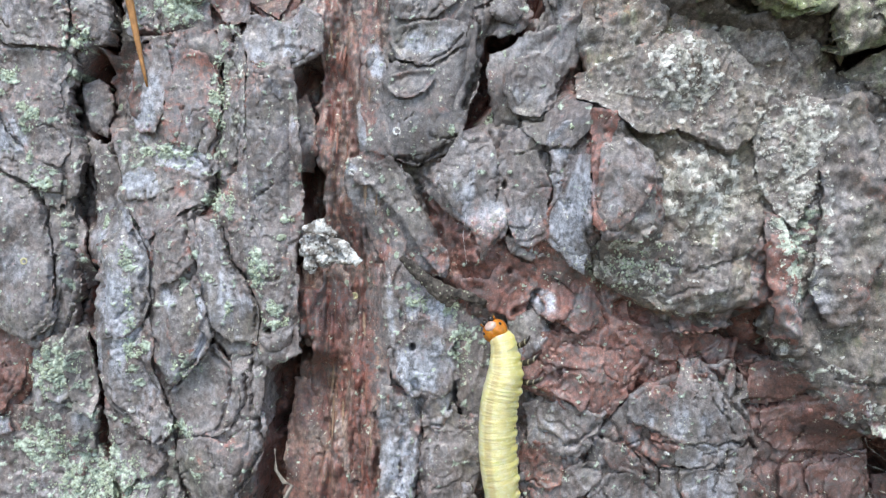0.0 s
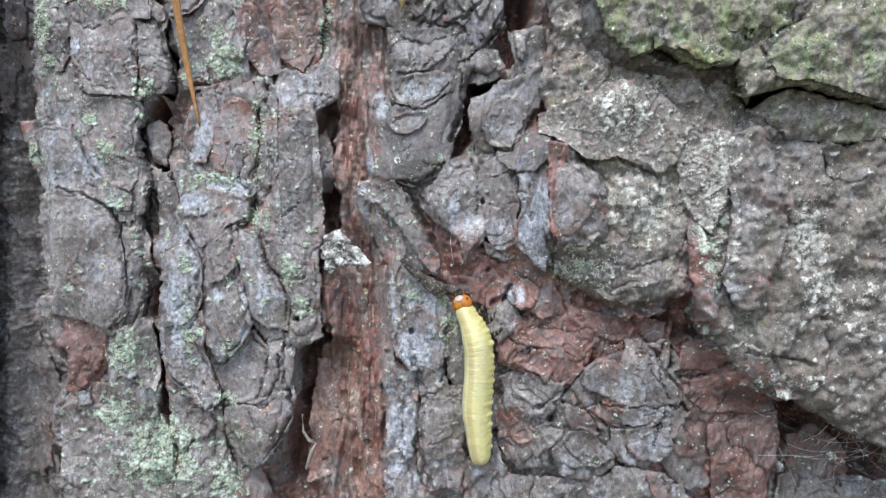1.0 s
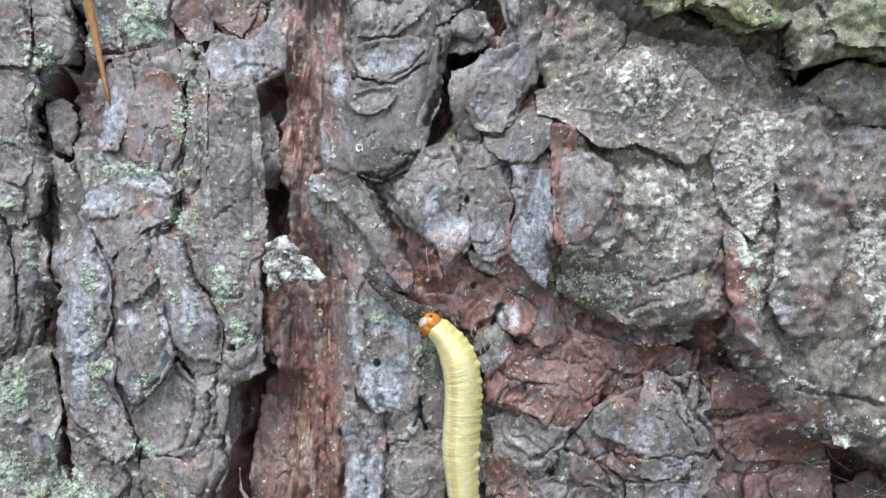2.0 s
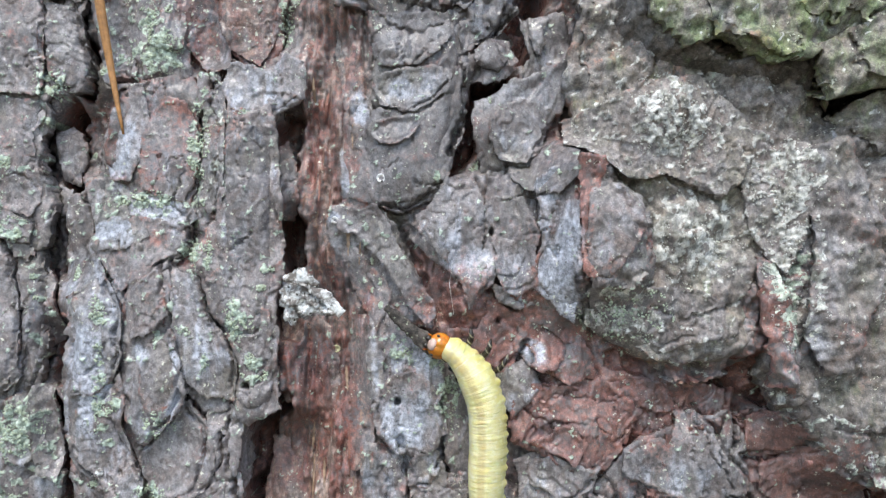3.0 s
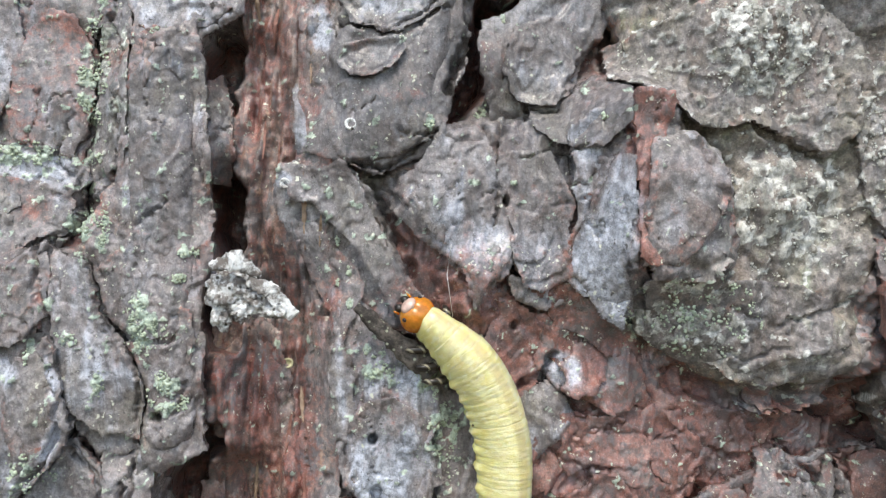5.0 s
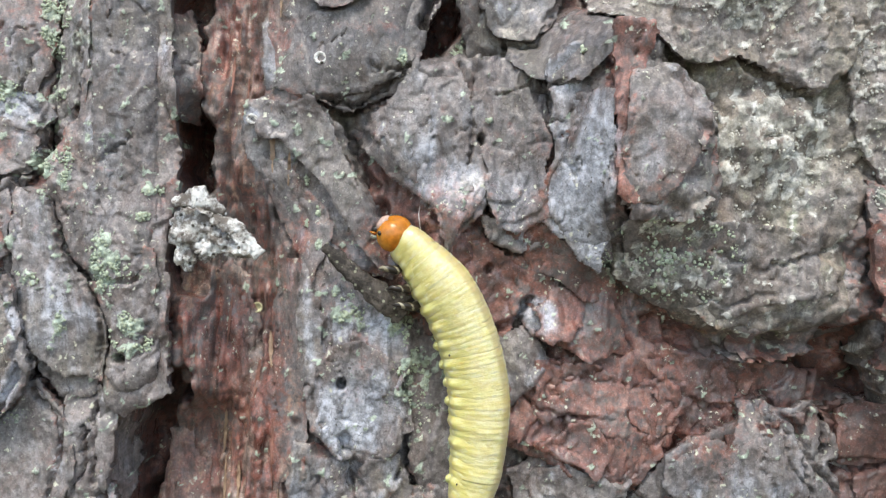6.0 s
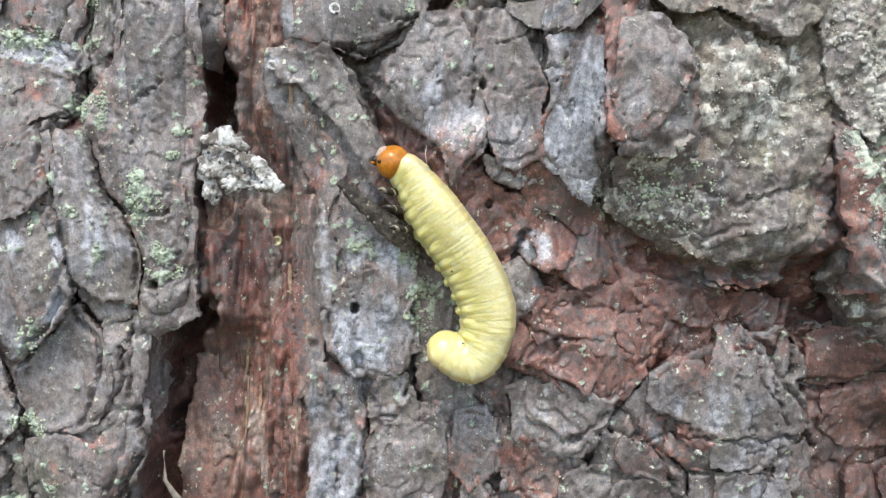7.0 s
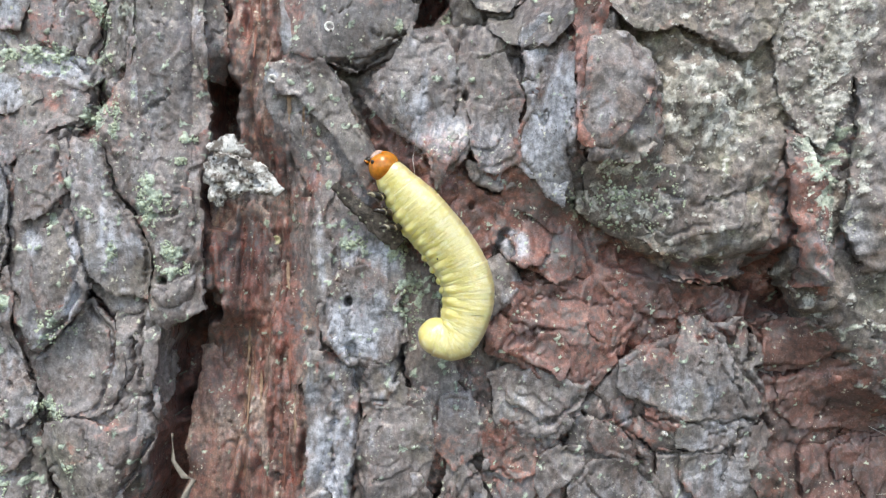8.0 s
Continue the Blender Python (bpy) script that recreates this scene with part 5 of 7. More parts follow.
plate("bark_plate", "-41.0,11.8 -37.9,12.8 -33.2,9.9 -28.9,9.5 -28.9,4.7 -31.5,1.4 -34.9,-0.5 -39.2,0.4 -40.5,4.2 -39.7,6.1", -4.99, lichen=0.45, pale=0.4, tone=0.05)
plate("bark_plate", "-43.6,10.3 -41.4,11.2 -40.5,5.5 -40.1,-0.3 -42.3,-3.2 -43.6,-0.3", -6.34, thick=5, lichen=0.2, tone=-0.12)
plate("bark_plate", "-42.2,-1.9 -38.7,0.9 -36.2,-0.9 -36.4,-5.6 -37.0,-14.1 -38.7,-17.8 -41.3,-17.8 -42.6,-12.2 -42.3,-6.6", -3.48, dome=1.2, thick=5, lichen=0.15, pale=0.7, tone=-0.12)
plate("bark_plate", "-35.4,-0.0 -31.1,2.3 -29.9,-1.0 -30.7,-5.6 -28.6,-10.2 -29.0,-14.0 -32.4,-18.6 -34.5,-15.8 -36.2,-12.1 -35.8,-5.6", -2.14, dome=1.2, lichen=0.2, pale=0.3, terrace=0.8, tone=-0.12)
plate("bark_plate", "-30.7,0.7 -26.9,1.7 -24.0,-2.0 -23.0,-6.7 -23.3,-14.1 -26.5,-14.1 -28.2,-11.3 -29.9,-6.7", -2.22, lichen=0.2, pale=0.2, tone=-0.12)
plate("bark_plate", "-36.8,-13.9 -34.6,-15.8 -33.1,-21.5 -33.8,-24.8 -35.5,-25.7 -38.1,-23.8 -40.6,-21.5 -42.3,-17.7 -39.8,-17.7", -4.01, dome=1.2, thick=3, lichen=0.2, pale=0.2, tone=-0.22)
plate("bark_plate", "-32.2,-18.0 -28.8,-12.9 -26.2,-15.7 -26.0,-20.4 -27.5,-23.6 -31.7,-23.6 -32.6,-21.3", -2.85, lichen=0.15, tone=-0.12)
plate("bark_plate", "-25.7,-13.8 -22.7,-13.3 -21.9,-16.6 -22.7,-22.1 -26.1,-24.0 -26.9,-23.5 -25.2,-20.3", -2.13, thick=4, lichen=0.1, tone=-0.02)
plate("bark_plate", "-41.9,-21.9 -38.5,-23.9 -35.9,-25.8 -37.6,-30.5 -39.3,-32.4 -41.1,-30.5 -41.5,-26.7", -5.3, lichen=0.3, tone=-0.05)
plate("bark_plate", "-37.6,-30.5 -35.5,-25.4 -33.8,-24.4 -32.9,-30.5 -31.2,-34.3 -31.6,-41.9 -38.9,-41.9 -39.8,-35.3", -3.99, lichen=0.5, tone=-0.05)
plate("bark_plate", "-31.5,-23.6 -26.4,-23.3 -22.2,-21.3 -21.8,-23.1 -23.1,-27.8 -25.2,-31.5 -27.1,-33.3 -29.0,-31.5 -31.1,-27.8", -1.82, dome=1.2, thick=3, lichen=0.2, tone=0.05)
plate("bark_plate", "-30.8,-28.3 -27.8,-33.5 -26.1,-37.7 -26.9,-41.5 -31.2,-41.5", -4.01, red=0.5, tone=-0.05)
plate("bark_plate", "-12.5,32.5 -8.2,30.7 -7.3,25.2 -7.7,21.1 -9.0,21.6 -11.6,27.0", -5.54, red=0.3, pale=0.2, tone=-0.37)
plate("bark_plate", "-18.1,-4.0 -15.9,-3.1 -12.4,-4.9 -11.4,-10.3 -14.2,-14.0 -15.9,-13.1 -17.6,-13.5", -4.98, thick=1.2, red=0.5)
plate("bark_plate", "-10.5,-12.9 -8.0,-9.3 -7.4,-21.8 -8.0,-30.7 -7.6,-41.4 -12.2,-41.4 -11.4,-28.9", -3.08, thick=2, red=0.55, terrace=0.3)
plate("bark_plate", "-12.5,39.9 8.8,39.9 9.3,32.8 7.5,30.2 4.0,27.6 1.4,25.8 0.6,30.2 -7.3,27.6 -8.2,32.0 -12.1,32.8", -1.43, thick=3, pale=0.25, terrace=1.2, tone=-0.37)
plate("bark_plate", "-7.2,27.7 -2.0,29.0 1.5,27.7 2.8,25.1 1.5,22.5 -1.6,19.8 -5.4,19.4 -7.2,20.7", -0.41, dome=1.2, pale=0.25, terrace=1, tone=-0.37)
plate("bark_plate", "-8.0,18.0 -7.2,19.7 -2.4,19.7 1.5,22.8 3.4,25.4 3.0,17.6 1.5,15.0 0.8,11.5 0.2,10.2 -4.1,8.4 -6.7,8.9 -8.0,11.5", 0, tx=0.02, dome=0.5, thick=2, terrace=0.15, tone=-0.37)
plate("bark_plate", "-10.0,21.4 -7.9,20.5 -7.5,17.4 -7.9,9.9 -10.4,9.0 -10.9,15.2", -1.86, pale=0.6, tone=-0.37)
plate("bark_plate", "3.3,25.9 5.0,28.1 8.1,28.5 9.1,25.9 7.2,24.1 5.5,23.3 3.7,24.1", -0.51, dome=1.2, tone=-0.27)
plate("bark_plate", "4.5,21.0 7.9,23.2 14.9,25.8 15.6,21.9 13.1,18.8 11.4,14.5 9.2,13.3 5.3,13.1 4.3,16.6", -0.57, pale=0.1, tone=-0.27)
plate("bark_plate", "-12.1,8.7 -7.8,10.0 -4.4,6.1 -2.7,1.7 -0.7,-2.2 -0.7,-4.8 -3.1,-3.9 -5.7,-1.3 -7.8,0.8 -11.3,3.5 -12.6,6.1", -0.75, tx=0.03, thick=0.8, lichen=0.12, pale=0.1, tone=-0.12)
plate("bark_plate", "-2.2,6.3 0.4,10.7 3.8,12.0 5.3,8.5 5.5,5.9 4.8,3.3 6.2,1.2 5.5,-0.1 4.2,-1.4 2.5,0.7 0.4,2.5", 0.83, thick=1.2, pale=0.4, tone=-0.12)
plate("bark_plate", "5.7,11.9 10.0,12.7 11.3,11.0 12.1,3.3 10.8,-0.2 8.7,-0.6 7.0,0.7 6.0,3.3 5.3,7.6", 1.23, thick=1.5, pale=0.1, terrace=0.9, tone=-0.12)
plate("bark_plate", "10.9,11.7 14.9,14.2 15.5,8.3 15.2,-0.1 14.6,-3.9 12.9,-1.8 10.9,-0.5 11.5,5.0", 3.3, tx=0.05, thick=1.5, pale=0.8, terrace=0.2, tone=-0.12)
plate("bark_plate", "10.2,31.7 15.1,32.6 15.8,28.2 15.1,26.4 12.4,24.6 9.8,23.3 11.1,27.3", -3.08, pale=0.1, tone=-0.27)
plate("bark_plate", "6.1,-0.3 10.8,-0.3 11.6,-2.0 9.5,-2.4 6.9,-1.6", 1.6, thick=1, tone=-0.12)
plate("bark_plate", "4.4,13.0 11.4,13.5 14.9,17.0 16.2,14.8 11.4,11.7 6.2,11.7", -1.24, thick=1.5, tone=-0.27)
plate("bark_plate", "-7.1,-2.0 -5.4,-1.5 -3.2,-4.6 0.6,-7.2 1.5,-9.8 0.6,-13.3 0.2,-16.8 -1.1,-19.0 -3.7,-19.0 -6.3,-16.8 -7.1,-13.3 -7.6,-8.1", -0.2, thick=1.6, lichen=0.15, pale=0.5)
plate("bark_plate", "-8.0,-17.8 -3.7,-18.6 -0.6,-18.2 0.7,-20.4 -1.1,-22.3 -3.2,-22.6 -3.7,-26.5 -4.1,-31.7 -2.8,-36.1 -1.9,-40.4 -8.0,-40.4 -7.8,-30.0", -0.34, thick=1.5, pale=0.6, terrace=0.9)
plate("bark_plate", "-3.0,-23.0 -0.4,-22.6 1.4,-24.7 1.8,-28.3 4.0,-32.6 3.1,-37.0 -2.1,-36.1 -3.4,-31.8", -0.92, thick=1.5, pale=0.25)
plate("bark_plate", "-3.5,5.8 -2.1,6.3 1.3,2.8 4.0,-0.8 5.7,-1.6 4.8,-5.2 2.2,-6.1 0.5,-4.3 -0.8,-1.6", -1.45, thick=1, red=1, tone=-0.12)
plate("bark_plate", "0.3,-4.8 4.6,-5.3 5.9,-1.4 8.0,-2.7 10.2,-4.8 8.9,-8.3 7.2,-9.6 3.7,-7.9", 0.25, thick=1.2, red=0.95)
plate("bark_plate", "9.0,-3.0 14.5,-3.9 16.7,-6.5 18.0,-9.9 14.5,-10.8 11.1,-9.1 9.0,-7.3", 0.77, thick=1.4, red=0.6, pale=0.055)
plate("bark_plate", "9.4,-11.3 14.5,-10.8 18.8,-10.4 23.1,-13.0 21.4,-17.3 17.9,-19.9 14.5,-20.4 11.9,-18.6 8.5,-17.3 8.1,-13.9", 0.58, thick=1.5, red=0.8, pale=0.05, terrace=1)
plate("bark_plate", "17.6,-9.7 24.5,-11.0 30.6,-11.5 34.0,-11.9 33.2,-15.0 28.0,-16.7 23.7,-17.6 22.8,-13.2", -0.43, thick=1.5, red=0.8, pale=0.05, terrace=1, tone=-0.12)
plate("bark_plate", "22.5,-17.0 26.8,-16.2 32.8,-14.0 34.5,-17.0 35.0,-21.4 33.7,-25.7 30.3,-26.1 25.1,-26.6 20.8,-24.0 19.1,-21.4", 0.59, tz=0.03, thick=2, red=0.25, pale=0.25, tone=-0.24)
plate("bark_plate", "34.3,-14.7 38.6,-13.8 42.0,-17.3 42.9,-18.6 39.4,-20.7 35.6,-22.1 34.7,-18.1", 0.11, thick=1.5, red=0.85, tone=-0.37)
plate("bark_plate", "34.4,-22.4 39.6,-20.7 43.1,-18.9 46.6,-19.8 49.2,-24.2 46.6,-26.8 41.4,-26.4 35.3,-25.5", -0.86, thick=1.5, red=0.85, tone=-0.37)
plate("bark_plate", "9.0,-19.6 12.0,-18.3 14.5,-20.4 18.0,-20.4 17.1,-23.0 15.0,-25.2 12.0,-25.2 9.4,-24.3", 0.71, thick=1.2, pale=0.3)
plate("bark_plate", "9.5,-25.0 14.7,-25.5 16.8,-28.1 15.5,-32.4 11.2,-33.3 8.6,-29.8", -0.16, thick=1.5, red=0.3, pale=0.1, terrace=0.9)
plate("bark_plate", "16.9,-23.6 21.2,-24.5 24.6,-27.1 25.1,-32.3 22.9,-34.9 17.8,-34.0 16.5,-29.7", 0.2, thick=1.5, pale=0.2, terrace=0.9, tone=-0.24)
plate("bark_plate", "25.2,-27.0 30.3,-26.6 32.0,-29.6 30.3,-33.1 26.9,-32.2 24.7,-30.5", 0.38, thick=1.5, pale=0.25, tone=-0.24)
plate("bark_plate", "31.9,-27.1 34.5,-26.3 38.0,-29.7 39.7,-35.0 37.1,-36.7 33.7,-34.1 31.5,-30.6", -0.3, thick=1.5, red=0.3, pale=0.2, tone=-0.37)
plate("bark_plate", "39.3,-27.0 48.8,-24.8 49.6,-29.6 47.9,-35.7 47.0,-40.1 40.1,-40.1 39.7,-34.0", -0.1, thick=3, red=0.6, pale=0.055, tone=-0.37)
plate("bark_plate", "53.1,-29.2 57.6,-27.4 61.2,-31.0 62.1,-34.6 56.7,-36.4 53.1,-34.6", -5.09, thick=2, red=0.5, tone=-0.25)
plate("bark_plate", "6.3,-26.2 9.7,-34.1 14.1,-35.0 13.2,-40.2 3.7,-40.2 3.7,-33.2", -0.81, thick=1.5, pale=0.15, terrace=0.9)
plate("bark_plate", "14.2,-34.7 22.0,-35.1 28.0,-33.8 34.9,-35.6 39.2,-39.9 13.3,-39.9", -0.23, thick=1.5, pale=0.2, terrace=0.9, tone=-0.12)
plate("bark_plate", "52.1,-35.2 67.3,-36.1 70.9,-41.5 50.3,-41.5", -4.99, thick=2, pale=0.1, tone=-0.25)
plate("bark_plate", "35.4,-26.0 39.3,-26.4 39.9,-33.4 37.5,-29.1", -0.55, thick=1.2, red=0.6, tone=-0.37)
plate("bark_plate", "16.5,-4.7 21.2,-6.5 26.4,-10.1 25.6,-11.9 18.7,-10.4", -0.27, thick=1.5, red=0.6)
plate("bark_plate", "1.2,-21.5 5.5,-20.6 8.6,-23.2 8.1,-26.7 4.7,-27.6 2.1,-25.8", -0.73, thick=1.5, red=0.35, terrace=0.9)
plate("bark_plate", "7.0,-9.3 10.0,-8.5 11.8,-11.5 8.8,-14.1 7.0,-13.2", 0.25, thick=1.5, red=0.2, pale=0.25)
plate("bark_plate", "-3.1,9.0 -2.2,10.3 -1.6,9.6 -2.7,7.0 -3.5,6.4 -3.7,7.4", -0.96, thick=1.2, tone=-0.37)
plate("bark_plate", "2.4,1.4 5.2,2.1 6.4,1.1 4.3,-1.5 3.7,-2.6", 2.34, tz=-0.08, thick=0.6, terrace=0.1, tone=-0.12)
plate("bark_plate", "18.7,-20.1 22.1,-20.6 23.0,-24.5 19.6,-24.5 17.8,-22.7", -0.15, thick=1.5, red=0.3, pale=0.1, tone=-0.24)
plate("bark_plate", "25.2,-32.9 30.3,-33.3 33.8,-34.6 32.9,-39.8 26.0,-39.8", 0.13, thick=1.5, pale=0.2, tone=-0.12)
plate("bark_plate", "30.4,-26.5 33.0,-25.2 34.7,-26.5 33.0,-30.0 31.2,-30.0", -0.46, thick=1.5, pale=0.15, tone=-0.24)
plate("mossy_slab", "15.4,19.4 14.2,23.4 16.2,30.7 15.0,38.0 26.3,38.0 27.1,29.1 31.9,26.7 40.8,26.7 43.2,21.0 41.6,11.4 40.8,8.9 38.4,0.9 34.7,-2.3 34.7,-5.6 31.9,-8.4 25.5,-9.6 20.6,-6.4 16.6,-4.4 16.2,1.7 17.8,11.4 16.2,13.8", 3.19, tx=0.06, dome=2, thick=6, red=0.1, lichen=0.3, pale=0.08, moss=0.75, terrace=0.8, tone=0.34)
plate("mossy_slab", "20.4,36.2 47.3,36.2 47.3,29.3 39.6,24.6 35.0,23.9 30.4,27.0 26.6,25.8 22.7,29.3", 8.5, tx=0.02, dome=1.5, thick=5, red=0, lichen=0.1, moss=1, tone=0.34)
plate("mossy_slab", "40.9,15.9 43.3,17.1 48.8,14.3 56.7,13.6 62.1,15.1 69.4,15.9 69.4,-31.6 62.1,-28.4 55.2,-25.3 50.4,-22.1 44.1,-19.7 40.1,-16.6 36.9,-12.6 35.7,-9.4 36.1,-3.1 39.3,4.8", 5.06, tx=0.05, dome=2, thick=8, red=0.1, lichen=0.2, pale=0.08, moss=0.7, terrace=0.8)
plate("mossy_slab", "43.7,18.9 48.4,21.3 56.3,19.7 61.6,18.2 68.8,17.4 68.8,15.8 56.3,14.2 48.4,15.0", 5.98, dome=1.5, thick=5, red=0.1, lichen=0.2, pale=0.1, moss=0.85, tone=0.34)
plate("mossy_slab", "40.2,25.3 48.6,29.9 54.7,36.0 67.0,36.0 67.0,19.2 59.9,19.2 53.2,20.7 47.1,21.9 41.7,19.9", 9, dome=1.5, thick=6, red=0, lichen=0.1, pale=0.1, moss=0.95, tone=0.34)
plate("mossy_slab", "42.1,-15.9 47.8,-16.7 54.2,-19.2 52.6,-21.6 47.8,-22.0 42.9,-20.0", 3.82, dome=1, thick=3, red=0.1, lichen=0.5, pale=0.4, moss=0.2, tone=-0.30)
plate("mossy_slab", "25.7,-6.4 33.1,-5.2 35.1,-7.2 33.1,-9.7 29.0,-10.9 25.3,-10.1", 1.99, dome=1, thick=3, red=0.2, lichen=0.3, pale=0.1, moss=0.3)
plate("bark_plate", "-0.8,-8.7 3.9,-8.1 5.8,-13.2 5.6,-22.4 1.8,-22.0 0.8,-16.7 0.4,-13.2", -1.14, thick=1.5, red=0.12, lichen=0.45)
plate("bark_plate", "-19.2,-18.5 -16.2,-17.6 -15.0,-19.0 -15.0,-28.2 -16.9,-35.6 -20.4,-36.5 -19.9,-26.3 -19.5,-21.7", -7.16, tz=-0.12, thick=3, red=1.2, terrace=0.25)
plate("mossy_slab", "39.6,14.9 43.7,15.8 46.8,11.0 48.0,4.7 46.0,-2.3 43.7,-8.9 41.1,-9.3 39.2,-4.6 40.3,3.2", 7, tx=0.05, thick=1.6, red=0.2, pale=0.0, moss=0.45, terrace=0.15, tone=0.05)
plate("mossy_slab", "34.7,0.1 37.4,-0.3 38.0,-6.2 37.5,-10.7 35.8,-10.7 34.9,-6.2", 6.56, thick=1.6, red=0.55, lichen=0.05, moss=0.05, terrace=0.4)
plate("mossy_slab", "15.8,10.9 19.0,10.3 21.3,7.8 21.5,1.2 19.0,-0.3 16.1,0.1", 7.73, tx=0.06, thick=1.4, red=0.1, lichen=0.05, pale=0.05, moss=0.1, terrace=0.4, tone=0.17)
plate("mossy_slab", "14.9,13.9 17.2,13.4 16.8,8.6 16.2,1.2 15.2,1.6", 7.21, tx=0.05, dome=0.4, thick=1.4, red=0.75, terrace=0.2, tone=0.17)

PLATE_PLANS.extend(PLANNED)
bed()

# ---- thin scales that overlap on the plates ----
GROUND_LEVEL = ground_height()
flake("-60.5,6.7 -55.2,7.1 -51.7,5.5 -49.9,2.7 -48.9,-1.7 -48.3,-6.9 -48.3,-11.2 -50.9,-13.1 -55.9,-11.8 -62.7,-10.9 -66.9,-6.6 -67.7,0.1 -67.8,4.9", 0.7, 1.6, lichen=0.12, tz=-0.01, smooth_face=0.8, pale=0.12, tone=0.05)
flake("-36.1,-10.1 -35.1,-13.5 -35.9,-15.8 -34.8,-18.9 -33.4,-21.4 -33.2,-23.5 -34.6,-25.2 -36.9,-24.5 -38.8,-21.5 -41.3,-19.9 -42.2,-17.4 -40.5,-13.6 -38.6,-11.0", 0.8, 1.5, pale=0.25, tz=-0.05, smooth_face=0.7, tone=0.05)
flake("-27.9,-13.0 -25.9,-15.6 -24.9,-18.1 -25.0,-21.0 -26.4,-23.2 -27.8,-23.8 -30.5,-23.9 -32.5,-23.0 -32.9,-18.7 -31.7,-14.7", 0.6, 1.4, tz=-0.02, smooth_face=0.6, pale=0.12, tone=-0.02)
flake("-31.6,-14.3 -29.9,-13.4 -27.9,-13.9 -26.6,-16.0 -25.9,-18.5 -26.6,-21.1 -27.8,-23.2 -30.5,-23.7 -32.5,-22.6 -33.4,-20.5 -32.9,-17.0", 0.7, 1.2, red=0.2, tz=0.0, smooth_face=0.8, pale=0.12, tone=-0.02)
flake("-32.5,-24.8 -29.1,-24.0 -26.1,-24.8 -23.3,-22.1 -22.5,-24.0 -23.4,-27.2 -25.4,-30.5 -26.9,-33.1 -28.2,-33.8 -30.4,-32.1 -32.2,-29.2 -32.7,-26.5", 0.9, 2.0, tz=-0.06, red=0.2, smooth_face=0.7, tone=0.05, pale=0.12)
flake("-57.8,37.2 -51.8,37.6 -47.9,36.2 -47.0,30.7 -47.1,22.6 -50.4,22.7 -54.3,22.9 -56.3,26.5 -57.9,30.2", 0.7, 1.3, tz=-0.04, red=0.25, lichen=0.1, smooth_face=0.5, tone=0.12, pale=0.12)
flake("-47.0,34.0 -43.7,33.7 -42.8,30.2 -42.2,26.7 -42.8,23.8 -45.1,24.0 -46.5,25.6 -46.9,29.9", 0.6, 1.2, tx=0.05, lichen=0.1, tone=-0.05, pale=0.12)
flake("-48.3,37.9 -45.9,38.3 -45.0,36.3 -45.2,34.5 -47.4,34.7 -48.2,36.1", 0.9, 1.0, tz=-0.1, pale=0.40, smooth_face=0.8, tone=0.12)
flake("-41.2,37.4 -39.0,39.2 -35.9,39.5 -36.8,36.8 -38.5,35.5 -41.9,34.7", 0.8, 1.0, tz=-0.1, pale=0.40, smooth_face=0.8, tone=0.12)
flake("-44.8,1.0 -39.4,3.6 -37.2,-0.8 -35.8,-3.3 -35.7,-8.4 -36.9,-11.1 -38.6,-12.2 -41.6,-12.8 -44.3,-10.7 -44.0,-5.2", 0.8, 1.6, tx=0.04, pale=0.55, smooth_face=0.7, tone=-0.12)
flake("-35.2,-0.8 -31.1,2.6 -30.1,0.1 -30.3,-3.3 -32.5,-5.4 -34.7,-5.9 -35.3,-3.3", 0.7, 1.2, tx=0.05, red=0.2, smooth_face=0.6, pale=0.12, tone=0.05)
flake("-30.1,1.8 -27.0,0.9 -26.1,-3.3 -23.9,-5.8 -22.4,-8.8 -22.7,-12.7 -25.8,-12.8 -28.2,-10.9 -29.0,-7.5 -29.9,-5.0 -30.1,-1.6", 0.8, 1.5, tx=0.03, pale=0.40, smooth_face=0.7, tone=-0.02)
flake("-32.4,-6.7 -30.3,-6.2 -29.1,-8.7 -28.6,-11.3 -29.9,-13.9 -32.1,-14.7 -33.4,-12.6 -33.5,-9.2", 0.5, 1.0, red=0.2, smooth_face=0.7, pale=0.12, tone=0.05)
flake("-29.7,-4.8 -28.6,-8.3 -27.7,-11.7 -28.6,-14.1 -30.9,-16.6 -32.8,-18.0 -33.5,-17.4 -31.0,-15.2 -29.6,-13.4 -28.9,-11.3 -29.4,-8.3 -30.4,-5.7", 2.1, 2.2, pale=0.55, lichen=0.35, smooth_face=0.3, tone=-0.02)
flake("-41.7,-26.7 -38.5,-25.5 -35.1,-25.2 -34.0,-27.4 -35.6,-29.3 -38.0,-30.0 -39.5,-31.4 -41.1,-29.2", 0.7, 1.4, tz=-0.06, lichen=0.1, smooth_face=0.5, tone=0.12, pale=0.12)
flake("-49.7,-18.2 -47.0,-17.4 -46.1,-19.6 -47.3,-20.9 -49.6,-20.1", 0.8, 1.2, pale=0.60, smooth_face=0.8, tone=0.05)
flake("-46.5,-22.1 -44.3,-21.9 -43.8,-24.1 -45.2,-26.0 -46.6,-24.5", 0.8, 1.4, pale=0.40, smooth_face=0.8, tone=-0.02)
flake("-56.5,-22.8 -54.4,-23.1 -54.1,-24.9 -56.0,-25.4", 0.8, 1.2, pale=0.6, smooth_face=0.8, tone=0.05)
flake("-33.4,20.4 -31.5,22.0 -29.7,21.7 -28.5,19.2 -27.8,15.6 -28.4,12.2 -29.8,9.6 -32.3,10.5 -34.5,11.3 -34.9,13.9 -34.4,17.4", 0.5, 1.2, red=0.35, pale=0.30, smooth_face=0.9, tone=0.12)
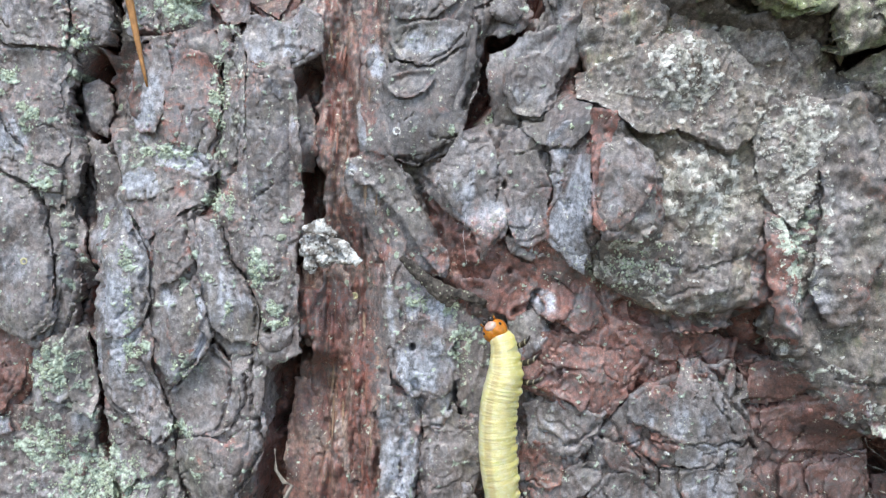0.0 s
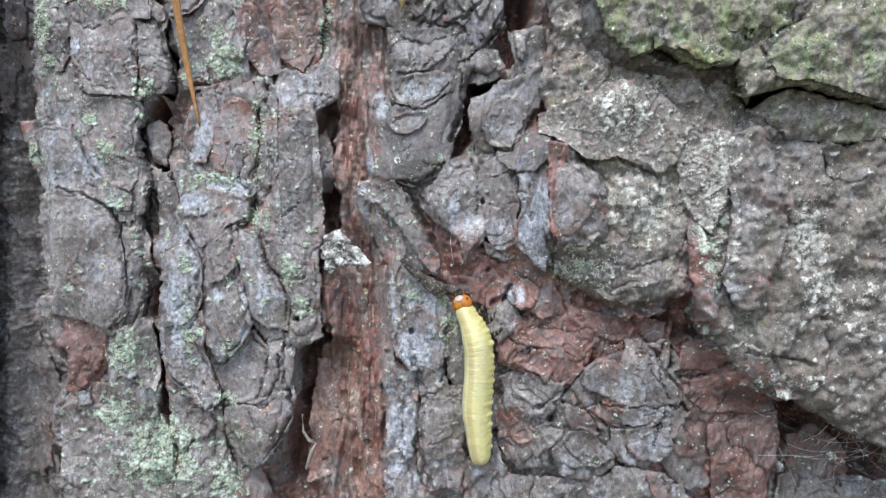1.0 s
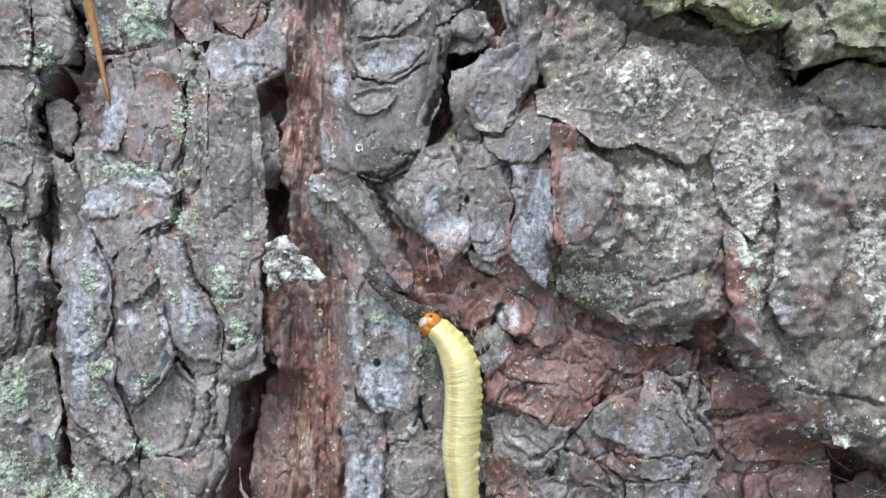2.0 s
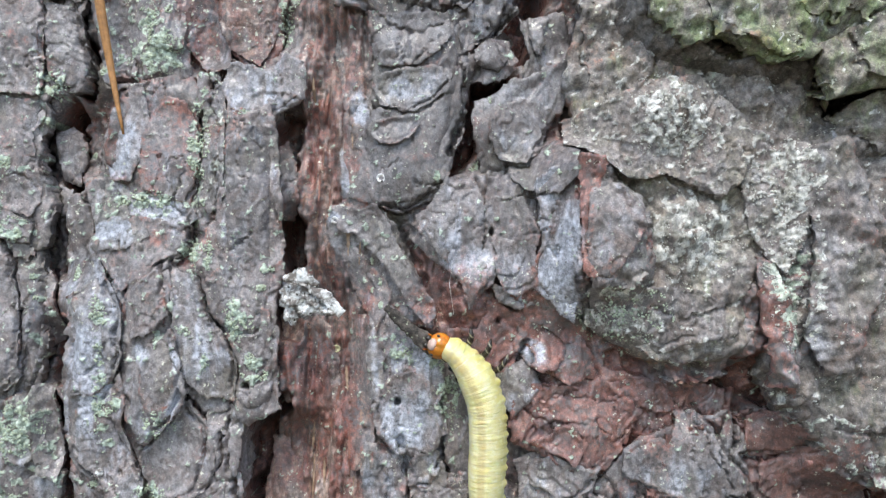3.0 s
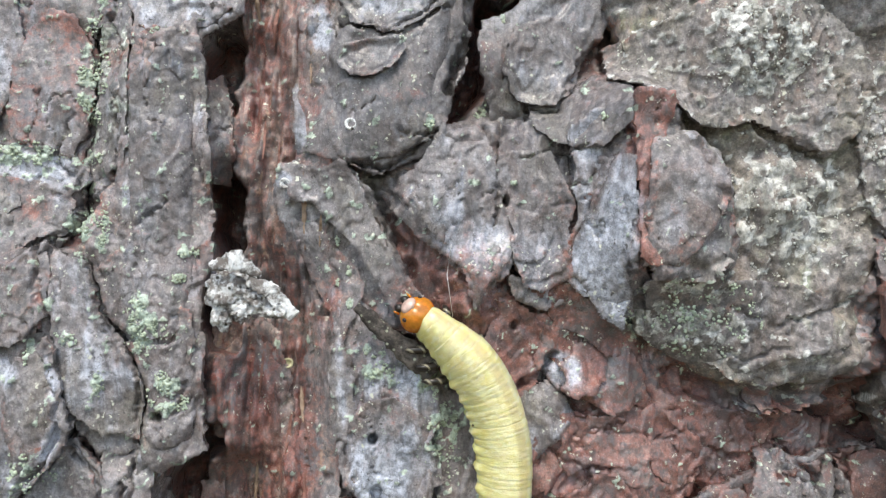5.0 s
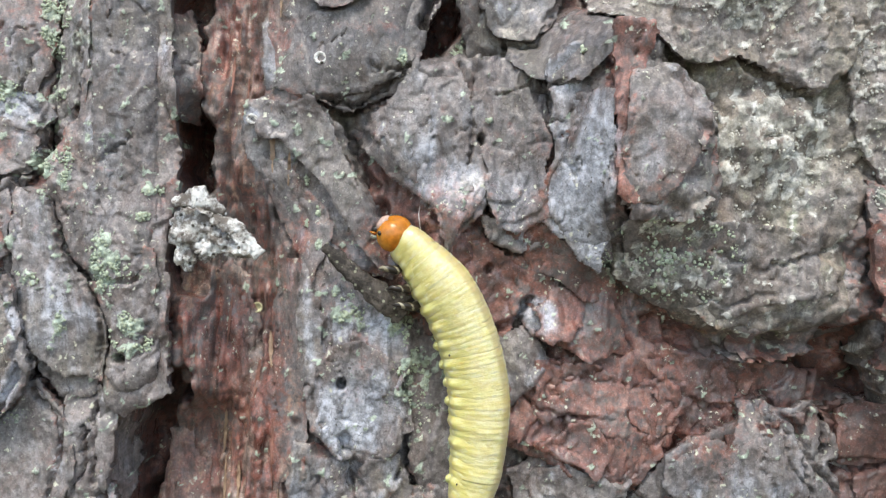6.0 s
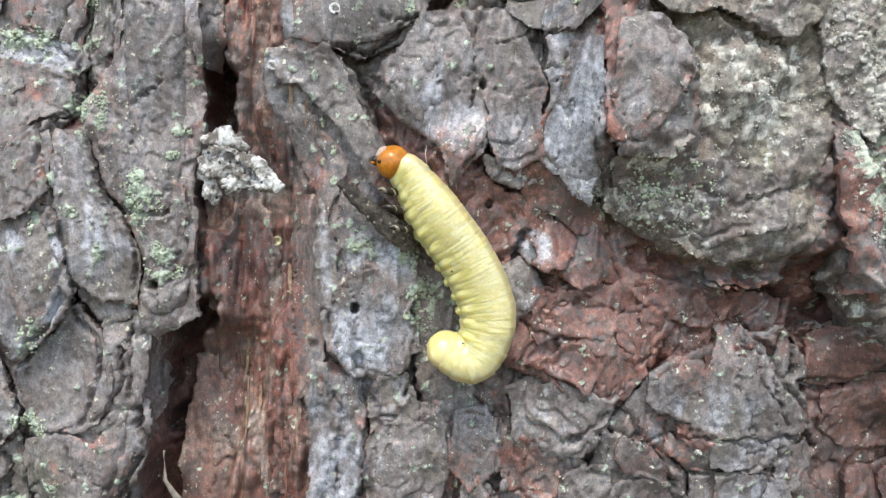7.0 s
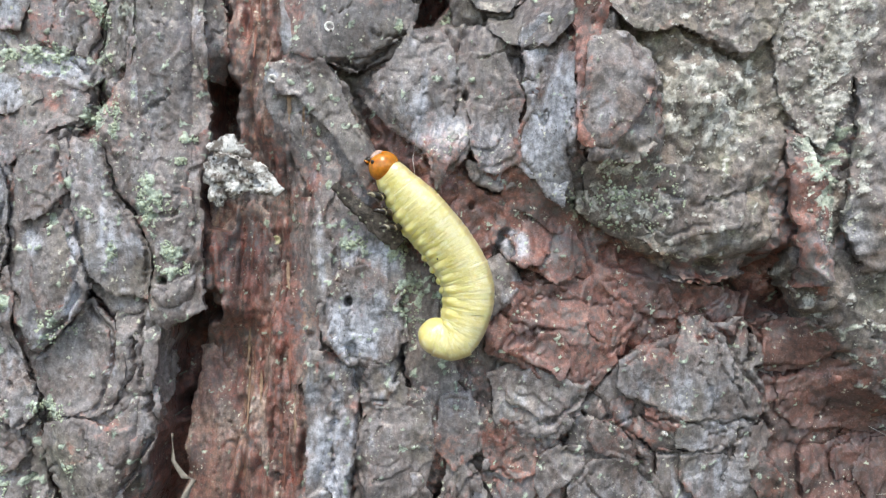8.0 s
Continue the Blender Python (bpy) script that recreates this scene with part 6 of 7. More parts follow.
flake("-23.9,17.7 -20.8,18.0 -19.6,17.0 -18.9,9.4 -18.6,-2.5 -20.0,-3.3 -22.1,-2.4 -23.4,1.8 -23.9,9.3", 0.5, 1.2, tx=0.02, smooth_face=0.6, pale=0.12, tone=-0.12)
flake("-27.6,19.6 -26.3,23.4 -25.2,23.8 -24.2,16.9 -24.7,8.5 -26.2,8.2 -27.8,9.6 -27.2,14.7", 0.5, 1.0, moss=0.35, lichen=0.5, tone=0.05)
flake("-26.5,0.1 -23.4,3.4 -20.1,3.0 -18.9,-3.3 -20.4,-4.9 -22.6,-5.0 -24.8,-4.1", 0.5, 1.1, red=0.2, lichen=0.1, smooth_face=0.5, pale=0.12, tone=-0.12)
flake("-23.9,-5.4 -21.7,-5.8 -18.9,-5.0 -18.0,-8.3 -18.4,-11.7 -19.0,-13.5 -21.1,-13.9 -22.5,-12.6 -22.1,-9.2", 0.6, 1.4, tz=-0.04, pale=0.30, smooth_face=0.6, tone=-0.02)
flake("-23.3,-13.4 -21.5,-13.9 -21.9,-18.4 -21.6,-21.8 -22.3,-24.9 -23.0,-23.8 -23.4,-20.4 -22.8,-17.5", 0.5, 1.4, red=0.15, pale=0.12, tone=0.05)
flake("-61.4,18.1 -57.3,17.6 -54.7,12.4 -51.1,8.8 -47.4,7.1 -47.9,4.9 -50.5,5.5 -54.4,7.5 -59.1,8.0 -68.3,9.2 -68.5,14.4", 0.6, 1.3, pale=0.50, lichen=0.2, smooth_face=0.7, tone=-0.02)
flake("-56.7,22.1 -51.3,22.5 -47.5,21.7 -47.7,16.0 -47.0,9.8 -48.0,8.0 -51.6,9.3 -54.3,13.2 -56.5,17.6", 0.5, 1.1, red=0.2, lichen=0.2, smooth_face=0.6, tone=0.05, pale=0.12)
flake("-40.3,5.3 -38.0,7.0 -35.3,7.9 -31.4,7.4 -29.3,6.1 -29.5,3.5 -32.0,3.1 -34.0,0.9 -36.3,-0.8 -38.8,2.7", 0.4, 0.9, red=0.32, lichen=0.2, pale=0.12, tone=0.05)
flake("-37.7,22.9 -34.6,23.1 -33.9,19.1 -34.9,14.8 -35.9,12.2 -38.2,12.3 -40.4,16.1 -40.1,19.7", 0.4, 1.0, pale=0.60, smooth_face=0.7, tone=0.05)
flake("-39.8,6.6 -37.6,7.9 -34.4,7.4 -33.5,5.7 -36.0,4.2 -39.3,4.0", 0.5, 1.0, pale=0.65, smooth_face=1.0, tone=-0.12)
flake("-33.2,10.5 -29.8,10.0 -28.0,7.9 -29.7,6.6 -32.3,7.4 -35.8,8.3 -36.3,10.1", 0.4, 0.8, pale=0.50, lichen=0.5, tone=0.05)
flake("-26.6,39.5 -19.9,39.3 -19.3,34.1 -19.7,28.9 -21.0,25.9 -24.9,28.6 -26.3,33.5", 0.4, 1.2, red=0.65, tx=-0.04, smooth_face=0.5, pale=0.12, tone=-0.05)
flake("-31.2,37.1 -27.1,36.1 -25.4,30.8 -24.7,26.2 -27.5,25.4 -30.3,29.1 -31.5,33.4", 0.4, 1.1, red=0.5, pale=0.30, smooth_face=0.5, tone=-0.15)
flake("-8.1,15.7 -6.5,15.7 -4.4,15.9 -2.6,17.7 -2.3,19.4 -0.4,20.4 1.2,22.0 2.5,25.9 3.4,26.4 4.0,24.2 3.4,21.6 2.5,19.0 2.0,16.0 0.9,15.3 0.9,12.5 -0.4,10.8 -3.2,9.6 -5.0,9.2 -8.0,9.3 -10.0,10.0 -9.0,12.6", 0.5, 1.6, tx=0.02, smooth_face=1.0, tone=-0.37)
flake("-7.2,18.4 -5.0,19.0 -2.3,19.1 -2.1,18.0 -3.2,16.6 -4.7,15.8 -6.5,15.9 -7.5,17.2", 0.7, 0.9, red=0.3, rim=0.5, smooth_face=0.9, tone=-0.37)
flake("-7.0,24.1 -4.5,24.8 -0.7,25.1 1.6,24.4 1.2,22.5 -0.7,20.8 -2.6,19.7 -4.4,19.9 -6.6,20.6 -7.3,22.5", 0.8, 1.5, pale=0.4, tz=-0.04, smooth_face=0.6, tone=-0.37)
flake("4.3,27.3 6.0,29.2 8.3,30.8 9.4,30.0 8.3,26.4 6.9,25.0 5.3,25.2 4.3,26.0", 1.2, 2.4, smooth_face=0.4, tone=-0.27)
flake("-7.6,31.7 -5.1,31.6 1.2,31.8 1.8,29.2 -0.1,27.1 -2.0,25.6 -4.5,25.3 -6.6,25.2 -7.3,27.9", 0.6, 1.4, tz=-0.03, pale=0.15, smooth_face=0.4, tone=-0.37)
flake("7.1,20.6 9.9,21.3 13.2,20.4 13.5,19.5 12.3,16.9 11.4,15.2 10.0,14.0 8.2,14.2 6.7,14.7 6.0,16.7 6.2,18.9", 0.8, 1.8, tz=-0.03, pale=0.2, smooth_face=0.6, tone=-0.27)
flake("8.2,14.0 10.9,14.5 13.0,16.1 14.3,15.7 15.3,15.1 14.7,11.8 13.2,10.2 11.2,10.1 9.3,11.1 8.1,12.4", 0.5, 1.3, tz=-0.02, smooth_face=0.5, tone=-0.27)
flake("1.1,11.9 3.7,13.1 4.7,10.6 5.1,8.7 5.7,5.7 6.5,2.1 5.2,0.1 3.9,-1.2 3.5,-2.4 3.1,0.3 1.9,1.1 0.5,2.3 -1.0,3.2 -3.1,5.6 -2.5,7.6 -0.7,9.1", 0.6, 1.1, tz=-0.03, pale=0.35, smooth_face=0.5, tone=-0.12)
flake("-8.9,8.5 -7.1,9.1 -5.6,7.0 -3.6,2.7 -1.8,-0.3 -0.3,-1.9 -0.3,-3.8 -1.3,-4.2 -3.1,-2.2 -4.3,-0.3 -5.6,2.1 -7.4,3.9 -9.2,5.7 -11.1,6.1 -11.7,7.6 -10.5,8.8", 1.3, 1.7, tx=0.05, lichen=0.08, rim=0.15, smooth_face=0.6, tone=-0.12)
flake("5.9,10.0 9.5,9.9 11.1,5.6 10.6,3.3 11.0,-0.0 8.9,-1.0 7.4,-0.7 6.4,1.5 6.5,3.9 5.3,6.3 5.0,8.7", 0.6, 1.3, tz=-0.02, red=0.2, smooth_face=0.3, tone=-0.12)
flake("12.4,6.1 14.1,9.5 14.9,8.8 14.6,4.2 14.3,0.8 15.8,-3.1 14.2,-3.1 12.7,-2.2 11.2,0.2 10.8,2.1 11.7,3.8", 0.6, 1.2, pale=0.9, smooth_face=0.7, tone=-0.12)
flake("7.7,-0.6 10.6,-0.3 12.7,-2.1 14.3,-3.3 16.1,-3.9 16.9,-6.4 14.4,-6.4 12.3,-4.6 10.2,-4.0 9.2,-1.8", 0.20, 0.59, red=0.6, rim=0.1)
flake("35.6,-14.8 37.2,-14.2 38.2,-13.9 39.8,-15.4 40.7,-17.2 39.7,-18.7 37.5,-19.2 35.0,-19.0 34.7,-16.8", 0.8, 1.8, red=0.95, smooth_face=0.6, tone=-0.37)
flake("36.5,-20.1 38.7,-19.5 40.4,-17.9 42.9,-18.0 45.1,-21.2 45.1,-24.6 39.0,-24.7 36.4,-23.0", 0.5, 1.5, red=1.0, smooth_face=0.6, tone=-0.37)
flake("14.1,18.9 17.3,19.5 22.3,22.3 28.3,22.9 33.1,18.8 34.1,14.5 33.0,11.5 30.7,9.7 27.8,11.2 24.8,12.2 20.3,11.8 18.1,13.4 16.0,14.9 14.1,15.9", 1.2, 1.6, moss=0.6, lichen=0.55, smooth_face=0.3, tone=0.34)
flake("15.9,9.9 19.2,10.6 22.0,9.6 21.0,5.3 19.1,2.5 17.8,0.8 15.7,0.8 15.3,5.3", 0.6, 1.2, moss=0.25, red=0.2, smooth_face=0.6, tone=0.17)
flake("16.0,-0.3 20.4,-0.0 25.1,-0.3 28.8,-0.6 31.1,-2.1 30.4,-5.6 27.0,-6.2 24.3,-7.5 20.5,-6.7 17.4,-5.1", 0.7, 2.0, moss=0.5, lichen=0.35)
flake("10.3,-17.1 12.1,-16.7 13.4,-15.7 14.9,-15.6 15.9,-17.2 15.8,-18.9 15.0,-19.8 13.9,-18.9 12.9,-18.2 11.3,-17.7", 0.9, 1.3, red=1.0, rim=0.35, tz=-0.05, smooth_face=0.7)
flake("18.2,-13.3 19.0,-12.8 20.7,-12.5 21.8,-13.6 23.3,-14.1 21.2,-16.3 20.4,-16.8 18.9,-16.3 18.1,-15.6 17.8,-14.1", 0.25, 0.59, red=0.70, tz=-0.04, tone=-0.12)
flake("10.6,-11.2 12.7,-11.0 15.7,-11.4 17.4,-12.5 17.9,-13.5 17.6,-15.1 18.5,-16.5 16.7,-16.8 15.4,-16.3 14.7,-15.2 13.1,-15.0 11.3,-15.8 10.5,-14.2", 0.30, 0.78, red=0.60, tz=-0.03)
flake("19.1,-10.9 22.9,-10.6 26.3,-10.8 28.4,-12.4 27.1,-14.3 24.1,-14.1 22.1,-13.3 20.4,-12.2", 0.25, 0.65, red=0.65, tz=-0.03, tone=-0.12)
flake("16.2,-16.9 18.9,-16.5 20.6,-17.0 20.4,-18.8 18.6,-21.0 17.4,-20.9 16.0,-19.5", 0.20, 0.59, red=0.8, tone=-0.12)
flake("21.0,-18.3 22.8,-16.7 25.5,-17.1 26.6,-16.1 27.0,-14.1 29.3,-13.8 30.8,-15.5 31.8,-17.6 32.9,-19.2 35.0,-21.5 35.7,-23.0 32.6,-23.6 30.4,-23.4 27.7,-23.9 25.6,-23.1 24.0,-22.4 21.9,-21.6 20.8,-20.6", 0.5, 1.3, pale=0.32, red=0.15, tz=0.0, smooth_face=0.85, tone=-0.12)
flake("23.5,-22.6 25.3,-22.8 27.4,-23.0 28.6,-23.8 26.7,-24.6 25.4,-24.9 23.8,-23.9", 0.25, 0.39, red=1.0, smooth_face=0.4, tone=-0.24)
flake("10.6,-19.5 12.9,-18.9 15.2,-19.8 18.1,-21.0 17.4,-22.7 16.6,-23.5 16.0,-24.9 13.8,-25.1 13.4,-23.6 12.4,-22.6 10.6,-22.2 10.1,-20.6", 0.6, 1.0, pale=0.4, tz=-0.03, smooth_face=0.4)
flake("26.7,-24.1 29.4,-23.8 32.5,-23.8 32.3,-25.3 31.0,-26.7 28.6,-26.8 26.6,-26.4 26.4,-24.9", 0.6, 1.3, pale=0.45, tz=-0.03, smooth_face=0.5, tone=-0.24)
flake("32.4,-26.3 33.4,-24.7 35.3,-24.0 36.2,-24.9 35.0,-27.1 34.1,-28.4 32.8,-28.7 32.3,-27.5", 0.6, 1.2, tz=-0.02, smooth_face=0.4, tone=-0.24)
flake("16.1,-30.1 17.1,-28.7 18.7,-27.6 21.4,-27.3 23.6,-27.7 24.9,-29.6 25.2,-31.2 22.7,-32.6 18.9,-32.5 16.8,-31.8", 0.7, 1.4, pale=0.3, smooth_face=0.6, tone=-0.24)
flake("27.2,-26.9 30.8,-27.0 33.1,-27.6 33.7,-29.2 33.2,-30.9 31.6,-32.0 28.7,-31.4 26.9,-29.6", 0.6, 1.2, pale=0.4, smooth_face=0.6, tone=-0.24)
flake("13.7,-26.9 15.3,-26.1 17.8,-26.3 17.8,-28.5 16.1,-29.6 14.8,-30.2 13.8,-31.4 13.1,-29.1", 0.7, 1.4, lichen=0.1, smooth_face=0.3, tone=-0.12)
flake("18.4,-23.7 20.5,-23.9 21.9,-25.7 23.0,-26.8 21.4,-27.4 19.2,-26.8 17.9,-25.5", 0.6, 1.1, red=0.3, smooth_face=0.3, tone=-0.24)
flake("8.6,-23.9 12.2,-23.9 13.4,-26.4 13.2,-28.8 11.4,-29.7 9.3,-28.7 8.2,-26.6", 0.4, 0.9, red=0.4, smooth_face=0.3)
flake("-7.7,-14.5 -5.3,-10.2 -3.2,-9.6 -0.6,-11.1 0.8,-14.3 1.1,-16.4 -1.0,-18.6 -5.2,-17.5", 0.35, 0.9, pale=0.6, smooth_face=0.8)
flake("-2.6,-19.1 0.0,-18.6 1.2,-21.4 0.9,-22.9 -2.0,-22.9 -3.0,-23.9 -3.1,-21.3", 0.4, 0.9, pale=0.45, smooth_face=0.6)
flake("-2.5,-23.4 0.1,-22.9 3.3,-22.9 3.9,-26.6 2.9,-30.4 0.2,-31.8 -2.9,-31.7 -3.5,-27.0", 0.4, 1.1, red=0.15, smooth_face=0.5)
flake("4.4,-21.8 7.0,-21.3 8.1,-23.9 7.7,-27.1 5.5,-28.8 3.9,-26.6", 0.4, 1.0, red=0.3, lichen=0.1)
flake("-47.4,1.9 -46.2,2.1 -44.8,0.1 -44.0,-5.7 -45.7,-7.5 -46.8,-6.9", 1.6, 2.5, lichen=0.45, pale=0.12, tone=-0.12)
flake("-46.8,-11.6 -44.8,-11.6 -43.5,-17.6 -43.7,-22.8 -45.6,-21.8 -46.7,-17.4", 1.6, 2.5, lichen=0.55, pale=0.12, tone=-0.07)
# next three lie in the left furrow, its shade partly put into their tone
flake("-71.8,31.7 -69.9,33.9 -69.7,32.1 -70.5,29.1 -71.0,23.3 -71.6,21.1", 0.6, 1.5, tone=-0.3, pale=0.12)
flake("-70.2,32.0 -69.0,32.8 -69.0,27.7 -69.3,23.5 -69.7,22.8 -70.1,26.4", 0.8, 2.0, tone=-0.25, pale=0.12)
flake("-71.3,38.9 -70.5,41.2 -69.9,37.7 -69.9,34.5 -70.8,33.7 -71.2,35.2", 0.8, 2.0, tone=-0.2, pale=0.12)
flake("31.4,17.6 35.8,16.8 39.8,15.6 40.2,11.3 39.4,5.5 37.8,1.5 35.7,3.2 33.6,6.8 33.0,11.5", 0.6, 1.2, moss=0.5, lichen=0.75, tone=0.32)
flake("34.6,3.2 36.8,2.6 36.6,-1.5 36.6,-6.0 38.2,-9.5 38.5,-12.0 36.3,-9.1 34.8,-3.8", 0.5, 1.2, red=0.5, moss=0.2)
flake("37.3,-11.6 39.3,-11.9 42.8,-14.2 45.5,-15.3 46.9,-21.1 42.9,-18.0 40.4,-16.4", 0.5, 1.5, moss=0.3, lichen=0.55, tone=-0.12)
flake("-11.1,4.6 -8.8,3.9 -6.8,1.6 -5.0,-0.9 -5.7,-2.4 -7.0,-5.4 -7.8,-3.4 -9.4,-0.4 -10.6,2.1", 0.5, 0.8, red=0.32, smooth_face=0.8, tone=-0.1, rim=0.0)
flake("-10.0,-3.5 -7.8,-3.4 -6.6,-6.4 -6.9,-11.5 -7.1,-15.5 -7.1,-20.3 -9.6,-20.7 -10.3,-13.8 -9.8,-8.7", 0.5, 0.9, red=0.36, smooth_face=0.8, tone=-0.05, rim=0.0)
flake("-12.0,27.6 -9.5,26.5 -7.9,20.3 -7.8,11.7 -8.3,1.8 -10.0,1.8 -10.9,11.9 -10.7,20.5", 0.3, 0.7, red=0.35, smooth_face=0.4, rim=0.05, tone=-0.10)
flake("-18.6,15.1 -17.7,17.1 -16.5,14.5 -16.0,10.0 -16.8,7.7 -17.7,7.7 -18.0,11.1", 1.6, 2.0, red=0.4, smooth_face=0.3, rim=0.0, tone=-0.40)

# ---- small things on the bark ----


def chalk():
    m, t, b = nodes_of("chalky_lichen_crust")
    w = coords(t)
    c = mix(t, ramp(t, grain(t, w, 1.1, 7, 0.7), 0.42, 0.60), (0.17, 0.145, 0.13), (0.80, 0.79, 0.78))
    t.links.new(mix(t, ramp(t, spots_of(t, w, 0.8), 0.22, 0.12), c, (0.07, 0.06, 0.05)), b.inputs["Base Color"])
    b.inputs["Roughness"].default_value = 0.85
    t.links.new(bump(t, grain(t, w, 0.5, 5, 0.7), 0.25), b.inputs["Normal"])
    return m


CHALK = chalk()
STRAW = plain("dry_needle", (0.36, 0.17, 0.055), 0.45)


def torn_wood():
    m, t, b = nodes_of("torn_bark_wood")
    w = coords(t)
    c = mix(t, ramp(t, grain(t, w, 0.7, 6, 0.7), 0.38, 0.62), (0.018, 0.013, 0.010), (0.11, 0.09, 0.075))
    c = mix(t, math_node(t, "MULTIPLY", ramp(t, spots_of(t, w, 0.6), 0.25, 0.12), 0.8), c, (0.36, 0.37, 0.27))
    t.links.new(c, b.inputs["Base Color"])
    b.inputs["Roughness"].default_value = 0.6
    t.links.new(bump(t, grain(t, w, 0.35, 5, 0.7), 0.2), b.inputs["Normal"])
    return m


WOOD = torn_wood()
SILK = plain("silk", (0.72, 0.71, 0.68), 0.4)


def thing(name, bm, material, label, category, kind=""):
    ob = part(name, bm, material, None)
    return tagged(ob, label, category, kind=kind)


def ragged(blocks, seed, rough):
    """Several rough lumps grown into one body: rows of place and half sizes, in mm."""
    bm = bmesh.new()
    for k, (x, h, z, rx, ry, rz) in enumerate(blocks):
        first = len(bm.verts)
        made = bmesh.ops.create_icosphere(bm, subdivisions=4, radius=1.0)
        for v in made["verts"]:
            n = v.co.copy()
            q = 1 + rough * noise.fractal(n * 1.9 + Vector((seed, k, 0)), 0.8, 2.1, 5)
            v.co = Vector((x + n.x * rx * q, -h + n.y * ry * q, z + n.z * rz * q)) * MM
    return bm


def needle():
    """A pair of dry needles caught in the bark."""
    empty = tagged(new("pine_needle_pair"), "dry orange-brown pair of pine needles caught in the bark", "pine needle")
    for k, off in enumerate((-0.28, 0.28)):
        pts, radii = [], []
        for n in range(15):
            s = n / 14
            x0, z0 = (-40.3, 41.4)
            x1, z1 = (-36.7, 17.6)
            bend = 0.9 * math.sin(s * math.pi)
            lying = max(surface(x0 + (x1 - x0) * u, z0 + (z1 - z0) * u) for u in (0.7, 0.8, 0.9, 0.96)) + 1.0
            px, pz = x0 + (x1 - x0) * s - bend * 0.5 + off * (1 - s * 0.9), z0 + (z1 - z0) * s
            pts.append((px, -max(3.0 * (1 - s) - 5.2, lying - 0.8 * s), pz))
            radii.append(0.42 * (1 - 0.75 * s ** 3))
        part("needle", limb(pts, radii, 8), STRAW, empty)


def strip(pts, widths, thick, seed):
    """A flat torn strip through points in mm: across, height, up."""
    bm = bmesh.new()
    last = None
    count = 40
    for k in range(count + 1):
        s = k / count * (len(pts) - 1)
        n = min(int(s), len(pts) - 2)
        f = s - n
        p, q = Vector(pts[n]).lerp(Vector(pts[n + 1]), f), widths[n] * (1 - f) + widths[n + 1] * f
        run = Vector(pts[n + 1]) - Vector(pts[n])
        across = Vector((-run.z, 0, run.x)).normalized()
        line = []
        for a in range(12):
            ang = 2 * math.pi * a / 12
            e = q * (1 + 0.45 * noise.fractal(Vector((k * 0.22, math.copysign(1, math.cos(ang)) * 3, seed)), 0.7, 2, 4))
            rise = thick * math.sin(ang) * (1 + 0.5 * noise.noise(Vector((k * 0.4, a * 0.9, seed)))) + 0.16 * noise.noise(Vector((k * 0.15, a * 0.5, seed + 7)))
            at = p + across * e * math.copysign(abs(math.cos(ang)) ** 0.6, math.cos(ang))
            line.append(bm.verts.new(Vector((at.x, at.y - rise, at.z)) * MM))
        if last:
            for a in range(12):
                b = (a + 1) % 12
                bm.faces.new((last[a], last[b], line[b], line[a]))
        else:
            first = line
        last = line
    bm.faces.new(first)
    bm.faces.new(last)
    return bm


def splinter():
    empty = tagged(new("bark_splinter"), "dark torn splinter of bark standing off the surface", "splinter")
    part("strip", strip([(-5.75, -1.5, -2.34), (-4.3, -1.6, -3.75), (-2.7, -1.7, -5.1), (-0.9, -1.6, -6.6), (0.3, -1.1, -7.7)], (0.40, 0.62, 0.80, 0.95, 0.7), 0.34, 3), WOOD, empty)
    part("strip", strip([(-1.80, -1.4, -5.32), (0.08, -1.5, -6.30), (1.96, -1.4, -6.79), (4.11, -0.8, -7.65)], (0.4, 0.55, 0.6, 0.3), 0.25, 9), WOOD, empty)


def cup(x, z, h, size):
    bm = turned([(-0.25 * MM * size, 0.36 * MM * size), (0.10 * MM * size, 0.50 * MM * size), (0.16 * MM * size, 0.42 * MM * size), (0.06 * MM * size, 0.26 * MM * size), (-0.20 * MM * size, 0.16 * MM * size)], 20)
    bm.transform(Matrix.Translation((x * MM, -h * MM, z * MM)) @ pose(0, 0, 0, 90))
    return bm


def chip():
    x, z = (-14.9, -1.2)
    blocks = [(x - 0.5, 0.2, z + 0.0, 1.8, 1.2, 1.7), (x + 1.2, 0.5, z - 0.8, 1.1, 0.8, 0.9), (x + 2.9, 0.9, z - 1.6, 1.1, 0.5, 0.55), (x - 1.3, 0.2, z - 2.0, 0.7, 0.7, 1.1), (x + 0.3, 0.6, z - 1.6, 0.8, 0.7, 0.8)]
    empty = tagged(new("bark_chip"), "ragged chalk-white chip of bark stuck beside a crevice", "bark chip")
    for k, block in enumerate(blocks):
        part("chip_lump", ragged([block], 4 + k, 0.5), CHALK, empty)
    for k, (line, wide) in enumerate([
        ([(-16.94, -1.6, 0.57), (-14.98, -2.1, 1.06), (-13.10, -1.6, 0.00)], (0.35, 0.8, 0.3)),
        ([(-14.09, -1.5, -0.41), (-12.25, -1.8, -1.31), (-10.49, -1.4, -3.20)], (0.4, 0.7, 0.5))]):
        part("chip_flake", strip(line, wide, 0.22, 20 + k), CHALK, empty)
    part("lichen_cup", cup(x + 3.3, z - 1.5, 1.75, 1.1), CHALK, empty, "white ring with a dark centre")


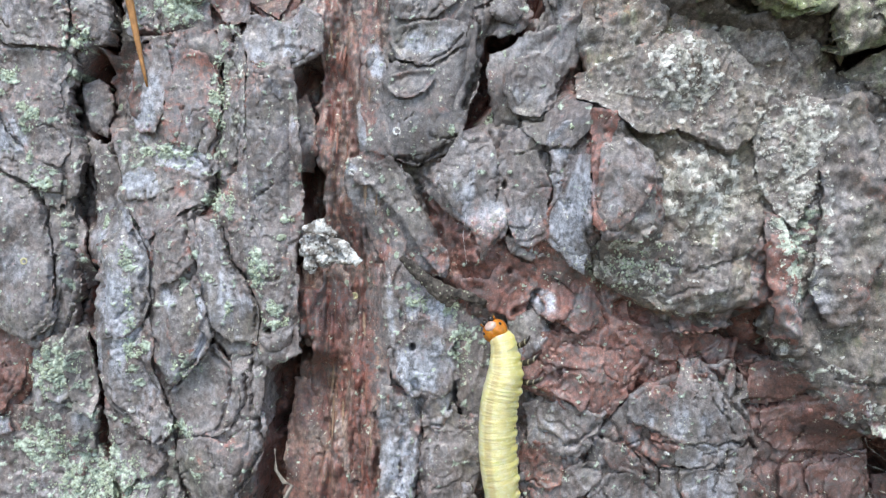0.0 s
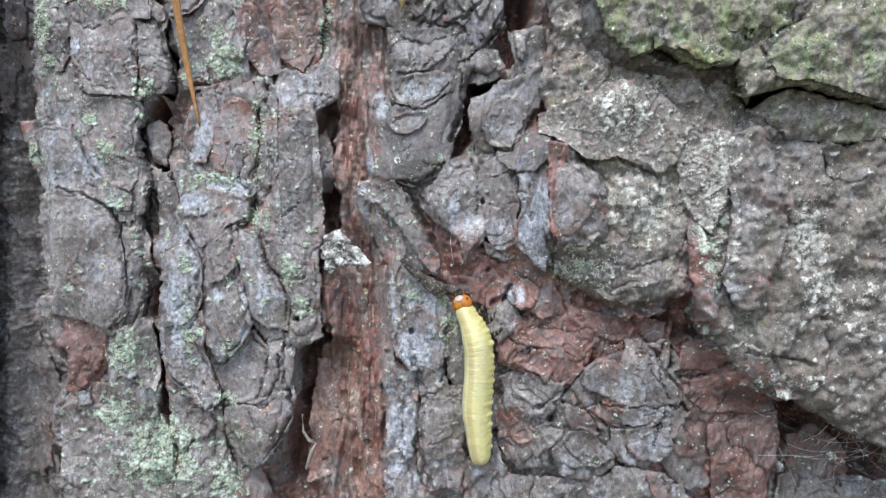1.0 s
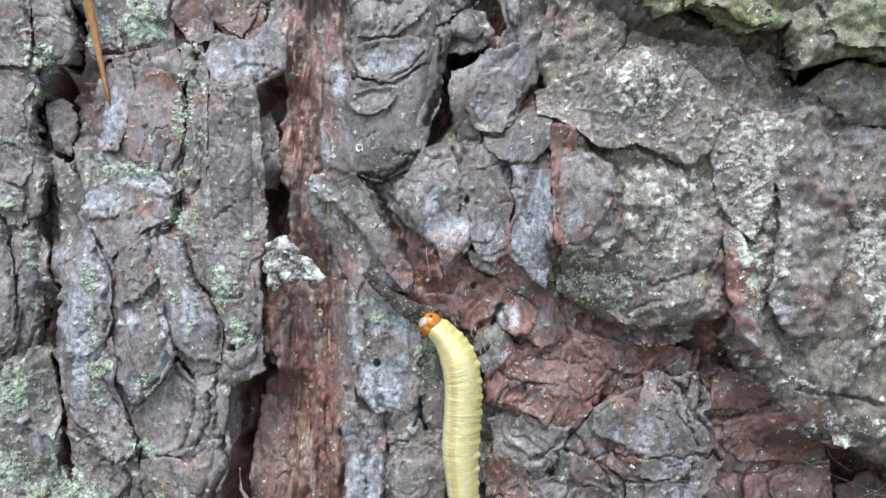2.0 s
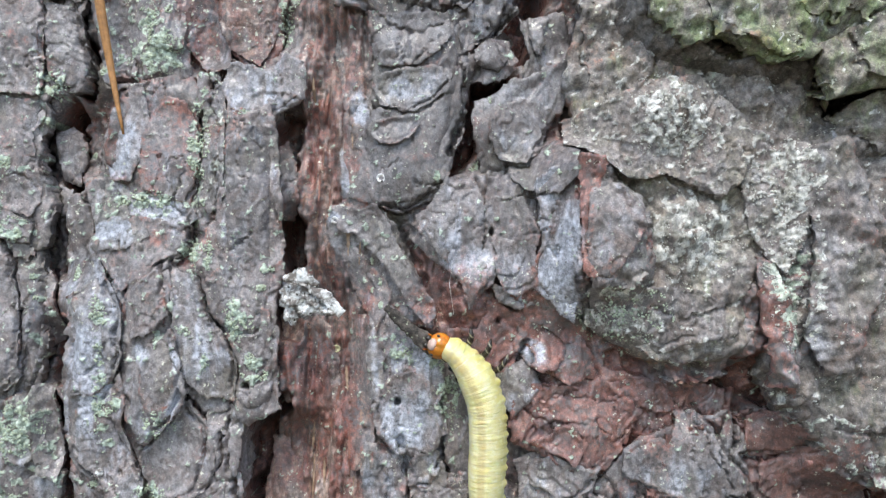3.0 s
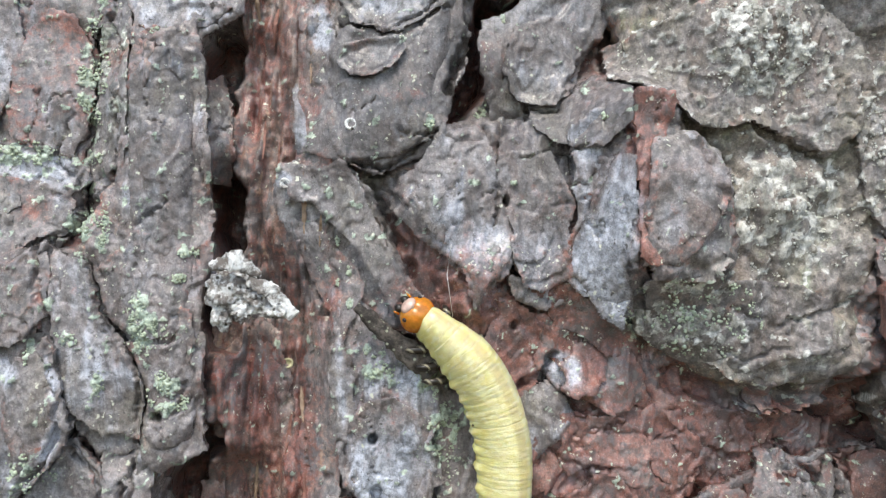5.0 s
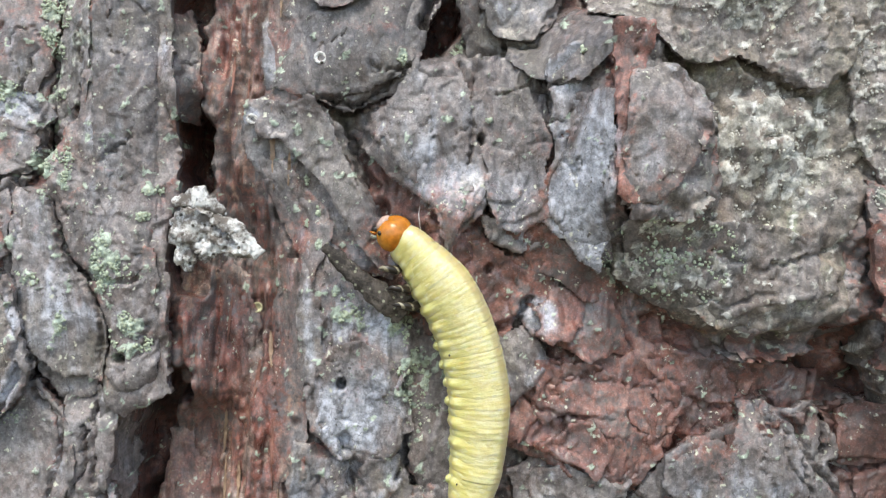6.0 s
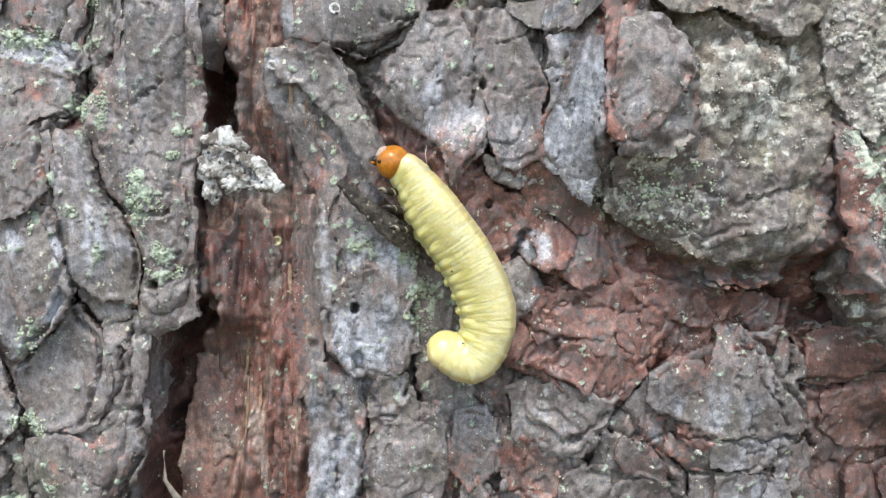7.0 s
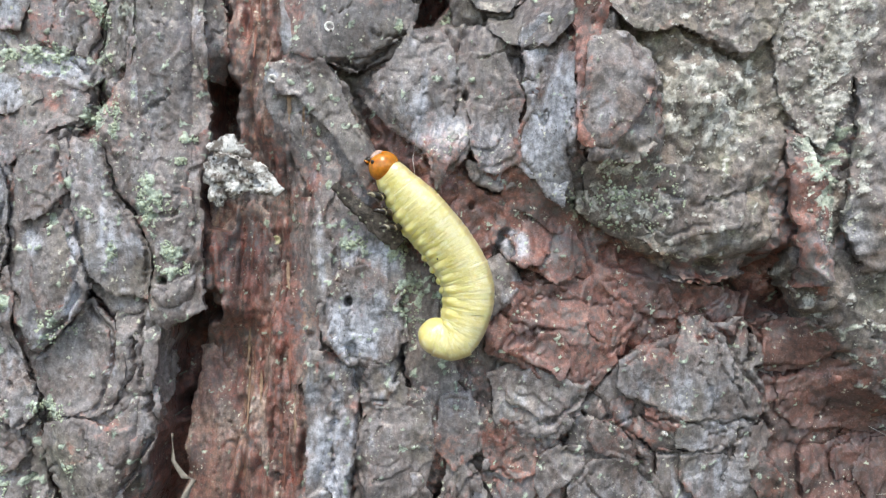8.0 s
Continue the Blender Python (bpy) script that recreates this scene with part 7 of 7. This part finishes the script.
def lichen_cups():
    yellow = plain("yellowish_lichen", (0.50, 0.46, 0.28), 0.8)
    for x, z, size, mat in [(-6.4, 12.0, 1.0, CHALK), (-11.6, 7.3, 0.9, CHALK), (-11.6, -7.4, 0.9, yellow), (-51.7, -3.6, 0.9, yellow)]:
        tagged(thing("lichen_cup", cup(x, z, surface(x, z), size), mat, "tiny pale ring-shaped lichen cup on a bark scale", "lichen"), group="lichen cups on the bark")


def fibre():
    pts = [(-20.9, -25.8), (-20.7, -28.4), (-19.7, -29.7), (-18.7, -30.0), (-19.4, -31.5), (-20.0, -33.7)]
    bm = limb([(a, 3.4 - 0.3 * k, b) for k, (a, b) in enumerate([pts[0], pts[1], pts[2], pts[3], pts[4], pts[5]])], (0.10, 0.16, 0.24, 0.27, 0.3, 0.18), 8)
    for v in bm.verts:
        v.co += Vector((noise.noise(v.co * 1800), 0, noise.noise(v.co * 1800 + Vector((5, 0, 0))))) * 0.2 * MM
    thing("dry_fibre", bm, plain("dry_grey_fibre", (0.24, 0.21, 0.18), 0.8), "pale bent fibre hanging in a bark cavity", "fibre")


def threads():
    """Loose silk in front of the hollow and a web in the lower corner."""
    rnd = random.Random(5)
    pts = [(1.6, 2.5), (1.3, 0.1), (1.8, -3.2)]
    bm = limb([(p, -1.6 + k * 0.3, q) for k, (p, q) in enumerate([(pts[0][0], pts[0][1]), (pts[1][0], pts[1][1]), (pts[2][0], pts[2][1])])], (0.03, 0.03, 0.03), 5)
    thing("silk_thread", bm, SILK, "single fine silk thread hanging off the bark", "silk")
    x0, z0 = (54.1, -27.1)
    web = bmesh.new()
    for k in range(26):
        a = rnd.uniform(0, math.pi)
        cx, cz = x0 + rnd.uniform(-5, 9), z0 + rnd.uniform(-6, 3)
        ln = rnd.uniform(2.5, 6.5)
        p = [(cx + math.cos(a) * ln * s, -(0.2 + rnd.uniform(-0.5, 1.2)), cz + math.sin(a) * ln * s * 0.7 - 0.4 * (1 - s * s)) for s in (-1, -0.4, 0.3, 1)]
        piece = limb(p, (0.022,) * 4, 4)
        me = bpy.data.meshes.new("thread")
        piece.to_mesh(me)
        piece.free()
        web.from_mesh(me)
    thing("spider_web", web, SILK, "loose dusty spider web across a crevice in the bark", "spider web", "stuff")


def crumbs():
    for k, (x, z, r) in enumerate([(51.5, -34.1, 0.85), (59.5, -32.5, 0.75), (25.4, -25.1, 0.3), (-38.2, -21.3, 0.45)]):
        h = surface(x, z)
        bm = ragged([(x, h + r * 0.4, z, r, r * 0.7, r * 0.9), (x + r * 0.5, h + r * 0.3, z - r * 0.4, r * 0.6, r * 0.5, r * 0.6)], k, 0.35)
        tagged(thing("crumb", bm, CHALK, "small white crumb lodged on the bark", "crumb"), group="white crumbs on the bark")


def bud_scale():
    x, z = (-4.6, 35.7)
    bm = limb([(x - 1.3, -0.3, z - 1.6), (x - 0.9, -0.8, z - 0.2), (x + 0.1, -1.1, z + 0.6), (x + 1.6, -0.9, z + 0.9), (x + 2.8, -0.5, z + 1.6)], (0.18, 0.42, 0.5, 0.42, 0.2), 8)
    thing("bud_scale", bm, plain("golden_bud_scale", (0.55, 0.36, 0.14), 0.5), "curved golden bud scale caught on the bark", "bud scale")


def lichens():
    """Crusts of small granules where lichen grows."""
    rnd = random.Random(11)
    green = plain("granular_lichen", (0.40, 0.45, 0.34), 0.9)
    white = plain("white_crust_lichen", (0.46, 0.45, 0.41), 0.9)
    ball = bmesh.new()
    bmesh.ops.create_icosphere(ball, subdivisions=1, radius=1.0)
    bv = [v.co.copy() for v in ball.verts]
    bf = [[v.index for v in f.verts] for f in ball.faces]
    ball.free()
    for x, z, rx, rz, s in LICHEN_SPOTS:
        verts, faces = [], []
        crust = x > 22
        for k in range(int((14 if rx < 0.5 else 40) + (60 if crust else 85) * rx * rz * s)):
            a, q = rnd.uniform(0, 2 * math.pi), math.sqrt(rnd.random()) * 1.15
            px, pz = x + rx * q * math.cos(a), z + rz * q * math.sin(a)
            if noise.fractal(Vector((px * 0.8, pz * 0.8, 4)), 0.8, 2.0, 3) < -0.15 + 0.35 * q:
                continue
            h = surface(px, pz)
            r = rnd.choice((0.07, 0.09, 0.12, 0.17)) * rnd.uniform(0.8, 1.2) * (1.15 - 0.4 * q) * (rnd.choice((0.5, 0.7, 1.1)) if crust else 1.0)
            base = len(verts)
            jit = [rnd.uniform(0.5, 1.45) for _ in bv]
            verts += [((px + c.x * r * j) * MM, (-h - 0.02 + c.y * r * 0.6 * j) * MM, (pz + c.z * r * j) * MM) for c, j in zip(bv, jit)]
            faces += [[i + base for i in f] for f in bf]
        if not faces:
            continue
        me = bpy.data.meshes.new("lichen")
        me.from_pydata(verts, [], faces)
        me.polygons.foreach_set("use_smooth", np.ones(len(me.polygons), bool))
        me.materials.append(white if crust else green)
        label = "chalky white lichen crust on mossy bark" if crust else "pale grey-green granular lichen crust growing on bark"
        tagged(new("lichen", me), label, "lichen", "lichen patches on the bark", "stuff")


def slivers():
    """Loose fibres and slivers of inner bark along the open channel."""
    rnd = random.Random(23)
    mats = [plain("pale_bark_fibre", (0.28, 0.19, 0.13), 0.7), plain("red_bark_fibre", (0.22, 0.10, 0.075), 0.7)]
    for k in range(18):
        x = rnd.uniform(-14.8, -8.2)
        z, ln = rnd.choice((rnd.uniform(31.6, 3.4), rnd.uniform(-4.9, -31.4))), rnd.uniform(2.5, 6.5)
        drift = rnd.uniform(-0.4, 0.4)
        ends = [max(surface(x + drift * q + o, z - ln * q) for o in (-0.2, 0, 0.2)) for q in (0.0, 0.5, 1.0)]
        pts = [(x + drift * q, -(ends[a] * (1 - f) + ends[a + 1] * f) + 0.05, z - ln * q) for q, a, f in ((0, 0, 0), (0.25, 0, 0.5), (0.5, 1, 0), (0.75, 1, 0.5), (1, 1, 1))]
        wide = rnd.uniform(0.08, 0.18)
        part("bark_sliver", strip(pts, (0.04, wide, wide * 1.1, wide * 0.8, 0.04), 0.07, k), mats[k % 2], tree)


needle()
splinter()
chip()
lichen_cups()
fibre()
threads()
crumbs()
bud_scale()
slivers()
lichens()


motions()
